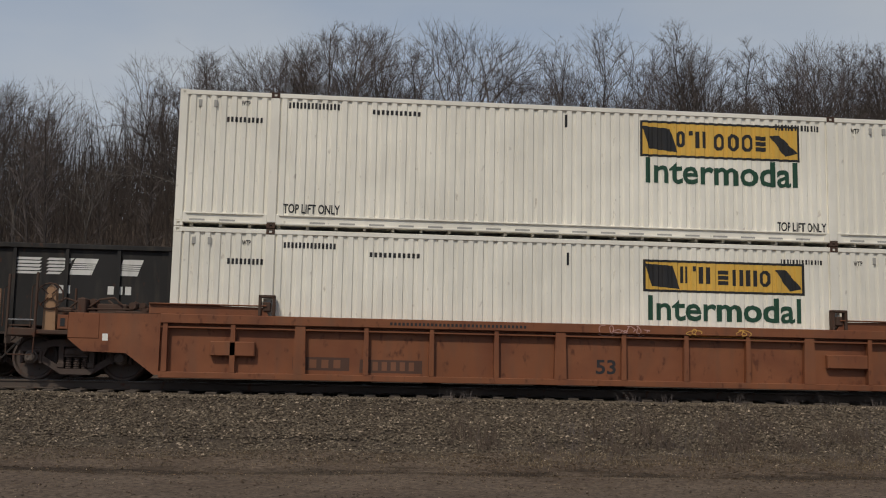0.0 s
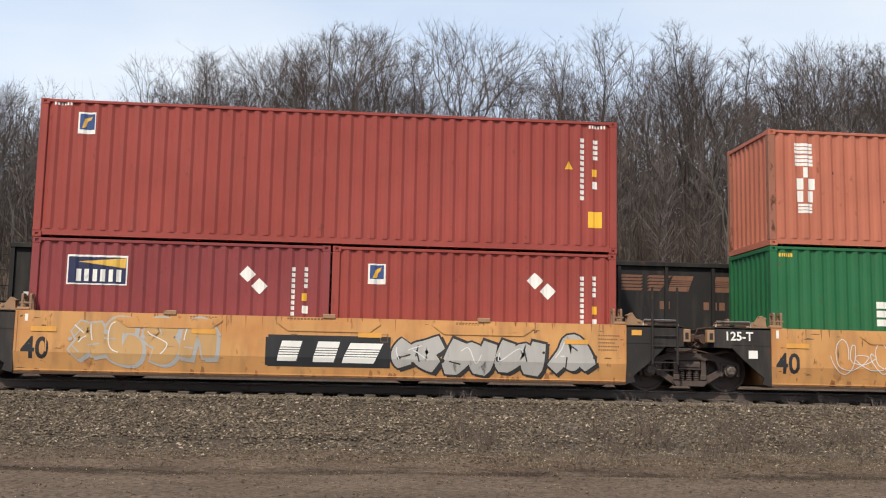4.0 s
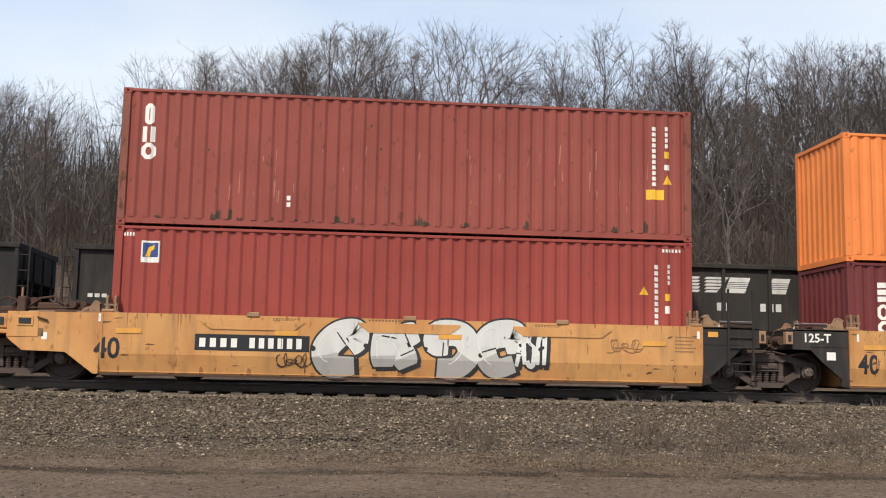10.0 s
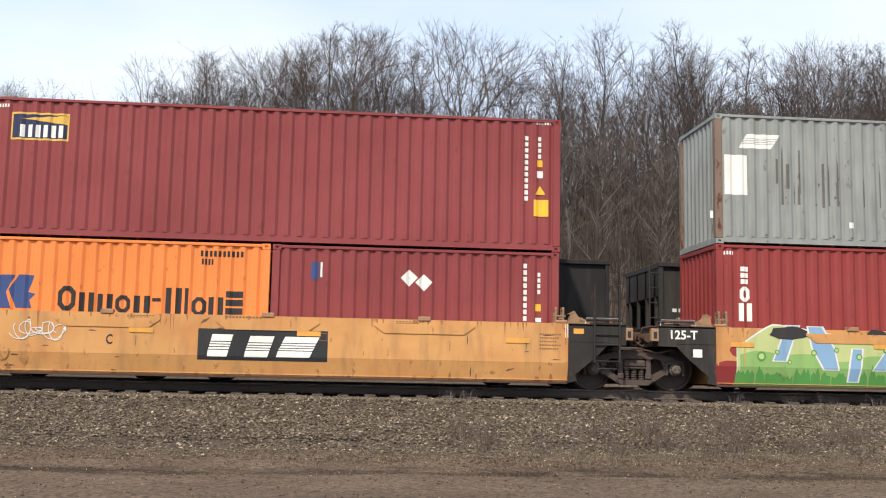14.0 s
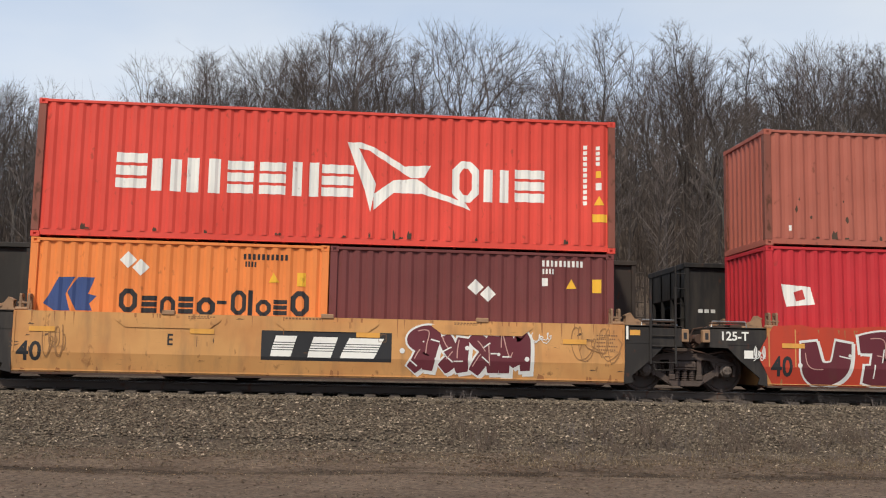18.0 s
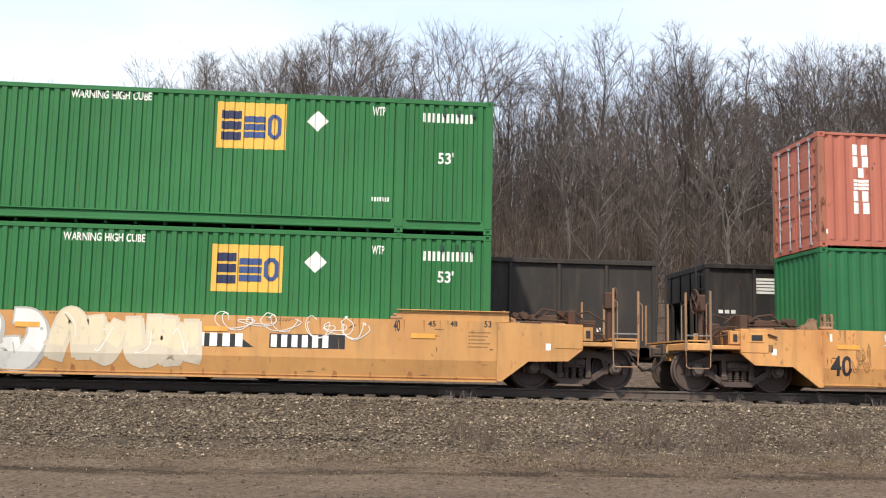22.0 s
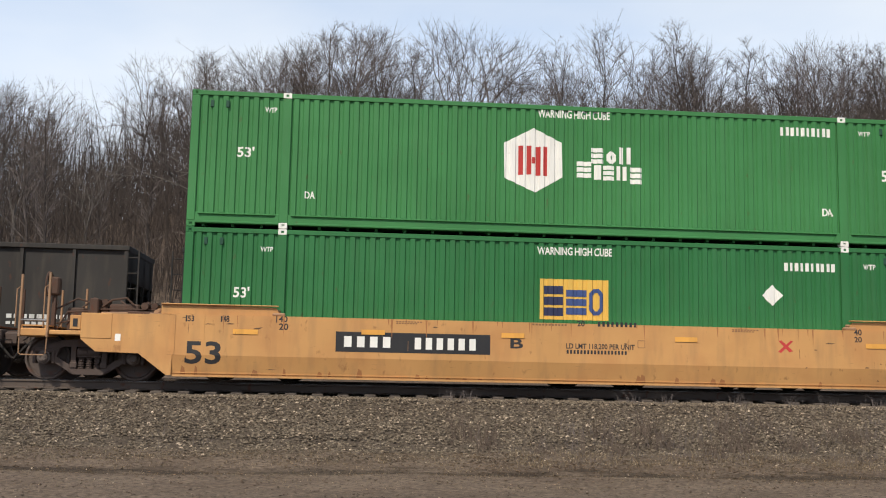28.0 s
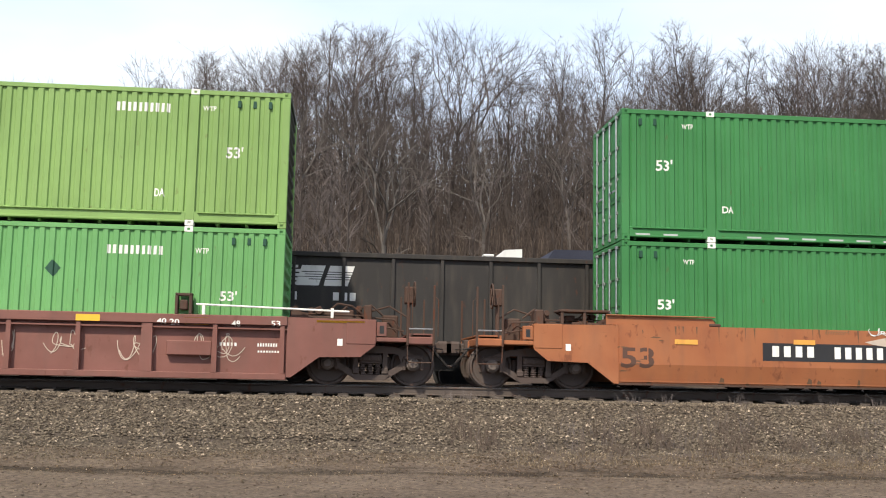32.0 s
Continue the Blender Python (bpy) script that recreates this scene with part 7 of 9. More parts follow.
container("freight_container", "lower red container with a small blue panel", -79.62, 0.358, 12.192, 2.896, FLORENSRED, "iso", 2.438, [
        (F().rect(0.54, 2.13, 0.91, 2.58).bars(0.05, 2.67, 0.36, 0.08, 6).bars(11.54, 2.67, 0.43, 0.07, 6).column(11.36, 1.11, 0.09, 1.32, 10).column(11.65, 1.97, 0.06, 0.47, 4).rect(11.59, 1.35, 11.7, 1.51), WHITEPAINT, 1, "lettering"),
        (F().rect(0.57, 2.24, 0.88, 2.54), BLUEPAINT, 2, "painted_mark"),
        (F().poly([(0.62, 2.25), (0.68, 2.44), (0.81, 2.5), (0.8, 2.41), (0.73, 2.36), (0.71, 2.25)]).poly([(11.02, 1.74), (11.13, 1.93), (11.24, 1.74)]).rect(11.59, 1.62, 11.71, 1.77), YELLOWPAINT, 3, "painted_mark"),
    ])
well_car("yellow steel end well car with white and grey spray-painted letters", -79.62, 6.22, YELLOW, "smooth", "outer", "inner", [
        (F().text("40", -6.32, 0.52, 0.58, fit=0.51).text("B", -1.77, 0.81, 0.27, fit=0.17).rect(-4.34, 0.71, -2.04, 1.04), BLACKPAINT, 1, "lettering"),
        (F().bars(-4.25, 0.78, 0.84, 0.18, 4).bars(-3.25, 0.77, 1.13, 0.21, 6).rect(-6.26, 1.24, -6.21, 1.4).rect(6.09, 1.17, 6.15, 1.33), WHITEPAINT, 2, "lettering"),
        *throwup(-1.89, 0.16, 2.48, 1.46, 4, "chrome", "black", 51),
        *throwup(2.22, 0.41, 2.87, 1.32, 3, "white", "black", 52),
        *scribble(-2.69, 0.34, -2.0, 0.71, "black", 3, 53),
        *scribble(4.12, 0.78, 4.92, 1.2, "brown", 3, 54),
    ], flaps=FLAPS40, strips=STRIPS40)
container("freight_container", "upper faded grey container with dark stains and a white patch", -99.26, 3.266, 12.192, 2.896, GREYBOX, "iso", 2.438, [
        drips(0.3, 12.0, 0.175, 0.28, 14, 204, DULLPATCH, 0.05),
        chips(0.8, 11.5, 0.8, 2.6, 26, 205, DULLPATCH, 0.035),
        drips(1.5, 6.0, 0.9, 2.3, 16, 206, DULLPATCH, 0.03),
        (F().rect(0.22, 1.09, 0.74, 1.98).slab(0.53, 2.14, 1.5, 2.46).column(11.21, 0.86, 0.08, 1.76, 11).rect(3.04, 0.43, 3.16, 0.56).rect(-0.11, 0.56, -0.04, 0.72), WHITEPAINT, 1, "lettering"),
        (F().rect(11.43, 0.88, 11.68, 1.23).poly([(11.45, 0.57), (11.57, 0.77), (11.68, 0.57)]), YELLOWPAINT, 2, "painted_mark"),
        (F().rect(1.38, 1.37, 1.43, 1.92).rect(1.62, 1.26, 1.69, 1.81).rect(1.9, 1.15, 1.94, 2.13).rect(2.44, 0.86, 2.49, 1.85).rect(2.76, 1.06, 2.81, 1.43).rect(4.5, 1.74, 4.55, 2.3).rect(5.5, 1.66, 5.54, 2.41).rect(6.31, 1.56, 6.36, 2.32), DULLPATCH, 3, "painted_mark"),
    ], post_mat=RUSTGREY, door_mat=SLATEDOOR)
container("freight_container", "lower red container with white lettering blocks", -99.26, 0.358, 12.192, 2.896, TEXRED2, "iso", 2.438, [
        (F().blk(0.54, 2.02, 0.72, 2.43, 0.08).blk(0.52, 1.65, 0.75, 1.98, 0.08).blk(0.5, 1.23, 0.79, 1.62, 0.08).column(11.39, 1.14, 0.07, 1.36, 11).rect(11.62, 2.14, 11.77, 2.33).column(11.66, 1.29, 0.07, 0.51, 4).bars(0.06, 2.67, 0.36, 0.08, 6).bars(11.66, 2.71, 0.31, 0.08, 5), WHITEPAINT, 1, "lettering"),
        (F().poly([(11.04, 1.62), (11.16, 1.82), (11.27, 1.63)]).rect(10.95, 1.23, 11.34, 1.46).rect(11.64, 1.85, 11.75, 2.02), YELLOWPAINT, 2, "painted_mark"),
    ])
well_car("yellow steel end well car covered with bright green and blue graffiti", -99.26, 6.22, YELLOW, "smooth", "inner", "outer", [
        (F().text("B", 1.64, 0.81, 0.29, fit=0.14).rect(2.08, 0.77, 4.01, 1.05), BLACKPAINT, 1, "lettering"),
        *mural(-6.17, 0.17, 1.57, 1.55, 61),
        (F().bars(2.16, 0.82, 0.65, 0.17, 4).bars(2.99, 0.81, 0.96, 0.2, 6).bars(1.24, 0.8, 0.18, 0.2, 1), WHITEPAINT, 3, "lettering"),
    ], flaps=FLAPS40, strips=STRIPS40)
container("freight_container", "upper dull red container with a small dark panel", -114.89, 2.961, 12.192, 2.896, BEACONRED, "iso", 2.438, [
        (F().rect(0.67, 2.0, 1.83, 2.58), GOLDPAINT, 1, "painted_mark"),
        (F().rect(0.7, 2.04, 1.8, 2.54), NAVYPAINT, 2, "painted_mark"),
        (F().bars(0.86, 2.06, 0.93, 0.26, 6).column(11.41, 1.1, 0.08, 1.45, 11).column(11.7, 2.03, 0.07, 0.51, 4).rect(11.68, 1.6, 11.81, 1.75).bars(0.29, 2.67, 0.35, 0.07, 6).bars(11.66, 2.77, 0.35, 0.07, 6), WHITEPAINT, 3, "lettering"),
        (F().poly([(0.88, 2.45), (1.79, 2.53), (1.8, 2.34)]), GOLDPAINT, 4, "painted_mark"),
        (F().poly([(11.64, 1.23), (11.75, 1.43), (11.86, 1.24)]).rect(11.61, 0.76, 11.93, 1.12).rect(11.68, 1.84, 11.8, 1.99), YELLOWPAINT, 5, "painted_mark"),
    ])
container("freight_container", "lower orange twenty-foot container with blue and black shapes", -117.94, 0.358, 6.058, 2.591, HAPAG, "iso", 2.438, [
        (F().poly([(0.38, 1.28), (0.66, 1.8), (0.95, 1.8), (0.79, 1.45), (0.9, 1.12), (0.59, 1.12)]).poly([(0.84, 1.5), (1.02, 1.81), (1.33, 1.8), (1.22, 1.46), (1.38, 1.42), (1.25, 1.3), (1.3, 1.13), (0.99, 1.13)]), BLUEPAINT, 1, "painted_mark"),
        (F().blk(1.81, 1.1, 2.17, 1.6, 0.08).blk(2.24, 1.08, 2.53, 1.48, 0.08).blk(2.6, 0.99, 2.9, 1.46, 0.08).blk(2.96, 1.08, 3.26, 1.44, 0.08).blk(3.33, 1.02, 3.65, 1.44, 0.08).rect(3.69, 1.33, 3.87, 1.4).blk(3.96, 1.08, 4.28, 1.62, 0.08).blk(4.35, 1.08, 4.42, 1.62, 0.08).blk(4.49, 1.06, 4.79, 1.44, 0.08).blk(4.83, 1.08, 5.13, 1.45, 0.08).blk(5.18, 1.08, 5.53, 1.6, 0.08).bars(4.63, 2.29, 0.91, 0.12, 10).bars(4.66, 2.12, 0.26, 0.12, 4), BLACKPAINT, 2, "painted_mark"),
    ])
container("freight_container", "lower red twenty-foot container with diamond placards", -111.84, 0.358, 6.058, 2.591, BEACONRED, "iso", 2.438, [
        (F().poly([(2.86, 2.14), (3.04, 1.97), (2.86, 1.78), (2.68, 1.96)]).poly([(3.17, 2.05), (3.35, 1.88), (3.18, 1.69), (2.99, 1.87)]).column(5.29, 1.12, 0.08, 1.26, 9).column(5.6, 1.7, 0.06, 0.49, 4).rect(5.55, 1.1, 5.68, 1.19).rect(1.0, 1.93, 1.04, 2.24), WHITEPAINT, 1, "lettering"),
        (F().rect(0.81, 1.88, 0.97, 2.24), BLUEPAINT, 2, "painted_mark"),
        (F().rect(5.55, 1.33, 5.67, 1.48), YELLOWPAINT, 3, "painted_mark"),
    ])
well_car("yellow steel well car with a black panel and white tag", -114.89, 6.22, YELLOW, "smooth", "inner", "inner", [
        (F().text("40", -6.02, 0.49, 0.55, fit=0.44).text("C", -3.19, 0.8, 0.27, fit=0.13).rect(-1.38, 0.52, 1.23, 1.15), BLACKPAINT, 1, "lettering"),
        (F().slab(-1.21, 0.59, -0.68, 1.04).slab(-0.47, 0.59, 0.15, 1.02).slab(0.17, 0.6, 1.06, 1.02).rect(6.16, 1.13, 6.22, 1.41), WHITEPAINT, 2, "lettering"),
        *scribble(-5.0, 0.79, -3.96, 1.31, "white", 4, 71),
        *scribble(-5.49, 0.41, -5.05, 0.78, "brown", 2, 72),
    ], flaps=FLAPS40, strips=STRIPS40)
container("freight_container", "upper faded brick-red container with dents low on its side", -130.53, 3.266, 12.192, 2.591, BRICKRED, "iso", 2.438, [
        drips(0.3, 12.0, 0.165, 0.40, 22, 209),
        chips(0.5, 11.6, 0.3, 1.2, 30, 210, None, 0.05),
        (F().column(11.43, 0.85, 0.09, 1.31, 11).column(11.73, 1.71, 0.06, 0.46, 4).rect(11.72, 1.2, 11.84, 1.36).rect(0.54, 0.33, 0.6, 0.45), WHITEPAINT, 1, "lettering"),
        (F().poly([(11.67, 0.88), (11.78, 1.08), (11.89, 0.89)]), YELLOWPAINT, 2, "painted_mark"),
    ], post_mat=RUSTRED)
container("freight_container", "lower bright red container with white lettering blocks", -130.53, 0.358, 12.192, 2.896, KRED, "iso", 2.438, [
        (F().poly([(0.33, 2.06), (1.01, 2.01), (1.09, 1.63), (0.46, 1.57)]).blk(4.06, 1.04, 5.21, 1.8, 0.13).bars(3.65, 1.71, 0.25, 0.17, 2).bars(5.29, 1.65, 0.27, 0.18, 2).blk(5.75, 0.99, 6.07, 1.48, 0.09).blk(6.29, 1.02, 6.87, 1.5, 0.09).blk(7.08, 1.04, 7.82, 1.49, 0.09).blk(8.06, 1.04, 8.69, 1.49, 0.09).column(11.46, 0.98, 0.08, 1.46, 11).column(11.73, 1.97, 0.07, 0.47, 4).rect(11.7, 1.37, 11.84, 1.54), WHITEPAINT, 1, "lettering"),
        (F().poly([(0.61, 1.88), (0.81, 1.95), (0.87, 1.74), (0.68, 1.69)]), REDPAINT, 2, "painted_mark"),
        (F().rect(11.71, 1.63, 11.84, 1.8), YELLOWPAINT, 3, "painted_mark"),
    ])
well_car("yellow well car covered with red and maroon graffiti letters", -130.53, 6.22, YELLOW, "smooth", "inner", "inner", [
        *backdrop(-6.39, 0.18, 6.33, 1.53, "redspray", 80),
        *throwup(-5.44, 0.2, 0.03, 1.43, 5, "maroon", "white", 81),
        *throwup(0.33, 0.23, 4.21, 1.41, 4, "maroon", "white", 82),
        *throwup(4.91, 0.28, 5.7, 1.23, 1, "silver", "black", 83),
        (F().text("40", -6.15, 0.43, 0.59, fit=0.48), BLACKPAINT, 5, "lettering"),
        *scribble(-6.56, 0.71, -6.23, 1.06, "white", 3, 84),
        *scribble(6.38, 0.73, 6.76, 1.15, "white", 3, 85),
    ], flaps=(), strips=STRIPS40)
container("freight_container", "upper bright red container with white painted shapes", -146.07, 2.961, 12.192, 2.896, HAMBURGRED, "iso", 2.438, [
        drips(0.3, 12.0, 0.165, 0.40, 16, 211),
        (F().blk(1.63, 1.04, 2.26, 1.84, 0.09).blk(2.35, 1.03, 2.96, 1.71, 0.09).blk(3.08, 1.02, 3.76, 1.75, 0.09).blk(3.91, 1.01, 4.45, 1.75, 0.09).blk(4.57, 1.01, 5.12, 1.75, 0.09).blk(5.26, 1.02, 5.81, 1.75, 0.09).blk(5.87, 1.01, 6.54, 1.75, 0.09).poly([(6.39, 2.22), (6.71, 2.22), (7.0, 2.11), (7.62, 1.74), (8.18, 1.78), (8.04, 1.51), (7.75, 1.49), (7.15, 1.87), (6.83, 2.07), (6.64, 2.09), (7.02, 1.34), (6.91, 0.73), (6.78, 1.21)]).poly([(6.97, 1.12), (7.38, 1.43), (7.89, 1.48), (8.24, 1.24), (8.93, 1.0), (9.05, 0.84), (8.49, 1.03), (7.99, 1.16), (7.39, 1.16), (6.98, 0.78)]).blk(8.64, 1.01, 9.22, 1.9, 0.09).blk(9.32, 1.03, 9.86, 1.74, 0.09).blk(9.99, 1.03, 10.64, 1.79, 0.09).column(11.49, 1.04, 0.08, 1.35, 11).column(11.77, 1.92, 0.08, 0.46, 4).rect(11.77, 1.38, 11.89, 1.54).rect(0.01, 0.42, 0.1, 0.52), WHITEPAINT, 1, "lettering"),
        (F().poly([(11.73, 1.05), (11.84, 1.25), (11.95, 1.05)]).rect(11.69, 0.68, 12.02, 0.85).rect(11.77, 1.65, 11.88, 1.8), YELLOWPAINT, 2, "painted_mark"),
    ], post_mat=RUSTRED, doors=-1)
container("freight_container", "lower orange twenty-foot container with diamond placards", -149.11, 0.358, 6.058, 2.591, HAPAG, "iso", 2.438, [
        (F().poly([(0.32, 1.24), (0.6, 1.78), (0.92, 1.79), (0.74, 1.44), (0.85, 1.1), (0.53, 1.1)]).poly([(0.78, 1.48), (0.97, 1.79), (1.31, 1.79), (1.19, 1.45), (1.37, 1.41), (1.22, 1.26), (1.28, 1.11), (0.96, 1.11)]), BLUEPAINT, 1, "painted_mark"),
        (F().blk(1.81, 1.1, 2.18, 1.58, 0.08).blk(2.27, 1.08, 2.57, 1.46, 0.08).blk(2.64, 1.02, 2.94, 1.44, 0.08).blk(3.01, 1.08, 3.31, 1.46, 0.08).blk(3.38, 1.04, 3.75, 1.44, 0.08).rect(3.79, 1.31, 3.98, 1.38).blk(4.07, 1.1, 4.38, 1.6, 0.08).blk(4.42, 1.09, 4.51, 1.61, 0.08).blk(4.58, 1.08, 4.89, 1.42, 0.08).blk(4.94, 1.1, 5.22, 1.44, 0.08).blk(5.29, 1.1, 5.67, 1.62, 0.08).bars(4.29, 2.25, 0.95, 0.12, 10).bars(4.33, 2.1, 0.25, 0.11, 4), BLACKPAINT, 2, "painted_mark"),
        (F().poly([(1.95, 2.35), (2.13, 2.18), (1.96, 2.0), (1.78, 2.17)]).poly([(2.21, 2.2), (2.39, 2.03), (2.22, 1.85), (2.04, 2.02)]), WHITEPAINT, 3, "lettering"),
        (F().poly([(4.82, 1.78), (4.92, 1.99), (5.04, 1.79)]).rect(5.41, 1.72, 5.59, 2.0), YELLOWPAINT, 4, "painted_mark"),
    ], doors=-1)
container("freight_container", "lower dark maroon twenty-foot container with placards", -143.03, 0.358, 6.058, 2.591, DARKMAROON, "iso", 2.438, [
        (F().poly([(3.07, 1.98), (3.25, 1.81), (3.08, 1.64), (2.9, 1.8)]).poly([(3.34, 1.84), (3.51, 1.67), (3.34, 1.5), (3.17, 1.66)]).bars(4.5, 2.29, 0.92, 0.13, 10).bars(4.51, 2.13, 0.27, 0.11, 4).rect(4.5, 1.87, 4.62, 2.04), WHITEPAINT, 1, "lettering"),
        (F().poly([(5.02, 1.82), (5.13, 2.03), (5.24, 1.83)]).rect(5.59, 1.75, 5.78, 2.04), YELLOWPAINT, 2, "painted_mark"),
    ])
well_car("yellow steel well car with a black panel and maroon graffiti", -146.07, 6.22, YELLOW, "smooth", "inner", "inner", [
        (F().text("40", -6.13, 0.45, 0.53, fit=0.49).text("E", -3.19, 0.8, 0.32, fit=0.11).rect(-1.32, 0.54, 1.33, 1.14), BLACKPAINT, 1, "lettering"),
        (F().slab(-1.15, 0.62, -0.6, 1.04).slab(-0.4, 0.61, 0.23, 1.03).slab(0.26, 0.61, 1.17, 1.02).rect(6.25, 1.13, 6.3, 1.41), WHITEPAINT, 2, "lettering"),
        *throwup(1.62, 0.18, 4.2, 1.31, 4, "maroon", "white", 91),
        *scribble(-5.63, 0.4, -5.19, 1.25, "brown", 3, 92),
        *scribble(5.08, 0.45, 6.12, 1.52, "brown", 3, 93),
        *scribble(4.24, 0.94, 4.66, 1.29, "white", 2, 94),
    ], flaps=FLAPS40, strips=STRIPS40)
container("freight_container", "upper faded salmon-red container with white lettering blocks", -161.70, 3.266, 12.192, 2.591, TRITON2, "iso", 2.438, [
        chips(0.5, 11.6, 0.3, 2.5, 26, 213, None, 0.035),
        (F().blk(0.81, 2.08, 1.15, 2.32, 0.09).blk(0.81, 1.81, 1.17, 2.05, 0.09).blk(0.94, 1.58, 1.06, 1.79, 0.09).blk(0.82, 1.29, 1.17, 1.54, 0.09).blk(0.81, 1.04, 1.15, 1.27, 0.09).blk(0.81, 0.76, 1.17, 1.01, 0.09).column(11.55, 0.89, 0.09, 1.34, 11).column(11.82, 1.76, 0.08, 0.48, 4).rect(11.82, 1.11, 11.93, 1.3).rect(0.12, 0.3, 0.21, 0.4), WHITEPAINT, 1, "lettering"),
        (F().rect(11.82, 1.41, 11.93, 1.56), YELLOWPAINT, 2, "painted_mark"),
        (F().rect(5.82, 0.84, 5.94, 0.96).rect(6.13, 0.81, 6.2, 1.02).rect(6.39, 0.86, 6.46, 1.06).rect(6.66, 0.92, 6.73, 1.04).rect(5.51, 1.02, 5.62, 1.1), RUSTPATCH, 3, "painted_mark"),
    ], post_mat=TRITONPOST, doors=-1)
container("freight_container", "lower dark green container with large white lettering blocks", -161.70, 0.358, 12.192, 2.896, UASCGREEN, "iso", 2.438, [
        (F().blk(2.46, 1.12, 3.23, 1.75, 0.17).blk(4.6, 1.11, 5.5, 1.75, 0.17).blk(6.91, 1.12, 7.71, 1.76, 0.17).blk(9.07, 1.16, 9.89, 1.76, 0.17).rect(10.38, 1.06, 10.81, 2.17).column(11.53, 1.09, 0.09, 1.31, 11).column(11.82, 1.92, 0.07, 0.49, 4).rect(11.8, 1.39, 11.91, 1.56), WHITEPAINT, 1, "lettering"),
        (F().bars(10.44, 1.88, 0.32, 0.14, 4).bars(10.44, 1.62, 0.32, 0.13, 4).bars(10.45, 1.35, 0.31, 0.13, 4).bars(10.45, 1.09, 0.31, 0.12, 4), REDPAINT, 2, "painted_mark"),
        (F().rect(11.8, 1.63, 11.92, 1.8), YELLOWPAINT, 3, "painted_mark"),
    ])
well_car("yellow steel end well car with faint circular tags", -161.70, 6.22, YELLOW, "smooth", "outer", "inner", [
        (F().text("40", -6.06, 0.46, 0.59, fit=0.48).text("A", -1.67, 0.81, 0.26, fit=0.15).rect(-3.85, 0.78, -1.98, 1.05).bars(-0.49, 0.95, 1.13, 0.07, 16).bars(3.99, 0.49, 0.45, 0.2, 5).bars(-0.42, 1.27, 0.85, 0.08, 10), BLACKPAINT, 1, "lettering"),
        (F().bars(-3.79, 0.83, 0.66, 0.16, 4).bars(-2.99, 0.82, 0.97, 0.18, 6).rect(-6.06, 1.18, -6.01, 1.34).rect(6.29, 1.12, 6.35, 1.29), WHITEPAINT, 2, "lettering"),
        *scribble(-5.57, 0.4, -5.13, 1.3, "brown", 3, 101),
        *scribble(5.38, 0.51, 6.17, 1.34, "brown", 3, 102),
        *scribble(-4.9, 1.06, -4.52, 1.4, "white", 2, 103),
    ], flaps=FLAPS40, strips=STRIPS40)
container("freight_container", "upper green fifty-three-foot container with a yellow panel", -183.15, 3.266, 16.154, 2.896, EMPGREEN, "dom", 2.591, [
        (F().rect(10.31, 1.67, 11.75, 2.66), GOLDPAINT, 1, "painted_mark"),
        (F().text("53'", 0.88, 1.49, 0.33, fit=0.37).text("WTP", 2.33, 2.5, 0.27, fit=0.26).text("WARNING HIGH CUBE", 7.3, 2.62, 0.23, fit=1.65).poly([(12.41, 2.55), (12.64, 2.33), (12.41, 2.1), (12.18, 2.31)]).text("WTP", 13.56, 2.5, 0.27, fit=0.28).bars(14.64, 2.4, 1.11, 0.2, 11).text("53'", 14.98, 1.51, 0.33, fit=0.34).bars(2.19, 0.66, 0.39, 0.1, 7).bars(13.59, 0.65, 0.39, 0.09, 7), WHITEPAINT, 2, "lettering"),
        (F().blk(10.41, 1.82, 10.82, 2.5, 0.07), NAVYPAINT, 3, "painted_mark"),
        (F().blk(10.88, 1.89, 11.32, 2.39, 0.06).blk(11.37, 1.9, 11.65, 2.42, 0.06), BLUEPAINT, 4, "painted_mark"),
    ])
container("freight_container", "lower green fifty-three-foot container with a yellow panel", -183.15, 0.358, 16.154, 2.896, EMPGREEN, "dom", 2.591, [
        (F().rect(10.34, 1.57, 11.79, 2.55), GOLDPAINT, 1, "painted_mark"),
        (F().text("53'", 0.9, 1.9, 0.32, fit=0.36).text("WTP", 2.34, 2.45, 0.23, fit=0.26).text("WARNING HIGH CUBE", 7.33, 2.54, 0.23, fit=1.65).poly([(12.47, 2.46), (12.7, 2.23), (12.46, 2.0), (12.23, 2.22)]).text("WTP", 13.63, 2.44, 0.25, fit=0.26).bars(14.71, 2.33, 1.09, 0.2, 11).text("53'", 15.02, 1.88, 0.33, fit=0.34), WHITEPAINT, 2, "lettering"),
        (F().blk(10.45, 1.71, 10.84, 2.4, 0.07), NAVYPAINT, 3, "painted_mark"),
        (F().blk(10.9, 1.77, 11.36, 2.29, 0.06).blk(11.41, 1.81, 11.71, 2.29, 0.06), BLUEPAINT, 4, "painted_mark"),
    ])
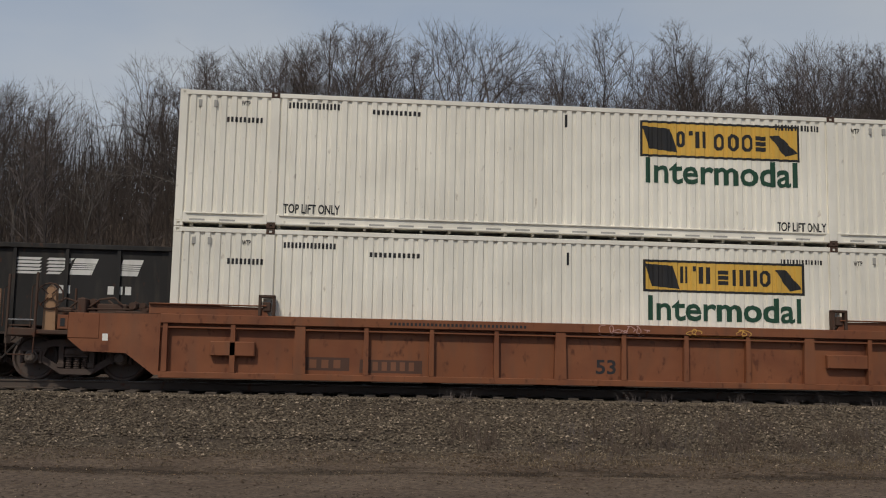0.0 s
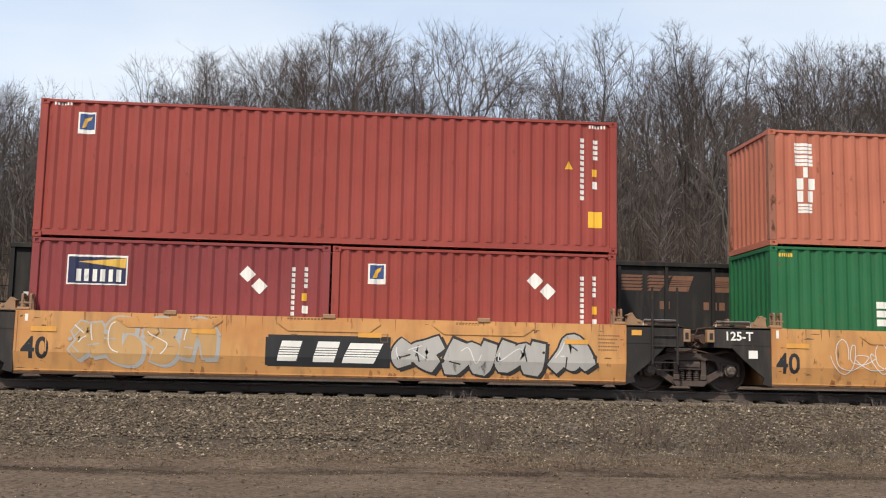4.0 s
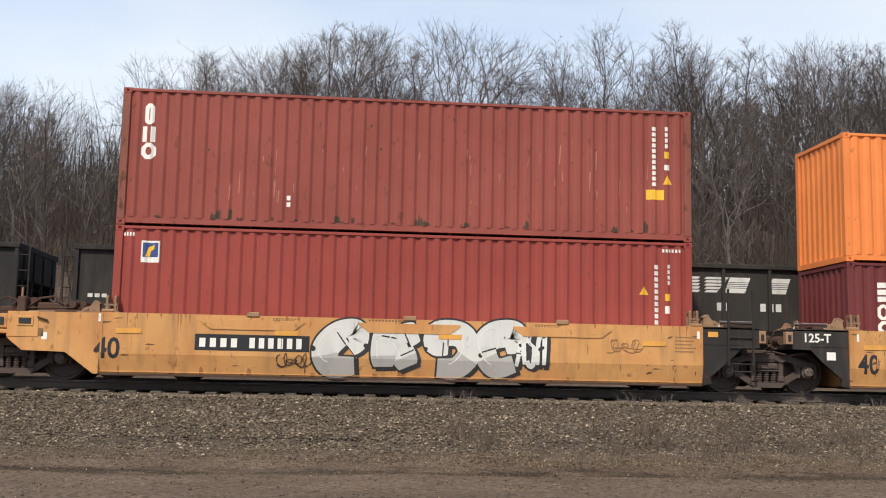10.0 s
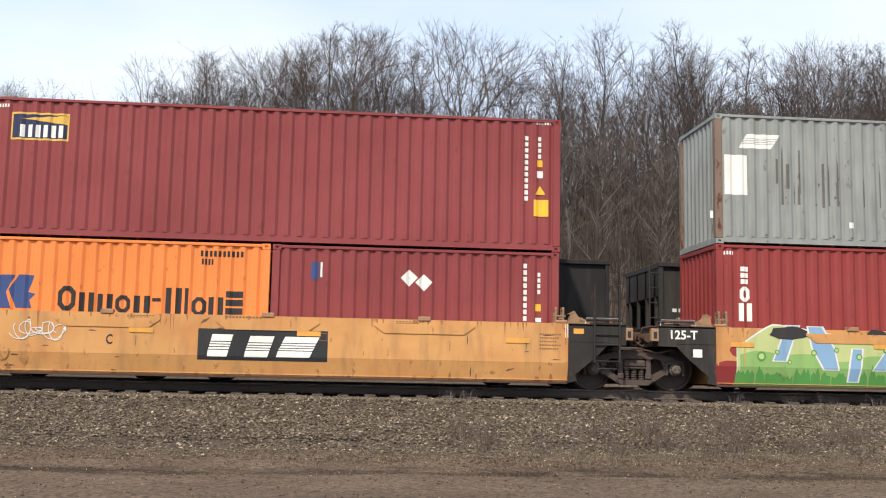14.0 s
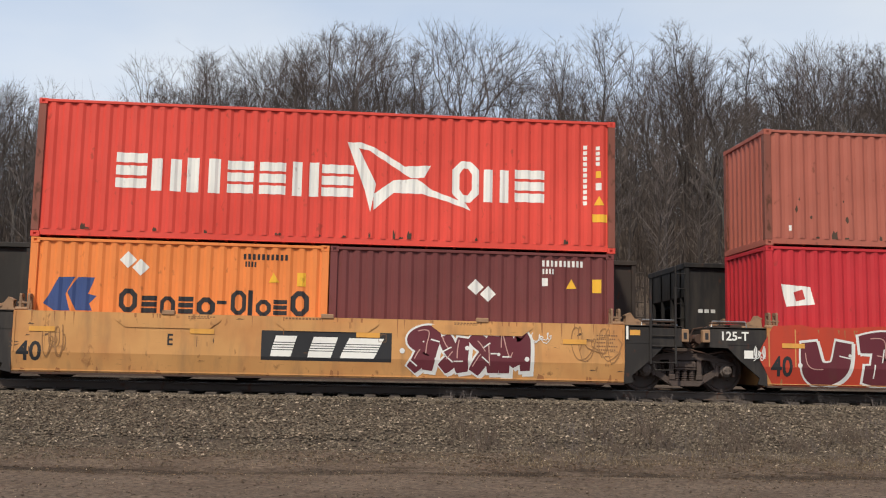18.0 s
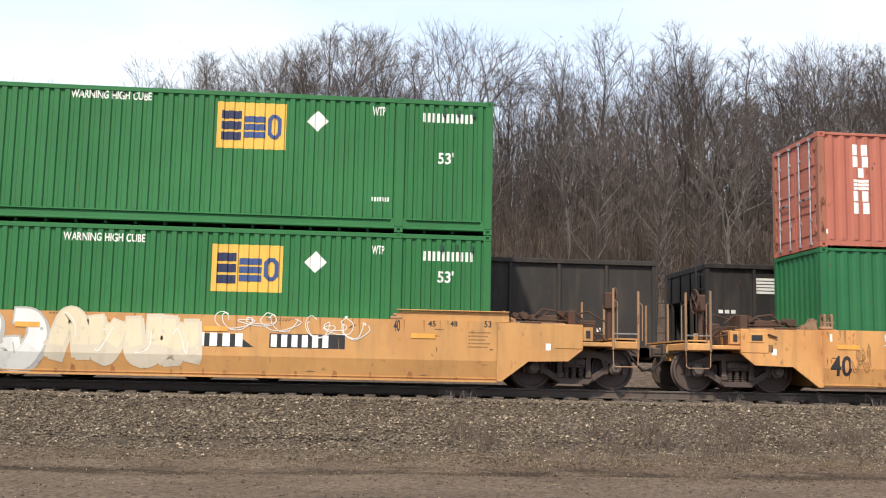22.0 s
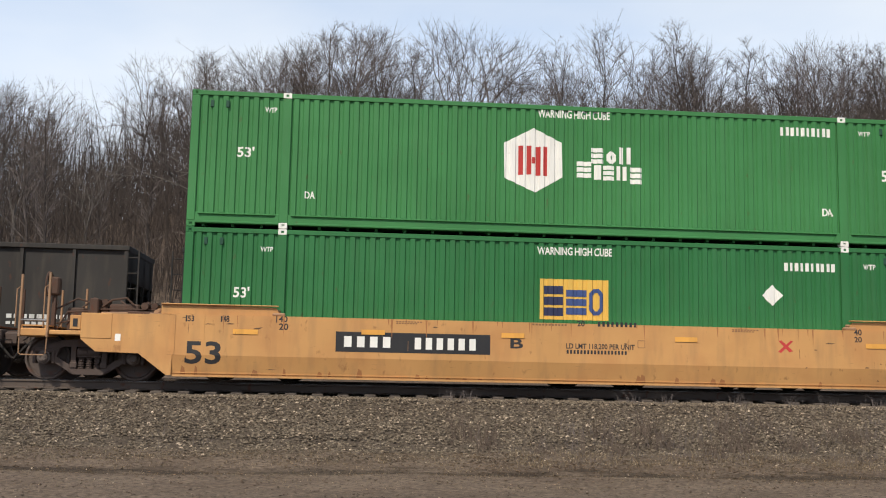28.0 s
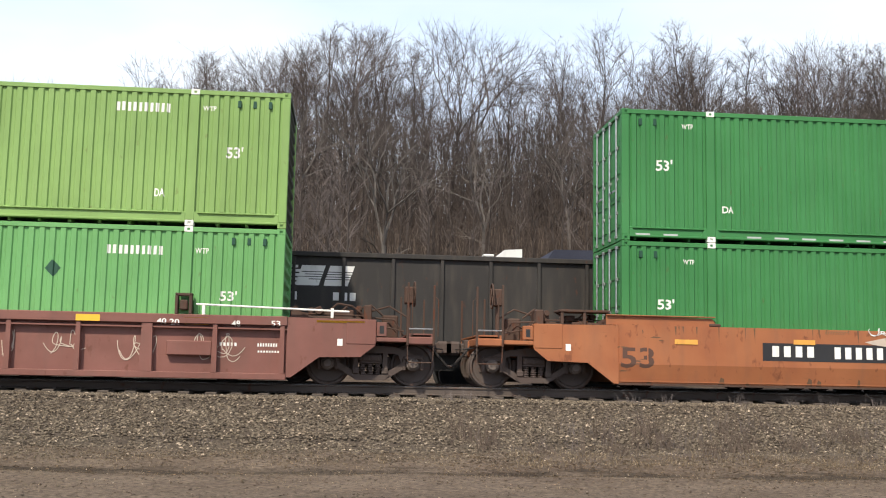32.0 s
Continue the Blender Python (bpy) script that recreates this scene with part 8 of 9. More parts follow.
well_car("tan steel well car with pale bubble-letter graffiti", -183.15, 8.2, TAN53, "smooth", "inner", "outer", [
        (F().text("53", -7.83, 0.43, 0.56, fit=0.71).poly([(2.01, 1.06), (2.85, 1.05), (3.21, 0.79), (2.07, 0.79)]).rect(3.52, 0.79, 5.05, 1.08).text("53", -8.02, 1.31, 0.18, fit=0.14).text("40", -6.08, 1.19, 0.32, fit=0.12).text("40", 6.04, 1.19, 0.33, fit=0.13).text("45", 6.75, 1.3, 0.16, fit=0.16).text("48", 7.21, 1.31, 0.16, fit=0.15).text("53", 7.92, 1.31, 0.18, fit=0.15), BLACKPAINT, 1, "lettering"),
        *throwup(-4.26, 0.23, -0.96, 1.54, 4, "white", "silver", 111),
        *throwup(-0.84, 0.33, 2.12, 1.56, 4, "cream", "cream2", 112),
        (F().bars(2.07, 0.8, 1.02, 0.27, 4).bars(3.55, 0.81, 1.25, 0.25, 6), WHITEPAINT, 4, "lettering"),
        *scribble(2.39, 1.09, 4.07, 1.53, "white", 3, 113),
        *scribble(4.22, 0.89, 5.49, 1.52, "white", 3, 114),
        *scribble(-7.82, 0.91, -6.08, 1.42, "brown", 4, 115),
    ], lips=True, strips=STRIPS53)
container("freight_container", "upper green fifty-three-foot container with a tan panel", -202.58, 3.266, 16.154, 2.896, EMPGREEN, "dom", 2.591, [
        (F().rect(10.34, 1.68, 11.82, 2.67), GOLDPAINT, 1, "painted_mark"),
        (F().text("53'", 0.98, 1.94, 0.32, fit=0.35).text("WTP", 2.38, 2.5, 0.26, fit=0.28).text("WARNING HIGH CUBE", 7.38, 2.61, 0.25, fit=1.55).poly([(12.44, 2.55), (12.67, 2.33), (12.44, 2.09), (12.22, 2.31)]).text("WTP", 13.63, 2.51, 0.27, fit=0.26).bars(14.75, 2.39, 1.13, 0.21, 11).text("53'", 15.06, 1.96, 0.33, fit=0.35).text("TOP LIFT ONLY", 14.81, 0.66, 0.16, fit=0.84).text("TOP LIFT ONLY", 0.73, 0.65, 0.16, fit=0.79).text("DA", 2.36, 0.68, 0.21, fit=0.22).text("DA", 13.69, 0.66, 0.23, fit=0.24), WHITEPAINT, 2, "lettering"),
        (F().blk(10.41, 1.81, 10.85, 2.51, 0.07), NAVYPAINT, 3, "painted_mark"),
        (F().blk(10.91, 1.88, 11.34, 2.43, 0.06).blk(11.39, 1.9, 11.72, 2.45, 0.06), BLUEPAINT, 4, "painted_mark"),
    ])
container("freight_container", "lower white fifty-three-foot plate-sided container", -202.58, 0.358, 16.154, 2.896, PLATEWHITE, "plate", 2.591, [
        (F().rect(3.1, 1.72, 4.42, 2.63), GOLDPAINT, 1, "painted_mark"),
        (F().text("WTP", 1.42, 2.35, 0.25, fit=0.37).text("53/102", 7.91, 2.42, 0.22, fit=0.43).bars(11.23, 2.42, 1.36, 0.18, 10).text("WTP", 14.53, 2.34, 0.22, fit=0.4).bars(1.46, 2.26, 0.33, 0.07, 6).rect(13.88, 2.41, 13.96, 2.64), BLACKPAINT, 2, "painted_mark"),
        (F().blk(3.16, 1.83, 3.51, 2.5, 0.07), NAVYPAINT, 3, "painted_mark"),
        (F().blk(3.58, 1.87, 3.97, 2.42, 0.06).blk(4.02, 1.9, 4.34, 2.44, 0.06), BLUEPAINT, 4, "painted_mark"),
        (F().poly([(8.08, 2.04), (8.24, 1.89), (8.09, 1.73), (7.93, 1.88)]).ring(14.25, 2.28, 16.0, 2.68, 0.02).rect(14.72, 2.28, 14.74, 2.68).rect(15.35, 2.28, 15.37, 2.68).ring(0.2, 2.28, 1.9, 2.68, 0.02).ring(12.9, 2.42, 13.03, 2.66, 0.015), GREYPAINT, 5, "painted_mark"),
        chips(13.9, 14.3, 0.3, 0.6, 9, 301, None, 0.03),
        chips(1.9, 2.2, 1.2, 2.6, 8, 302, None, 0.025),
    ])
well_car("tan steel well car with green block-letter graffiti", -202.58, 8.2, TAN53, "smooth", "inner", "inner", [
        (F().text("53", -7.71, 0.46, 0.59, fit=0.69).text("40", -6.06, 1.18, 0.34, fit=0.15).text("40", 6.08, 1.14, 0.36, fit=0.16).text("53", -7.94, 1.33, 0.15, fit=0.15).text("48", -7.21, 1.33, 0.15, fit=0.15).text("45", 6.83, 1.27, 0.15, fit=0.17).text("48", 7.28, 1.27, 0.15, fit=0.14).text("53", 8.02, 1.27, 0.16, fit=0.16).text("20", 0.08, 1.39, 0.18, fit=0.17).bars(0.52, 1.4, 0.88, 0.09, 10), BLACKPAINT, 1, "lettering"),
        (F().slab(0.57, 0.68, 1.34, 1.26).slab(1.29, 0.68, 1.88, 1.25).slab(1.86, 0.64, 2.5, 1.25), REDPAINT, 2, "painted_mark"),
        *backdrop(-5.92, 0.22, -1.05, 1.53, "cream", 120),
        *throwup(-5.46, 0.22, -1.46, 1.53, 4, "olive", "darkolive", 121),
        *scribble(-1.23, 0.49, -0.77, 1.48, "black", 4, 122),
        *scribble(-6.68, 1.13, -6.2, 1.52, "white", 3, 123),
    ], lips=True, strips=STRIPS53)
container("freight_container", "upper green fifty-three-foot container with a white hexagon mark", -222.00, 3.266, 16.154, 2.896, HUBGREEN, "dom", 2.591, [
        (F().text("53'", 0.97, 1.5, 0.29, fit=0.36).text("WTP", 1.52, 2.47, 0.15, fit=0.25).text("WARNING HIGH CUBE", 7.35, 2.62, 0.25, fit=1.58).poly([(7.26, 2.37), (7.87, 2.07), (7.89, 1.31), (7.3, 0.96), (6.63, 1.26), (6.61, 2.02)]).blk(8.52, 1.63, 8.79, 2.0, 0.09).blk(8.86, 1.65, 9.07, 1.92, 0.09).blk(9.14, 1.65, 9.39, 2.02, 0.09).blk(8.21, 1.31, 8.52, 1.69, 0.09).blk(8.59, 1.29, 8.74, 1.61, 0.09).blk(8.79, 1.27, 9.03, 1.62, 0.09).blk(9.08, 1.29, 9.3, 1.6, 0.09).blk(9.38, 1.21, 9.64, 1.6, 0.09).bars(12.78, 2.44, 1.19, 0.19, 10).text("WTP", 14.56, 2.5, 0.14, fit=0.28).text("53'", 15.09, 1.5, 0.34, fit=0.35).text("DA", 2.41, 0.66, 0.21, fit=0.21).text("DA", 13.7, 0.67, 0.23, fit=0.24), WHITEPAINT, 1, "lettering"),
        (F().rect(6.93, 1.33, 7.03, 1.97).rect(7.11, 1.35, 7.21, 1.98).rect(7.31, 1.33, 7.41, 1.96).rect(7.47, 1.33, 7.56, 1.97).rect(7.22, 1.59, 7.3, 1.73), REDPAINT, 2, "painted_mark"),
    ], cast_mat=WHITEPAINT)
container("freight_container", "lower green fifty-three-foot container with a yellow panel", -222.00, 0.358, 16.154, 2.896, EMPGREEN, "dom", 2.591, [
        (F().rect(7.42, 1.16, 8.9, 2.02), GOLDPAINT, 1, "painted_mark"),
        (F().text("53'", 1.02, 1.46, 0.29, fit=0.33).text("WTP", 1.54, 2.42, 0.14, fit=0.26).text("WARNING HIGH CUBE", 7.36, 2.54, 0.23, fit=1.62).poly([(12.52, 2.03), (12.76, 1.8), (12.52, 1.57), (12.29, 1.79)]).bars(12.81, 2.34, 1.18, 0.18, 10).text("WTP", 14.59, 2.42, 0.16, fit=0.28).text("53'", 15.12, 1.44, 0.32, fit=0.34), WHITEPAINT, 2, "lettering"),
        (F().blk(7.51, 1.21, 7.92, 1.9, 0.07), NAVYPAINT, 3, "painted_mark"),
        (F().blk(7.99, 1.25, 8.43, 1.82, 0.06).blk(8.48, 1.27, 8.79, 1.83, 0.06), BLUEPAINT, 4, "painted_mark"),
    ], cast_mat=WHITEPAINT)
well_car("tan steel end well car with a black panel", -222.00, 8.2, TAN53, "smooth", "outer", "inner", [
        (F().text("53", -7.94, 0.45, 0.62, fit=0.72).rect(-4.92, 0.74, -1.73, 1.15).text("B", -1.31, 0.89, 0.29, fit=0.27).text("40", -6.09, 1.32, 0.16, fit=0.18).text("20", -6.08, 1.16, 0.18, fit=0.19).rect(-6.14, 1.3, -6.12, 1.44).text("40", 6.15, 1.33, 0.18, fit=0.17).text("20", 6.15, 1.18, 0.16, fit=0.17).rect(-7.95, 1.28, -7.92, 1.41).rect(-7.25, 1.29, -7.22, 1.41).text("53", -7.91, 1.29, 0.16, fit=0.13).text("48", -7.21, 1.29, 0.18, fit=0.13).text("45", 6.87, 1.28, 0.16, fit=0.14).text("53", 8.04, 1.28, 0.16, fit=0.15).text("20", 0.1, 1.38, 0.16, fit=0.16).bars(0.54, 1.38, 0.87, 0.1, 9).text("LD LMT 118,200 PER UNIT", -0.13, 0.91, 0.15, fit=1.46).bars(-0.12, 0.8, 1.31, 0.08, 18), BLACKPAINT, 1, "lettering"),
        (F().bars(-4.75, 0.84, 1.06, 0.22, 4).bars(-3.3, 0.82, 1.36, 0.24, 6), WHITEPAINT, 2, "lettering"),
        (F().poly([(4.46, 1.17), (4.53, 1.18), (4.78, 0.96), (4.7, 0.93)]).poly([(4.73, 1.18), (4.79, 1.17), (4.51, 0.91), (4.45, 0.94)]), REDPAINT, 3, "painted_mark"),
    ], lips=True, strips=STRIPS53)
container("freight_container", "upper green fifty-three-foot container with a white hexagon", -245.25, 3.266, 16.154, 2.896, HUBGREEN, "dom", 2.591, [
        (F().text("53'", 0.77, 1.55, 0.32, fit=0.36).text("WTP", 1.34, 2.49, 0.15, fit=0.26).text("WARNING HIGH CUBE", 7.3, 2.62, 0.25, fit=1.64).poly([(7.23, 2.36), (7.87, 2.06), (7.87, 1.28), (7.24, 0.94), (6.59, 1.23), (6.59, 2.01)]).blk(8.48, 1.6, 8.76, 2.0, 0.09).blk(8.81, 1.62, 9.04, 1.92, 0.09).blk(9.09, 1.62, 9.34, 2.0, 0.09).blk(8.17, 1.27, 8.48, 1.69, 0.09).blk(8.55, 1.28, 8.68, 1.6, 0.09).blk(8.73, 1.27, 8.98, 1.6, 0.09).blk(9.03, 1.27, 9.26, 1.6, 0.09).blk(9.32, 1.19, 9.61, 1.58, 0.09).text("DA", 2.25, 0.66, 0.21, fit=0.25), WHITEPAINT, 1, "lettering"),
        (F().bars(12.53, 2.45, 1.19, 0.19, 10).text("WTP", 14.36, 2.5, 0.16, fit=0.28).text("53'", 14.9, 1.57, 0.3, fit=0.37).text("DA", 13.45, 0.66, 0.21, fit=0.24), WHITEPAINT, 2, "lettering"),
        (F().rect(6.91, 1.32, 7.01, 1.96).rect(7.08, 1.33, 7.19, 1.97).rect(7.28, 1.33, 7.38, 1.98).rect(7.46, 1.34, 7.56, 1.98).rect(7.2, 1.58, 7.27, 1.71), REDPAINT, 3, "painted_mark"),
    ], cast_mat=WHITEPAINT, dashes=PALEPATCH)
container("freight_container", "lower green fifty-three-foot container with a white hexagon", -245.25, 0.358, 16.154, 2.896, HUBGREEN, "dom", 2.591, [
        (F().text("53'", 0.79, 1.44, 0.29, fit=0.36).text("WTP", 1.35, 2.42, 0.14, fit=0.26).text("WARNING HIGH CUBE", 7.34, 2.52, 0.26, fit=1.61).poly([(7.25, 2.25), (7.89, 1.94), (7.89, 1.21), (6.63, 1.18), (6.62, 1.91)]).blk(8.51, 1.54, 8.77, 1.9, 0.09).blk(8.82, 1.55, 9.04, 1.81, 0.09).blk(9.09, 1.54, 9.34, 1.9, 0.09).blk(8.18, 1.22, 8.5, 1.6, 0.09).blk(8.57, 1.23, 8.72, 1.52, 0.09).blk(8.77, 1.23, 9.01, 1.52, 0.09).blk(9.06, 1.21, 9.29, 1.5, 0.09).blk(9.34, 1.23, 9.63, 1.5, 0.09), WHITEPAINT, 1, "lettering"),
        (F().bars(12.55, 2.34, 1.17, 0.17, 10).text("WTP", 14.39, 2.38, 0.16, fit=0.29).text("53'", 14.91, 1.42, 0.29, fit=0.37), WHITEPAINT, 2, "lettering"),
        (F().rect(6.93, 1.21, 7.03, 1.87).rect(7.1, 1.21, 7.2, 1.88).rect(7.29, 1.22, 7.39, 1.88).rect(7.46, 1.23, 7.56, 1.88).rect(7.21, 1.49, 7.28, 1.62), REDPAINT, 3, "painted_mark"),
    ], cast_mat=WHITEPAINT)
well_car("faded orange-brown well car with pink and silver graffiti", -245.25, 8.2, ORANGEBROWN, "smooth", "outer", "outer", [
        (F().text("53", -8.16, 0.55, 0.58, fit=0.72), BROWNPAINT, 1, "painted_mark"),
        (F().rect(-5.08, 0.74, -1.83, 1.12).rect(2.54, 0.73, 4.41, 1.15), BLACKPAINT, 2, "lettering"),
        (F().bars(-4.87, 0.83, 1.03, 0.23, 4).bars(-3.49, 0.81, 1.42, 0.25, 6), WHITEPAINT, 3, "lettering"),
        (F().slab(1.85, 0.72, 2.52, 1.09).slab(2.64, 0.7, 3.29, 1.08).slab(3.31, 0.7, 4.12, 1.08), SPRAY["tan"], 4, "painted_mark"),
        *faded_piece(-2.05, 0.32, 1.74, 1.52, 131),
        *line_piece(4.29, 0.28, 7.96, 1.46, 5, 133),
        *scribble(1.67, 1.27, 2.46, 1.56, "white", 3, 137),
        *scribble(3.54, 0.24, 4.62, 0.63, "white", 3, 134),
        *scribble(-2.7, 1.27, -2.05, 1.53, "white", 2, 135),
        *scribble(8.82, 0.67, 9.76, 1.05, "white", 3, 136),
    ], lips=True, strips=STRIPS53)
container("freight_container", "upper lime-green fifty-three-foot container", -268.55, 3.266, 16.154, 2.896, LIME, "dom", 2.591, [
        (F().bars(12.57, 2.38, 1.14, 0.19, 10).text("WTP", 14.34, 2.45, 0.14, fit=0.28).text("53'", 14.86, 1.46, 0.32, fit=0.35).text("DA", 13.43, 0.6, 0.23, fit=0.21), WHITEPAINT, 1, "lettering"),
    ], cast_mat=WHITEPAINT, end_mat=DARKEND)
container("freight_container", "lower light green fifty-three-foot container", -268.55, 0.358, 16.154, 2.896, HUBLIGHT, "dom", 2.591, [
        (F().bars(12.55, 2.29, 1.16, 0.18, 10).text("WTP", 14.32, 2.34, 0.16, fit=0.28).text("53'", 14.86, 1.38, 0.27, fit=0.35), WHITEPAINT, 1, "lettering"),
        (F().poly([(11.48, 2.13), (11.66, 1.96), (11.51, 1.78), (11.33, 1.95)]), DARKGREENPAINT, 2, "painted_mark"),
    ], cast_mat=WHITEPAINT)
well_car("faded maroon ribbed well car with chalk scrawls", -268.55, 8.2, MAROONCAR, "ribbed", "outer", "outer", [
        (F().text("40", 5.59, 1.23, 0.15, fit=0.19).text("20", 5.84, 1.22, 0.15, fit=0.2).text("48", 7.08, 1.21, 0.16, fit=0.17).text("53", 7.87, 1.23, 0.15, fit=0.19).rect(8.21, 0.51, 8.39, 0.69).bars(7.6, 0.81, 0.42, 0.07, 8).bars(7.61, 0.69, 0.51, 0.04, 9).bars(6.84, 0.81, 0.37, 0.07, 5), WHITEPAINT, 1, "lettering"),
        *scribble(3.38, 0.48, 4.2, 1.12, "chalk", 2, 141),
        *scribble(4.86, 0.4, 5.64, 1.13, "chalk", 2, 142),
        *scribble(6.25, 0.43, 7.27, 1.11, "chalk", 3, 143),
        (F().rect(4.0, 1.25, 4.47, 1.38).rect(6.12, 1.23, 6.6, 1.37).rect(8.79, 1.21, 9.77, 1.37), YELLOWPAINT, 5, "painted_mark"),
        *scribble(2.56, 0.41, 2.83, 1.13, "chalk", 2, 144),
    ], pole=True)


# ---------------------------------------------------------------- the coal train behind
COALBLACK = paint("coal_car_black", (0.019, 0.018, 0.018), 0.1, 0.5, 0.6)
COALBROWN = paint("coal_car_brown", (0.046, 0.035, 0.029), 0.25, 0.5, 0.65)
COALGREY = paint("coal_car_grey_black", (0.034, 0.031, 0.029), 0.12, 0.5, 0.65)
STRIPE = paint("coal_car_white_marks", (0.72, 0.72, 0.70), 0.05, 0.35)
RUSTMARK = paint("coal_car_rusty_marks", (0.22, 0.11, 0.07), 0.3, 0.4)
HOPPER_LEN, HOPPER_PITCH = 12.4, 13.70


def coal_car(x_left, mat, seed, mark=STRIPE, bold=False):
    """A steel coal hopper with side posts; its space has x = 0 at its left end."""
    ob = thing("coal_hopper", x_left, 4.3, 0)
    tagged(ob, {"coal_car_black": "grimy black steel coal hopper car with white marks", "coal_car_brown": "brown-black steel coal hopper car with faded marks", "coal_car_grey_black": "dusty grey-black steel coal hopper car with white marks"}[mat.name], "hopper car", "coal train cars")
    L, W = HOPPER_LEN, 1.53
    zb, zt = 1.05, 3.17
    for s in (-1, 1):
        ya, yb = sorted((s * W, s * (W - 0.03)))
        sb = Build().along_y([(0.0, 1.35), (0.12, zb), (L - 0.12, zb), (L, 1.35), (L, zt), (0, zt)], ya, yb)
        part("side_sheet", sb, mat, ob)
        yo, yi = (s * (W + 0.09), s * (W - 0.02))
        part("top_chord", Build().box(-0.02, L + 0.02, *sorted((yo, s * (W - 0.07))), zt - 0.02, zt + 0.10, 0.012), mat, ob)
        part("side_sill", Build().box(-0.3, L + 0.3, *sorted((s * (W + 0.05), s * (W - 0.12))), zb - 0.16, zb + 0.02, 0.012), mat, ob)
        for i in range(11):
            x = 0.06 + i * (L - 0.12) / 10
            part("side_post", Build().along_y([(x - 0.05, zb), (x + 0.05, zb), (x + 0.04, zt - 0.02), (x - 0.04, zt - 0.02)], *sorted((s * (W + 0.07), yi))), mat, ob)
    for x, s in ((0.0, 1), (L, -1)):
        e = Build().along_y([(x, zt), (x + s * 0.05, zt), (x + s * 2.3, 1.2), (x + s * 2.2, 1.12), (x, 2.4)], -W + 0.03, W - 0.03)
        e.box(*sorted((x - s * 0.02, x + s * 0.06)), -W, W, zt - 0.05, zt + 0.10, 0.012)
        for y in (-1.2, -0.4, 0.4, 1.2):
            e.box(*sorted((x, x + s * 0.07)), y - 0.05, y + 0.05, 1.0, zt - 0.05)
        part("end_sheet", e, mat, ob)
        p = Build().box(*sorted((x - s * 0.5, x + s * 0.9)), -W + 0.02, W - 0.02, 0.92, 1.02, 0.01)
        p.box(*sorted((x - s * 0.62, x + s * 1.5)), -0.25, 0.25, 0.72, 1.0, 0.02)
        ladder(p, x - s * 0.25, x + s * 0.02, 0.5, zt, -W - 0.03, [0.7 + 0.38 * i for i in range(7)])
        part("end_platform", p, mat, ob)
        part("coupler", Build().box(*sorted((x - s * 0.55, x - s * 0.66)), -0.14, 0.14, 0.74, 1.02, 0.03), TRUCKMAT, ob)
    for x in (3.6, 6.2, 8.8):
        h = Build().along_y([(x - 1.2, zb - 0.05), (x + 1.2, zb - 0.05), (x + 0.35, 0.40), (x - 0.35, 0.40)], -1.2, 1.2)
        part("hopper_bay", h, mat, ob)
    load = Build()
    rr = random.Random(seed)
    nx = 24
    vs = [(0.1 + i * (L - 0.2) / nx, -W + 0.05 + j * (2 * W - 0.1) / 4, 2.2 + (0.5 if 0 < j < 4 and 0 < i < nx else 0) * rr.uniform(0.6, 1.2)) for i in range(nx + 1) for j in range(5)]
    load.add(vs, [(i * 5 + j, i * 5 + j + 1, (i + 1) * 5 + j + 1, (i + 1) * 5 + j) for i in range(nx) for j in range(4)])
    part("coal_load", load, grainy("coal", (0.012, 0.012, 0.013), (0.03, 0.03, 0.03), 4, 20, 0.6), ob)
    fl = Flat()
    z1 = 2.93
    if bold:
        for k in range(5):
            za = z1 - 0.105 * k
            fl.rect(1.20, za - 0.066, 2.62 + 0.09 * k, za)
        fl.slab(2.55, z1 - 0.50, 3.30, z1).slab(3.24, z1 - 0.50, 4.02, z1)
    else:
        for k in range(5):
            za = z1 - 0.085 * k
            fl.rect(1.30, za - 0.06, 1.86, za, 0.06)
            fl.rect(2.02, za - 0.06, 2.62 - 0.07 * k, za, 0.06)
        fl.slab(2.55, z1 - 0.40, 3.25, z1).slab(3.70, z1 - 0.40, 4.32, z1)
    fl.bars(2.35, z1 - 0.86, 0.30, 0.20, 2, 0.25).bars(3.50, z1 - 0.86, 0.62, 0.20, 3, 0.3)
    part("painted_mark", fl.laid(-W, (), None, -0.004), mark, ob)
    sm = Flat().bars(9.6, 1.45, 1.6, 0.10, 9, 0.3).bars(9.6, 1.30, 1.2, 0.07, 8, 0.3).bars(0.35, 2.0, 0.5, 0.09, 3, 0.3)
    part("stencil", sm.laid(-W, (), None, -0.004), mark, ob)
    tk = []
    for x in (1.75, L - 1.75):
        t = truck(ob, x)
        tk.append(t)
    MOVERS.append((ob, x_left, "back"))
    return ob


KINDS = [COALGREY, COALBLACK, COALBLACK, COALBLACK, COALBLACK, COALBLACK, COALBLACK, COALGREY, COALBLACK, COALGREY, COALBROWN, COALBLACK, COALGREY, COALBLACK, COALGREY, COALBLACK, COALBROWN, COALGREY, COALBLACK, COALBLACK]
for k in range(-1, 19):
    mt = KINDS[k + 1]
    coal_car(-9.374 + HOPPER_PITCH * k + 0.0, mt, 40 + k, STRIPE if k != 3 else RUSTMARK, k in (15, 16))


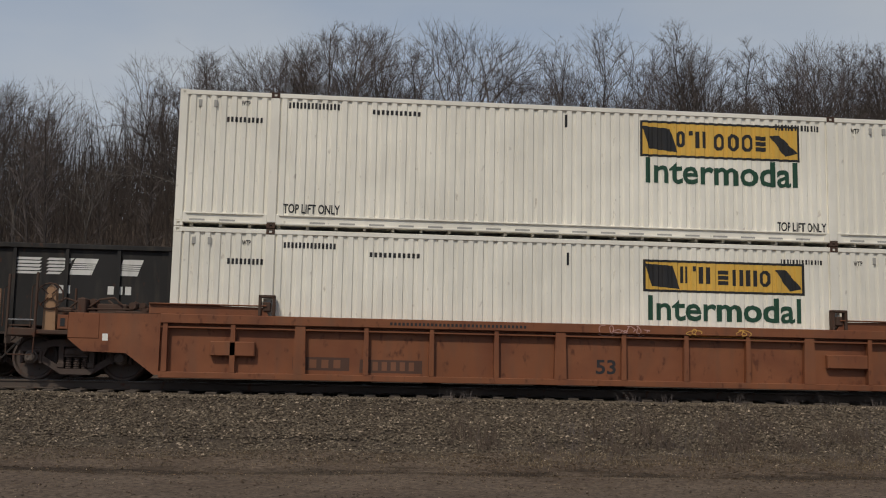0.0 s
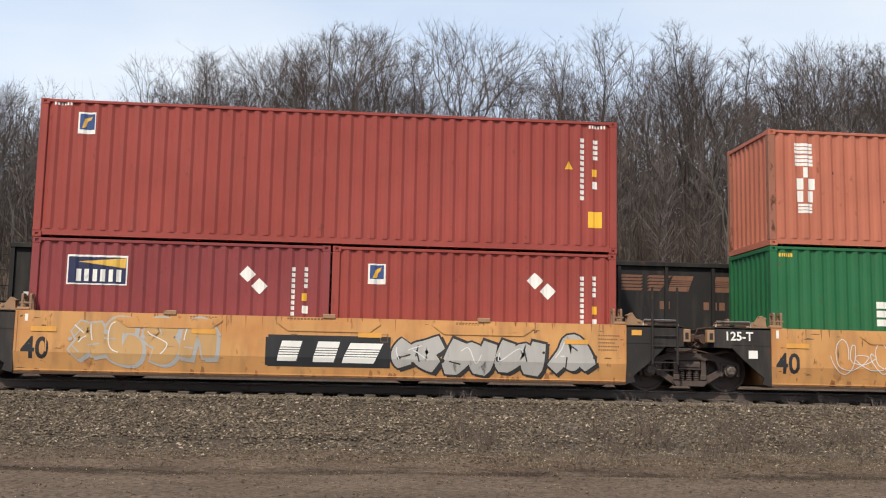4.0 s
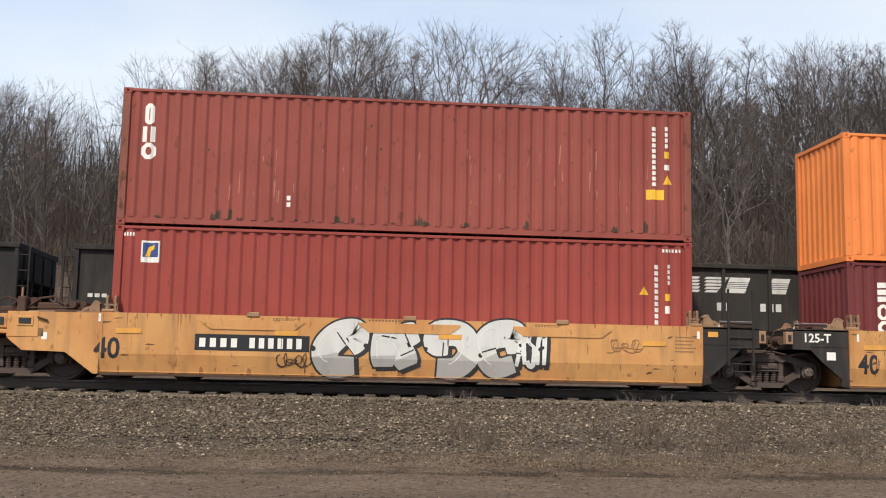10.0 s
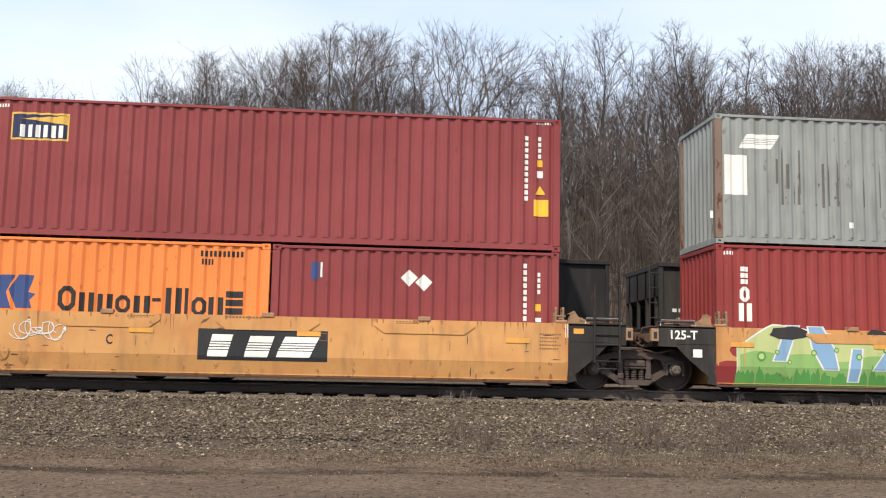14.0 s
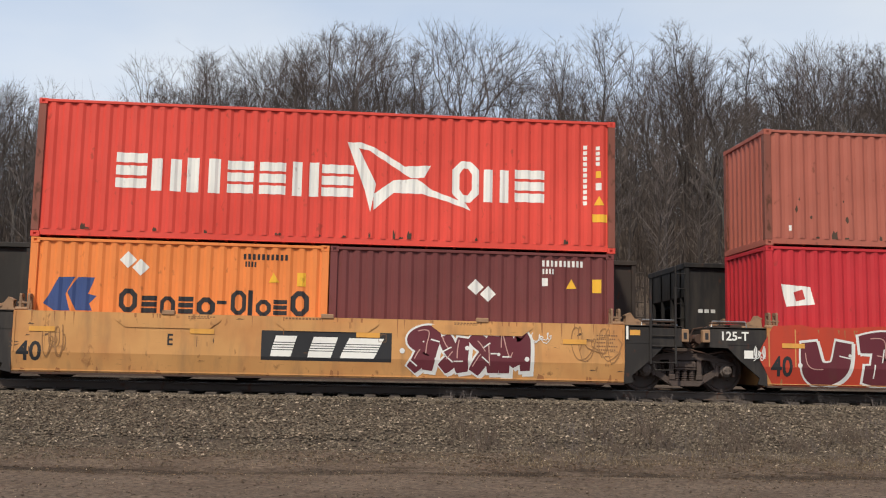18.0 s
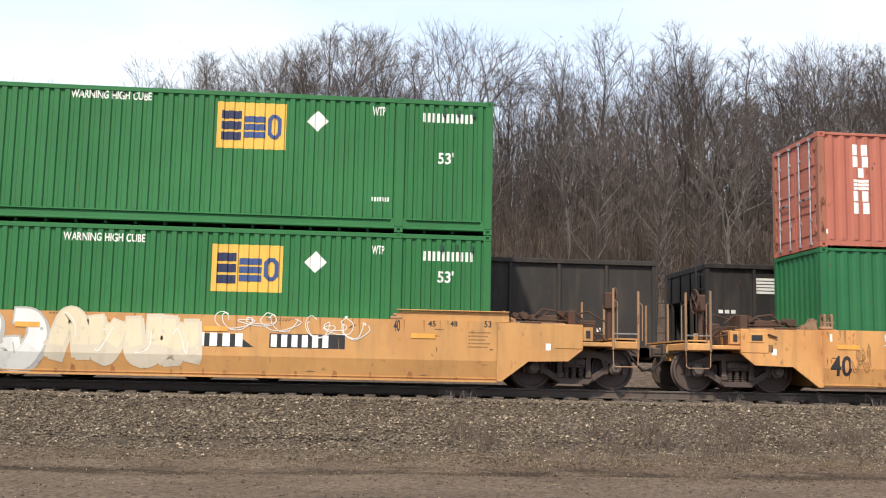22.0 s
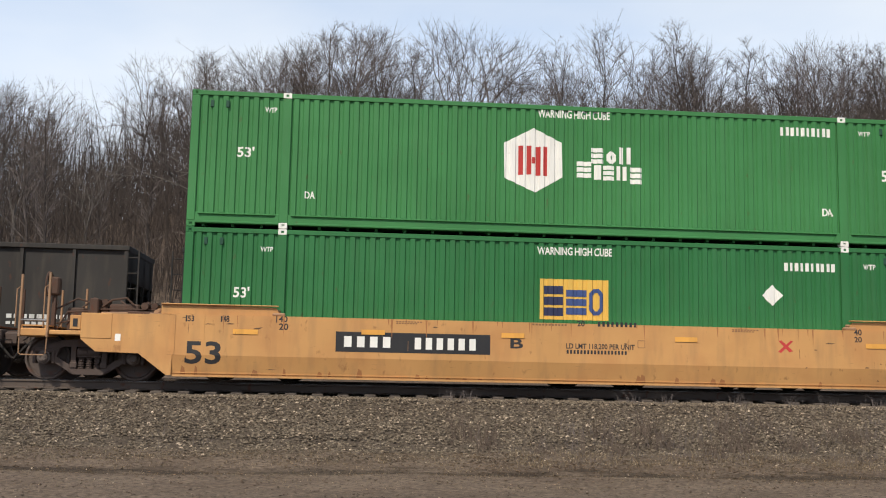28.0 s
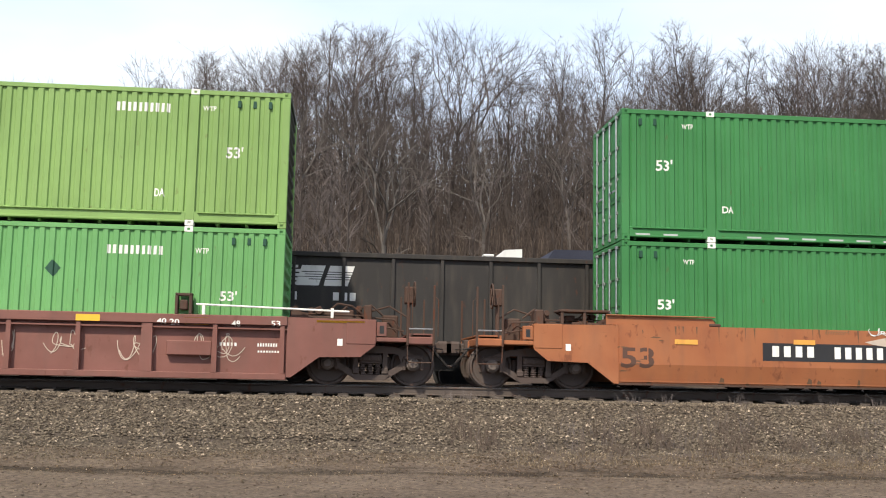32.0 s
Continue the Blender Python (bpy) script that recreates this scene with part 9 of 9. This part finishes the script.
# ---------------------------------------------------------------- bare winter trees
def tree_meshes(seed, spread, depth=7, twigs=3, first=0.34):
    """Trunk with limbs, and crown of forking branches and twigs, of a tree about one metre tall."""
    r = random.Random(seed)
    trunk = Build()
    cv, cf = [], []

    def prism(p, q, ra, rb):
        d = q - p
        if d.length < 1e-6:
            return
        u = d.normalized().cross(Vector((0.31, 0.52, 0.79))).normalized()
        w = d.normalized().cross(u)
        o = len(cv)
        for c, rad in ((p, ra), (q, rb)):
            cv.extend([tuple(c + u * rad), tuple(c - u * rad * 0.5 + w * rad * 0.87), tuple(c - u * rad * 0.5 - w * rad * 0.87)])
        cf.extend([(o, o + 1, o + 4, o + 3), (o + 1, o + 2, o + 5, o + 4), (o + 2, o, o + 3, o + 5)])

    def cone(p, q, rad):
        d = q - p
        u = d.normalized().cross(Vector((0.31, 0.52, 0.79))).normalized() * rad
        w = d.normalized().cross(u)
        o = len(cv)
        cv.extend([tuple(p + u), tuple(p - u * 0.5 + w * 0.87), tuple(p - u * 0.5 - w * 0.87), tuple(q)])
        cf.extend([(o, o + 1, o + 3), (o + 1, o + 2, o + 3), (o + 2, o, o + 3)])

    def turned(d, ang, az):
        u = d.cross(Vector((0.2, 0.9, 0.1)) if abs(d.y) < 0.8 else Vector((1, 0, 0))).normalized()
        w = d.cross(u)
        return (d * math.cos(ang) + (u * math.cos(az) + w * math.sin(az)) * math.sin(ang)).normalized()

    def fork(p, d, length, rad, level):
        mid = p + d * length * 0.5 + Vector((r.gauss(0, 0.05), r.gauss(0, 0.05), r.gauss(0, 0.03))) * length
        d2 = (d + Vector((r.gauss(0, 0.16), r.gauss(0, 0.16), 0.045))).normalized()
        q = mid + d2 * length * 0.5
        if level < 3:
            trunk.tube([p, mid, q], rad, 5 if level < 2 else 4, rad * 0.74)
        else:
            prism(p, mid, rad, rad * 0.85)
            prism(mid, q, rad * 0.85, rad * 0.7)
        if level >= depth - 2:
            for _ in range(twigs):
                k = p.lerp(q, r.uniform(0.2, 1.0))
                t = turned(d2, r.uniform(0.4, 1.1), r.uniform(0, 6.28))
                cone(k, k + (t + Vector((0, 0, 0.25))).normalized() * r.uniform(0.016, 0.042), max(rad * 0.4, 0.00045))
        if level >= depth:
            cone(q, q + d2 * r.uniform(0.02, 0.05), rad * 0.7)
            return
        n = 2 if r.random() < 0.66 else 3
        az = r.uniform(0, 6.28)
        for k in range(n):
            ang = r.uniform(0.25, 0.62) * spread * (0.55 if k == 0 else 1.0)
            ln = length * r.uniform(0.68, 0.92)
            fork(q, turned(d2, ang, az + k * 2 * math.pi / n + r.uniform(-0.5, 0.5)), ln, rad * (0.76 if k == 0 else 0.58), level + 1)

    p = Vector((0, 0, -0.03))
    d = Vector((r.gauss(0, 0.03), r.gauss(0, 0.03), 1)).normalized()
    pts = [p]
    for _ in range(4):
        d = (d + Vector((r.gauss(0, 0.03), r.gauss(0, 0.03), 0.03))).normalized()
        p = p + d * (first + 0.03) / 4
        pts.append(p)
    trunk.tube(pts, 0.0135, 7, 0.0105)
    # a few low limbs, then the fork of the crown
    for _ in range(r.randrange(2, 5)):
        k = pts[r.choice((2, 3))]
        fork(k, turned(d, r.uniform(0.8, 1.2), r.uniform(0, 6.28)), r.uniform(0.07, 0.12), 0.0035, 4)
    for k in range(3):
        fork(p, turned(d, r.uniform(0.12, 0.40) * spread, k * 2.1 + r.uniform(-0.4, 0.4)), r.uniform(0.13, 0.21), 0.0078, 1)
    top = max(v[2] for v in cv)
    for lst in (trunk.v, cv):
        for i, v in enumerate(lst):
            lst[i] = (v[0] / top, v[1] / top, v[2] / top)
    crown = Build()
    crown.v, crown.f = cv, cf
    me = bpy.data.meshes.new("crown")
    me.from_pydata(cv, [], cf)
    return trunk.mesh("trunk"), me


def leader_meshes(seed, limbs=34, wide=1.0, low=0.30):
    """A tree about one metre tall whose trunk runs on to the tip, with rising limbs, side branches and twigs."""
    r = random.Random(seed)
    trunk = Build()
    cv, cf = [], []

    def spike(p, q, rad):
        d = (q - p).normalized()
        u = d.cross(Vector((0.31, 0.52, 0.79))).normalized() * rad
        w = d.cross(u)
        o = len(cv)
        cv.extend([tuple(p + u), tuple(p - u * 0.5 + w * 0.87), tuple(p - u * 0.5 - w * 0.87), tuple(q)])
        cf.extend([(o, o + 1, o + 3), (o + 1, o + 2, o + 3), (o + 2, o, o + 3)])
    pts = [Vector((0, 0, -0.03))]
    d = Vector((r.gauss(0, 0.03), r.gauss(0, 0.03), 1)).normalized()
    for _ in range(12):
        d = (d + Vector((r.gauss(0, 0.07), r.gauss(0, 0.07), 0.08))).normalized()
        pts.append(pts[-1] + d * 0.0835)
    trunk.tube(pts, 0.0125, 7, 0.0011)
    for i in range(limbs):
        f = low + (0.97 - low) * (i + r.uniform(0, 0.9)) / limbs
        j = min(11, int(f * 12))
        p = pts[j].lerp(pts[j + 1], f * 12 - j)
        az = i * 2.4 + r.uniform(-0.5, 0.5)
        tilt = r.uniform(0.8, 1.3) * (1.0 - 0.42 * f)
        ln = (0.10 + 0.52 * (1 - f) ** 0.8) * r.uniform(0.5, 1.15) * wide
        w = Vector((math.cos(az) * math.sin(tilt), math.sin(az) * math.sin(tilt), math.cos(tilt)))
        line = [p]
        for _ in range(4):
            w = (w + Vector((r.gauss(0, 0.14), r.gauss(0, 0.14), 0.07 + r.gauss(0, 0.10)))).normalized()
            line.append(line[-1] + w * ln / 4)
        trunk.tube(line, 0.0045 * (1.15 - f), 4, 0.0009)
        for _k in range(7):
            g = r.uniform(1.0, 3.95)
            q = line[int(g)].lerp(line[int(g) + 1], g - int(g))
            e = (w + Vector((r.gauss(0, 0.85), r.gauss(0, 0.85), r.gauss(0.12, 0.4)))).normalized()
            sub = ln * r.uniform(0.3, 0.65)
            tip = q + e * sub
            spike(q, tip, 0.0010)
            for _t in range(7):
                h = q.lerp(tip, r.uniform(0.25, 0.98))
                y2 = (e + Vector((r.gauss(0, 0.8), r.gauss(0, 0.8), r.gauss(0.25, 0.4)))).normalized()
                spike(h, h + y2 * r.uniform(0.018, 0.05), 0.0006)
    top = max(v[2] for v in cv)
    for lst in (trunk.v, cv):
        for i, v in enumerate(lst):
            lst[i] = (v[0] / top, v[1] / top, v[2] / top)
    me = bpy.data.meshes.new("crown")
    me.from_pydata(cv, [], cf)
    return trunk.mesh("trunk"), me


def sapling_meshes(seed):
    r = random.Random(seed)
    trunk, crown = Build(), Build()
    tv, tf = [], []
    p, pts, d = Vector((0, 0, -0.02)), [], Vector((r.gauss(0, 0.05), r.gauss(0, 0.05), 1)).normalized()
    for i in range(7):
        pts.append(p)
        d = (d + Vector((r.gauss(0, 0.06), r.gauss(0, 0.06), 0.05))).normalized()
        p = p + d * 0.165
    trunk.tube(pts, 0.0085, 5, 0.0012)
    for i in range(26):
        f = r.uniform(1.6, 5.9)
        q = pts[int(f)].lerp(pts[min(6, int(f) + 1)], f - int(f))
        a = r.uniform(0, 6.28)
        w = Vector((math.cos(a), math.sin(a), r.uniform(0.7, 1.6))).normalized()
        ln = r.uniform(0.08, 0.24) * (1.25 - q.z)
        q1 = q + w * ln * 0.5 + Vector((r.gauss(0, 0.01), r.gauss(0, 0.01), 0.01))
        q2 = q + w * ln + Vector((r.gauss(0, 0.02), r.gauss(0, 0.02), 0.03))
        crown.tube([q, q1, q2], 0.002, 3, 0.0008)
        for j in range(9):
            s = q.lerp(q2, r.uniform(0.25, 1.0))
            e = s + (w + Vector((r.gauss(0, 0.6), r.gauss(0, 0.6), r.gauss(0.2, 0.4)))).normalized() * r.uniform(0.03, 0.075)
            u = (e - s).cross(Vector((0.2, 0.4, 0.9))).normalized() * 0.0010
            v = (e - s).normalized().cross(u)
            o = len(tv)
            tv += [tuple(s + u), tuple(s - u * 0.5 + v * 0.87), tuple(s - u * 0.5 - v * 0.87), tuple(e)]
            tf += [(o, o + 1, o + 3), (o + 1, o + 2, o + 3), (o + 2, o, o + 3)]
    crown.add(tv, tf)
    return trunk.mesh("trunk"), crown.mesh("crown")


def seen_way(px, py):
    """The horizontal slope x/y and the rise z/y of a line of sight that leaves the camera's place."""
    k = math.tan(radians(47.37) / 2) / 784
    d = CAM.to_3x3() @ Vector(((px - 784) * k, (441 - py) * k, -1))
    return d.x / d.y, d.z / d.y


# the line of the treetops against the sky, by direction
SKYLINE = [(-80, 150), (0, 140), (60, 128), (105, 142), (130, 185), (165, 225), (205, 232), (238, 190), (250, 125), (285, 84), (400, 76), (500, 72), (590, 32), (680, 48), (730, 68), (790, 44),
           (835, 100), (905, 118), (965, 102), (1010, 50), (1085, 22), (1120, 78), (1180, 58), (1240, 34), (1300, 60), (1380, 62), (1450, 58), (1568, 72), (1660, 80)]


def top_of(px):
    return float(np.interp(px, [p[0] for p in SKYLINE], [p[1] for p in SKYLINE]))


def make_tree(name, label, meshes, bark, twig, group):
    ob = thing(name)
    tagged(ob, label, "tree", group)
    part("trunk", meshes[0], bark, ob)
    part("crown", meshes[1], twig, ob)
    return ob


def woods():
    r = random.Random(21)
    grp = "bare trees on the hillside"
    tall = [make_tree("bare_tree", lab, tree_meshes(sd, sp, 7, 3, fi), BARK, TWIG, grp) for sd, sp, fi, lab in (
        (1, 1.15, 0.34, "bare broad-crowned winter tree on the hillside"), (5, 1.25, 0.28, "bare spreading winter tree on the hillside"), (2, 0.95, 0.30, "bare forked winter tree on the hillside"))]
    tall += [make_tree("bare_tree", lab, leader_meshes(sd, n, wd, lw), BARK, TWIG, grp) for sd, n, wd, lw, lab in (
        (51, 24, 0.85, 0.36, "bare slender winter tree with a straight trunk"), (52, 22, 1.15, 0.32, "bare tall winter tree with rising limbs"), (53, 22, 0.75, 0.45, "bare narrow-crowned winter tree on the hillside"))]
    # the inner rows get the twig colour with the wood's shade put in
    light = [make_tree("bare_tree", "bare young winter tree among the trunks", tree_meshes(sd, sp, 6, 3, 0.4), BARK, SHADEDTWIG, grp) for sd, sp in ((14, 0.9), (16, 1.1))]
    light += [make_tree("bare_tree", "bare young winter tree with a straight thin trunk", leader_meshes(sd, 20, wd, 0.36), BARK, SHADEDTWIG, grp) for sd, wd in ((61, 0.8), (62, 1.1))]
    young = [make_tree("sapling", "thin leafless sapling at the wood's edge", sapling_meshes(sd), BARK, TWIG, "saplings below the wood") for sd in (11, 12, 13)]
    pale = make_tree("bare_tree", "pale-barked bare tree with drooping limbs", tree_meshes(17, 1.35, 5, 3, 0.30), PALEBARK, PALEBARK, grp)
    used = set()

    def put(proto, x, y, h, turn):
        k = 1.0 if proto not in used else 1.0 / proto.scale.x
        m = Matrix.Translation((x, y, ground_z(x, y))) @ Matrix.Rotation(turn, 4, "Z") @ Matrix.Scale(h * k, 4)
        if proto not in used:
            used.add(proto)
            proto.matrix_basis = m
        else:
            copy_thing(proto, m)

    def by_sight(protos, px, py, y, least):
        sx, sz = seen_way(px, py)
        x, zt = sx * (y + 22.35), 0.386 + sz * (y + 22.35)
        put(r.choice(protos), x, y, max(least, zt - ground_z(x, y)), r.uniform(0, 6.28))
    # the back row makes the skyline
    px = -70.0
    while px < 1660:
        by_sight(tall if not 110 < px < 262 else tall[3:], px, top_of(px) + abs(r.gauss(0, 16)) - 4, r.uniform(56, 80), 5.0)
        px += r.uniform(21, 34)
    px = -70.0
    while px < 1660:
        if not 790 < px < 1190:
            by_sight(tall, px, top_of(px) + r.uniform(34, 85), r.uniform(60, 90), 5.0)
        px += r.uniform(22, 36) if px < 784 else r.uniform(34, 54)
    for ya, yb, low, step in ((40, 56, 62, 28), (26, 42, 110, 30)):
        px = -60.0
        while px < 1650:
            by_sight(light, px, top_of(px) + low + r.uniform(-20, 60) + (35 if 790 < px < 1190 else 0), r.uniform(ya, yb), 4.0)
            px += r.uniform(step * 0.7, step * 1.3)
    for _ in range(60):
        by_sight(young, r.uniform(-40, 1640), r.uniform(190, 330), r.uniform(13, 30), 2.5)
    drooping = [pale, make_tree("bare_tree", "pale-barked bare tree with wide crooked limbs", tree_meshes(23, 1.5, 5, 2, 0.26), PALEBARK, PALEBARK, grp)]
    for k, (px, py, y) in enumerate(((690, 175, 20), (395, 190, 26), (1290, 240, 24), (860, 215, 29), (160, 260, 27), (520, 150, 34), (1010, 205, 33), (1460, 190, 28), (40, 210, 30))):
        by_sight([drooping[k % 2]], px, py, y, 3.0)


woods()


def stems(name, label, n, y0, y1, h0, h1, side, seed, mat):
    """Thin stems past counting, with side twigs, in one mesh."""
    r = np.random.default_rng(seed)
    vs, fs = [], []

    def cone(p, q, w):
        o = len(vs)
        vs.extend([(p[0] - w, p[1], p[2]), (p[0] + w * 0.5, p[1] - w * 0.87, p[2]), (p[0] + w * 0.5, p[1] + w * 0.87, p[2]), (q[0], q[1], q[2])])
        fs.extend([(o, o + 1, o + 3), (o + 1, o + 2, o + 3), (o + 2, o, o + 3)])
    for _ in range(n):
        y = r.uniform(y0, y1)
        x = r.uniform(-0.50, 0.64) * (y + 22.35)
        z = ground_z(x, y)
        h = r.uniform(h0, h1)
        lean = r.normal(0, 0.13, 2)
        rad = 0.010 + 0.0042 * h
        bs = np.array([x, y, z - 0.05])
        tip = np.array([x + lean[0] * h, y + lean[1] * h, z + h])
        cone(bs, tip, rad)
        for _k in range(side):
            k = r.uniform(0.2, 0.92)
            p = bs + (tip - bs) * k
            a = r.uniform(0, 6.28)
            q = p + np.array([math.cos(a) * 0.8, math.sin(a) * 0.8, r.uniform(0.1, 1.1)]) * r.uniform(0.08, 0.30) * h * (1.25 - k)
            cone(p, q, rad * 0.45)
    me = bpy.data.meshes.new(name)
    me.from_pydata(vs, [], fs)
    me.materials.append(mat)
    tagged(new(name, me), label, "brush", kind="stuff")


stems("brush", "grey-brown leafless scrub and thin stems under the trees", 3600, 18, 54, 1.2, 6.0, 9, 31, BRUSHBARK)
stems("undergrowth", "low dark brown tangle of leafless undergrowth on the bank", 5200, 16, 50, 0.6, 2.4, 9, 33, BRUSHBARK)
stems("far_woods", "grey mass of far bare trees on the ridge", 8000, 56, 118, 5.5, 12.5, 11, 32, BARK)


# ---------------------------------------------------------------- the lorry on the service road behind the trains
def lorry():
    ob = thing("lorry", 0, 8.3, 0)
    tagged(ob, "white-cabbed lorry with a long dark blue covered trailer", "lorry")
    white = paint("white_cab_paint", (0.78, 0.77, 0.74), 0.02, 0.15)
    cover = grainy("dark_blue_tarpaulin", (0.040, 0.044, 0.066), (0.060, 0.064, 0.09), 1.2, 40, 0.6, 0.3, 0.004)
    steel = paint("dark_chassis_steel", (0.03, 0.03, 0.03), 0.2, 0.4)
    glass = metal("dark_window_glass", (0.05, 0.06, 0.07), 0.1)
    cab = Build().along_y([(-1.3, 0.75), (-1.38, 1.5), (-1.2, 1.75), (-0.25, 1.95), (0.15, 2.85), (0.35, 3.95), (0.62, 4.20), (1.15, 4.24), (1.15, 0.75)], -1.12, 1.12)
    c = part("cab", cab, white, ob)
    part("windscreen", Build().along_y([(-0.21, 2.02), (0.12, 2.78), (0.10, 2.80), (-0.23, 2.04)], -1.0, 1.0), glass, c)
    for s in (-1, 1):
        part("side_window", Build().along_y([(0.05, 2.1), (0.95, 2.1), (0.95, 2.8), (0.32, 2.8)], *sorted((s * 1.12, s * 1.13))), glass, c)
        part("mirror", Build().box(-0.15, 0.1, *sorted((s * 1.15, s * 1.4)), 2.1, 2.7, 0.03), white, c)
        part("exhaust_stack", Build().tube([(1.3, s * 0.95, 1.0), (1.3, s * 0.95, 3.95)], 0.075, 10), GALV, c)
    part("roof_marker", Build().box(0.02, 0.34, -0.9, 0.9, 4.02, 4.09, 0.02), white, c)
    part("chassis", Build().box(-1.2, 14.6, -0.45, 0.45, 0.72, 0.98, 0.02), steel, ob)
    body = Build().along_y([(1.75, 1.0), (14.6, 1.0), (14.6, 4.02), (6.6, 4.02), (6.3, 4.28), (2.1, 4.24), (1.75, 3.75)], -1.25, 1.25)
    part("trailer_body", body, cover, ob)
    part("rolled_cover", Build().tube([(6.6, -1.1, 4.12), (10.5, -1.1, 4.16), (14.4, -1.1, 4.1)], 0.09, 10), cover, ob)
    for x in (-0.75, 2.3, 3.6, 12.2, 13.5):
        for y in (-1.0, 1.0):
            w = Build().lathe_y([(y - 0.14, 0.0), (y - 0.14, 0.28), (y - 0.15, 0.40), (y - 0.12, 0.51), (y + 0.12, 0.51), (y + 0.15, 0.40), (y + 0.14, 0.0)], 0, 0, 20)
            part("wheel", w, steel, ob, "", (x, 0, 0.51))
    return ob


LORRY = lorry()


# ---------------------------------------------------------------- everything that moves
def motions():
    times = [i * 2.0 for i in range(17)]
    for ob, x, z in MOVERS:
        if z == "back":
            walk(ob, [(t, pose(x - back_shift(t), 4.3, 0)) for t in times])
        else:
            walk(ob, [(t, pose(x + front_shift(t), 0, z)) for t in times])
    walk(LORRY, [(t, pose(3.9 - 5.45 * (t - 32.0), 8.3, -0.2)) for t in times])
    spin = [i / 12 for i in range(385)]
    for w, x, z in WHEELS:
        back = w.parent.parent.name.startswith("coal")
        if back:
            rows = [(t, pose(x, 0, z, 0, -math.degrees(back_shift(t) / 0.455))) for t in spin]
        else:
            rows = [(t, pose(x, 0, z, 0, math.degrees(front_shift(t) / 0.455))) for t in spin]
        walk(w, rows)


motions()
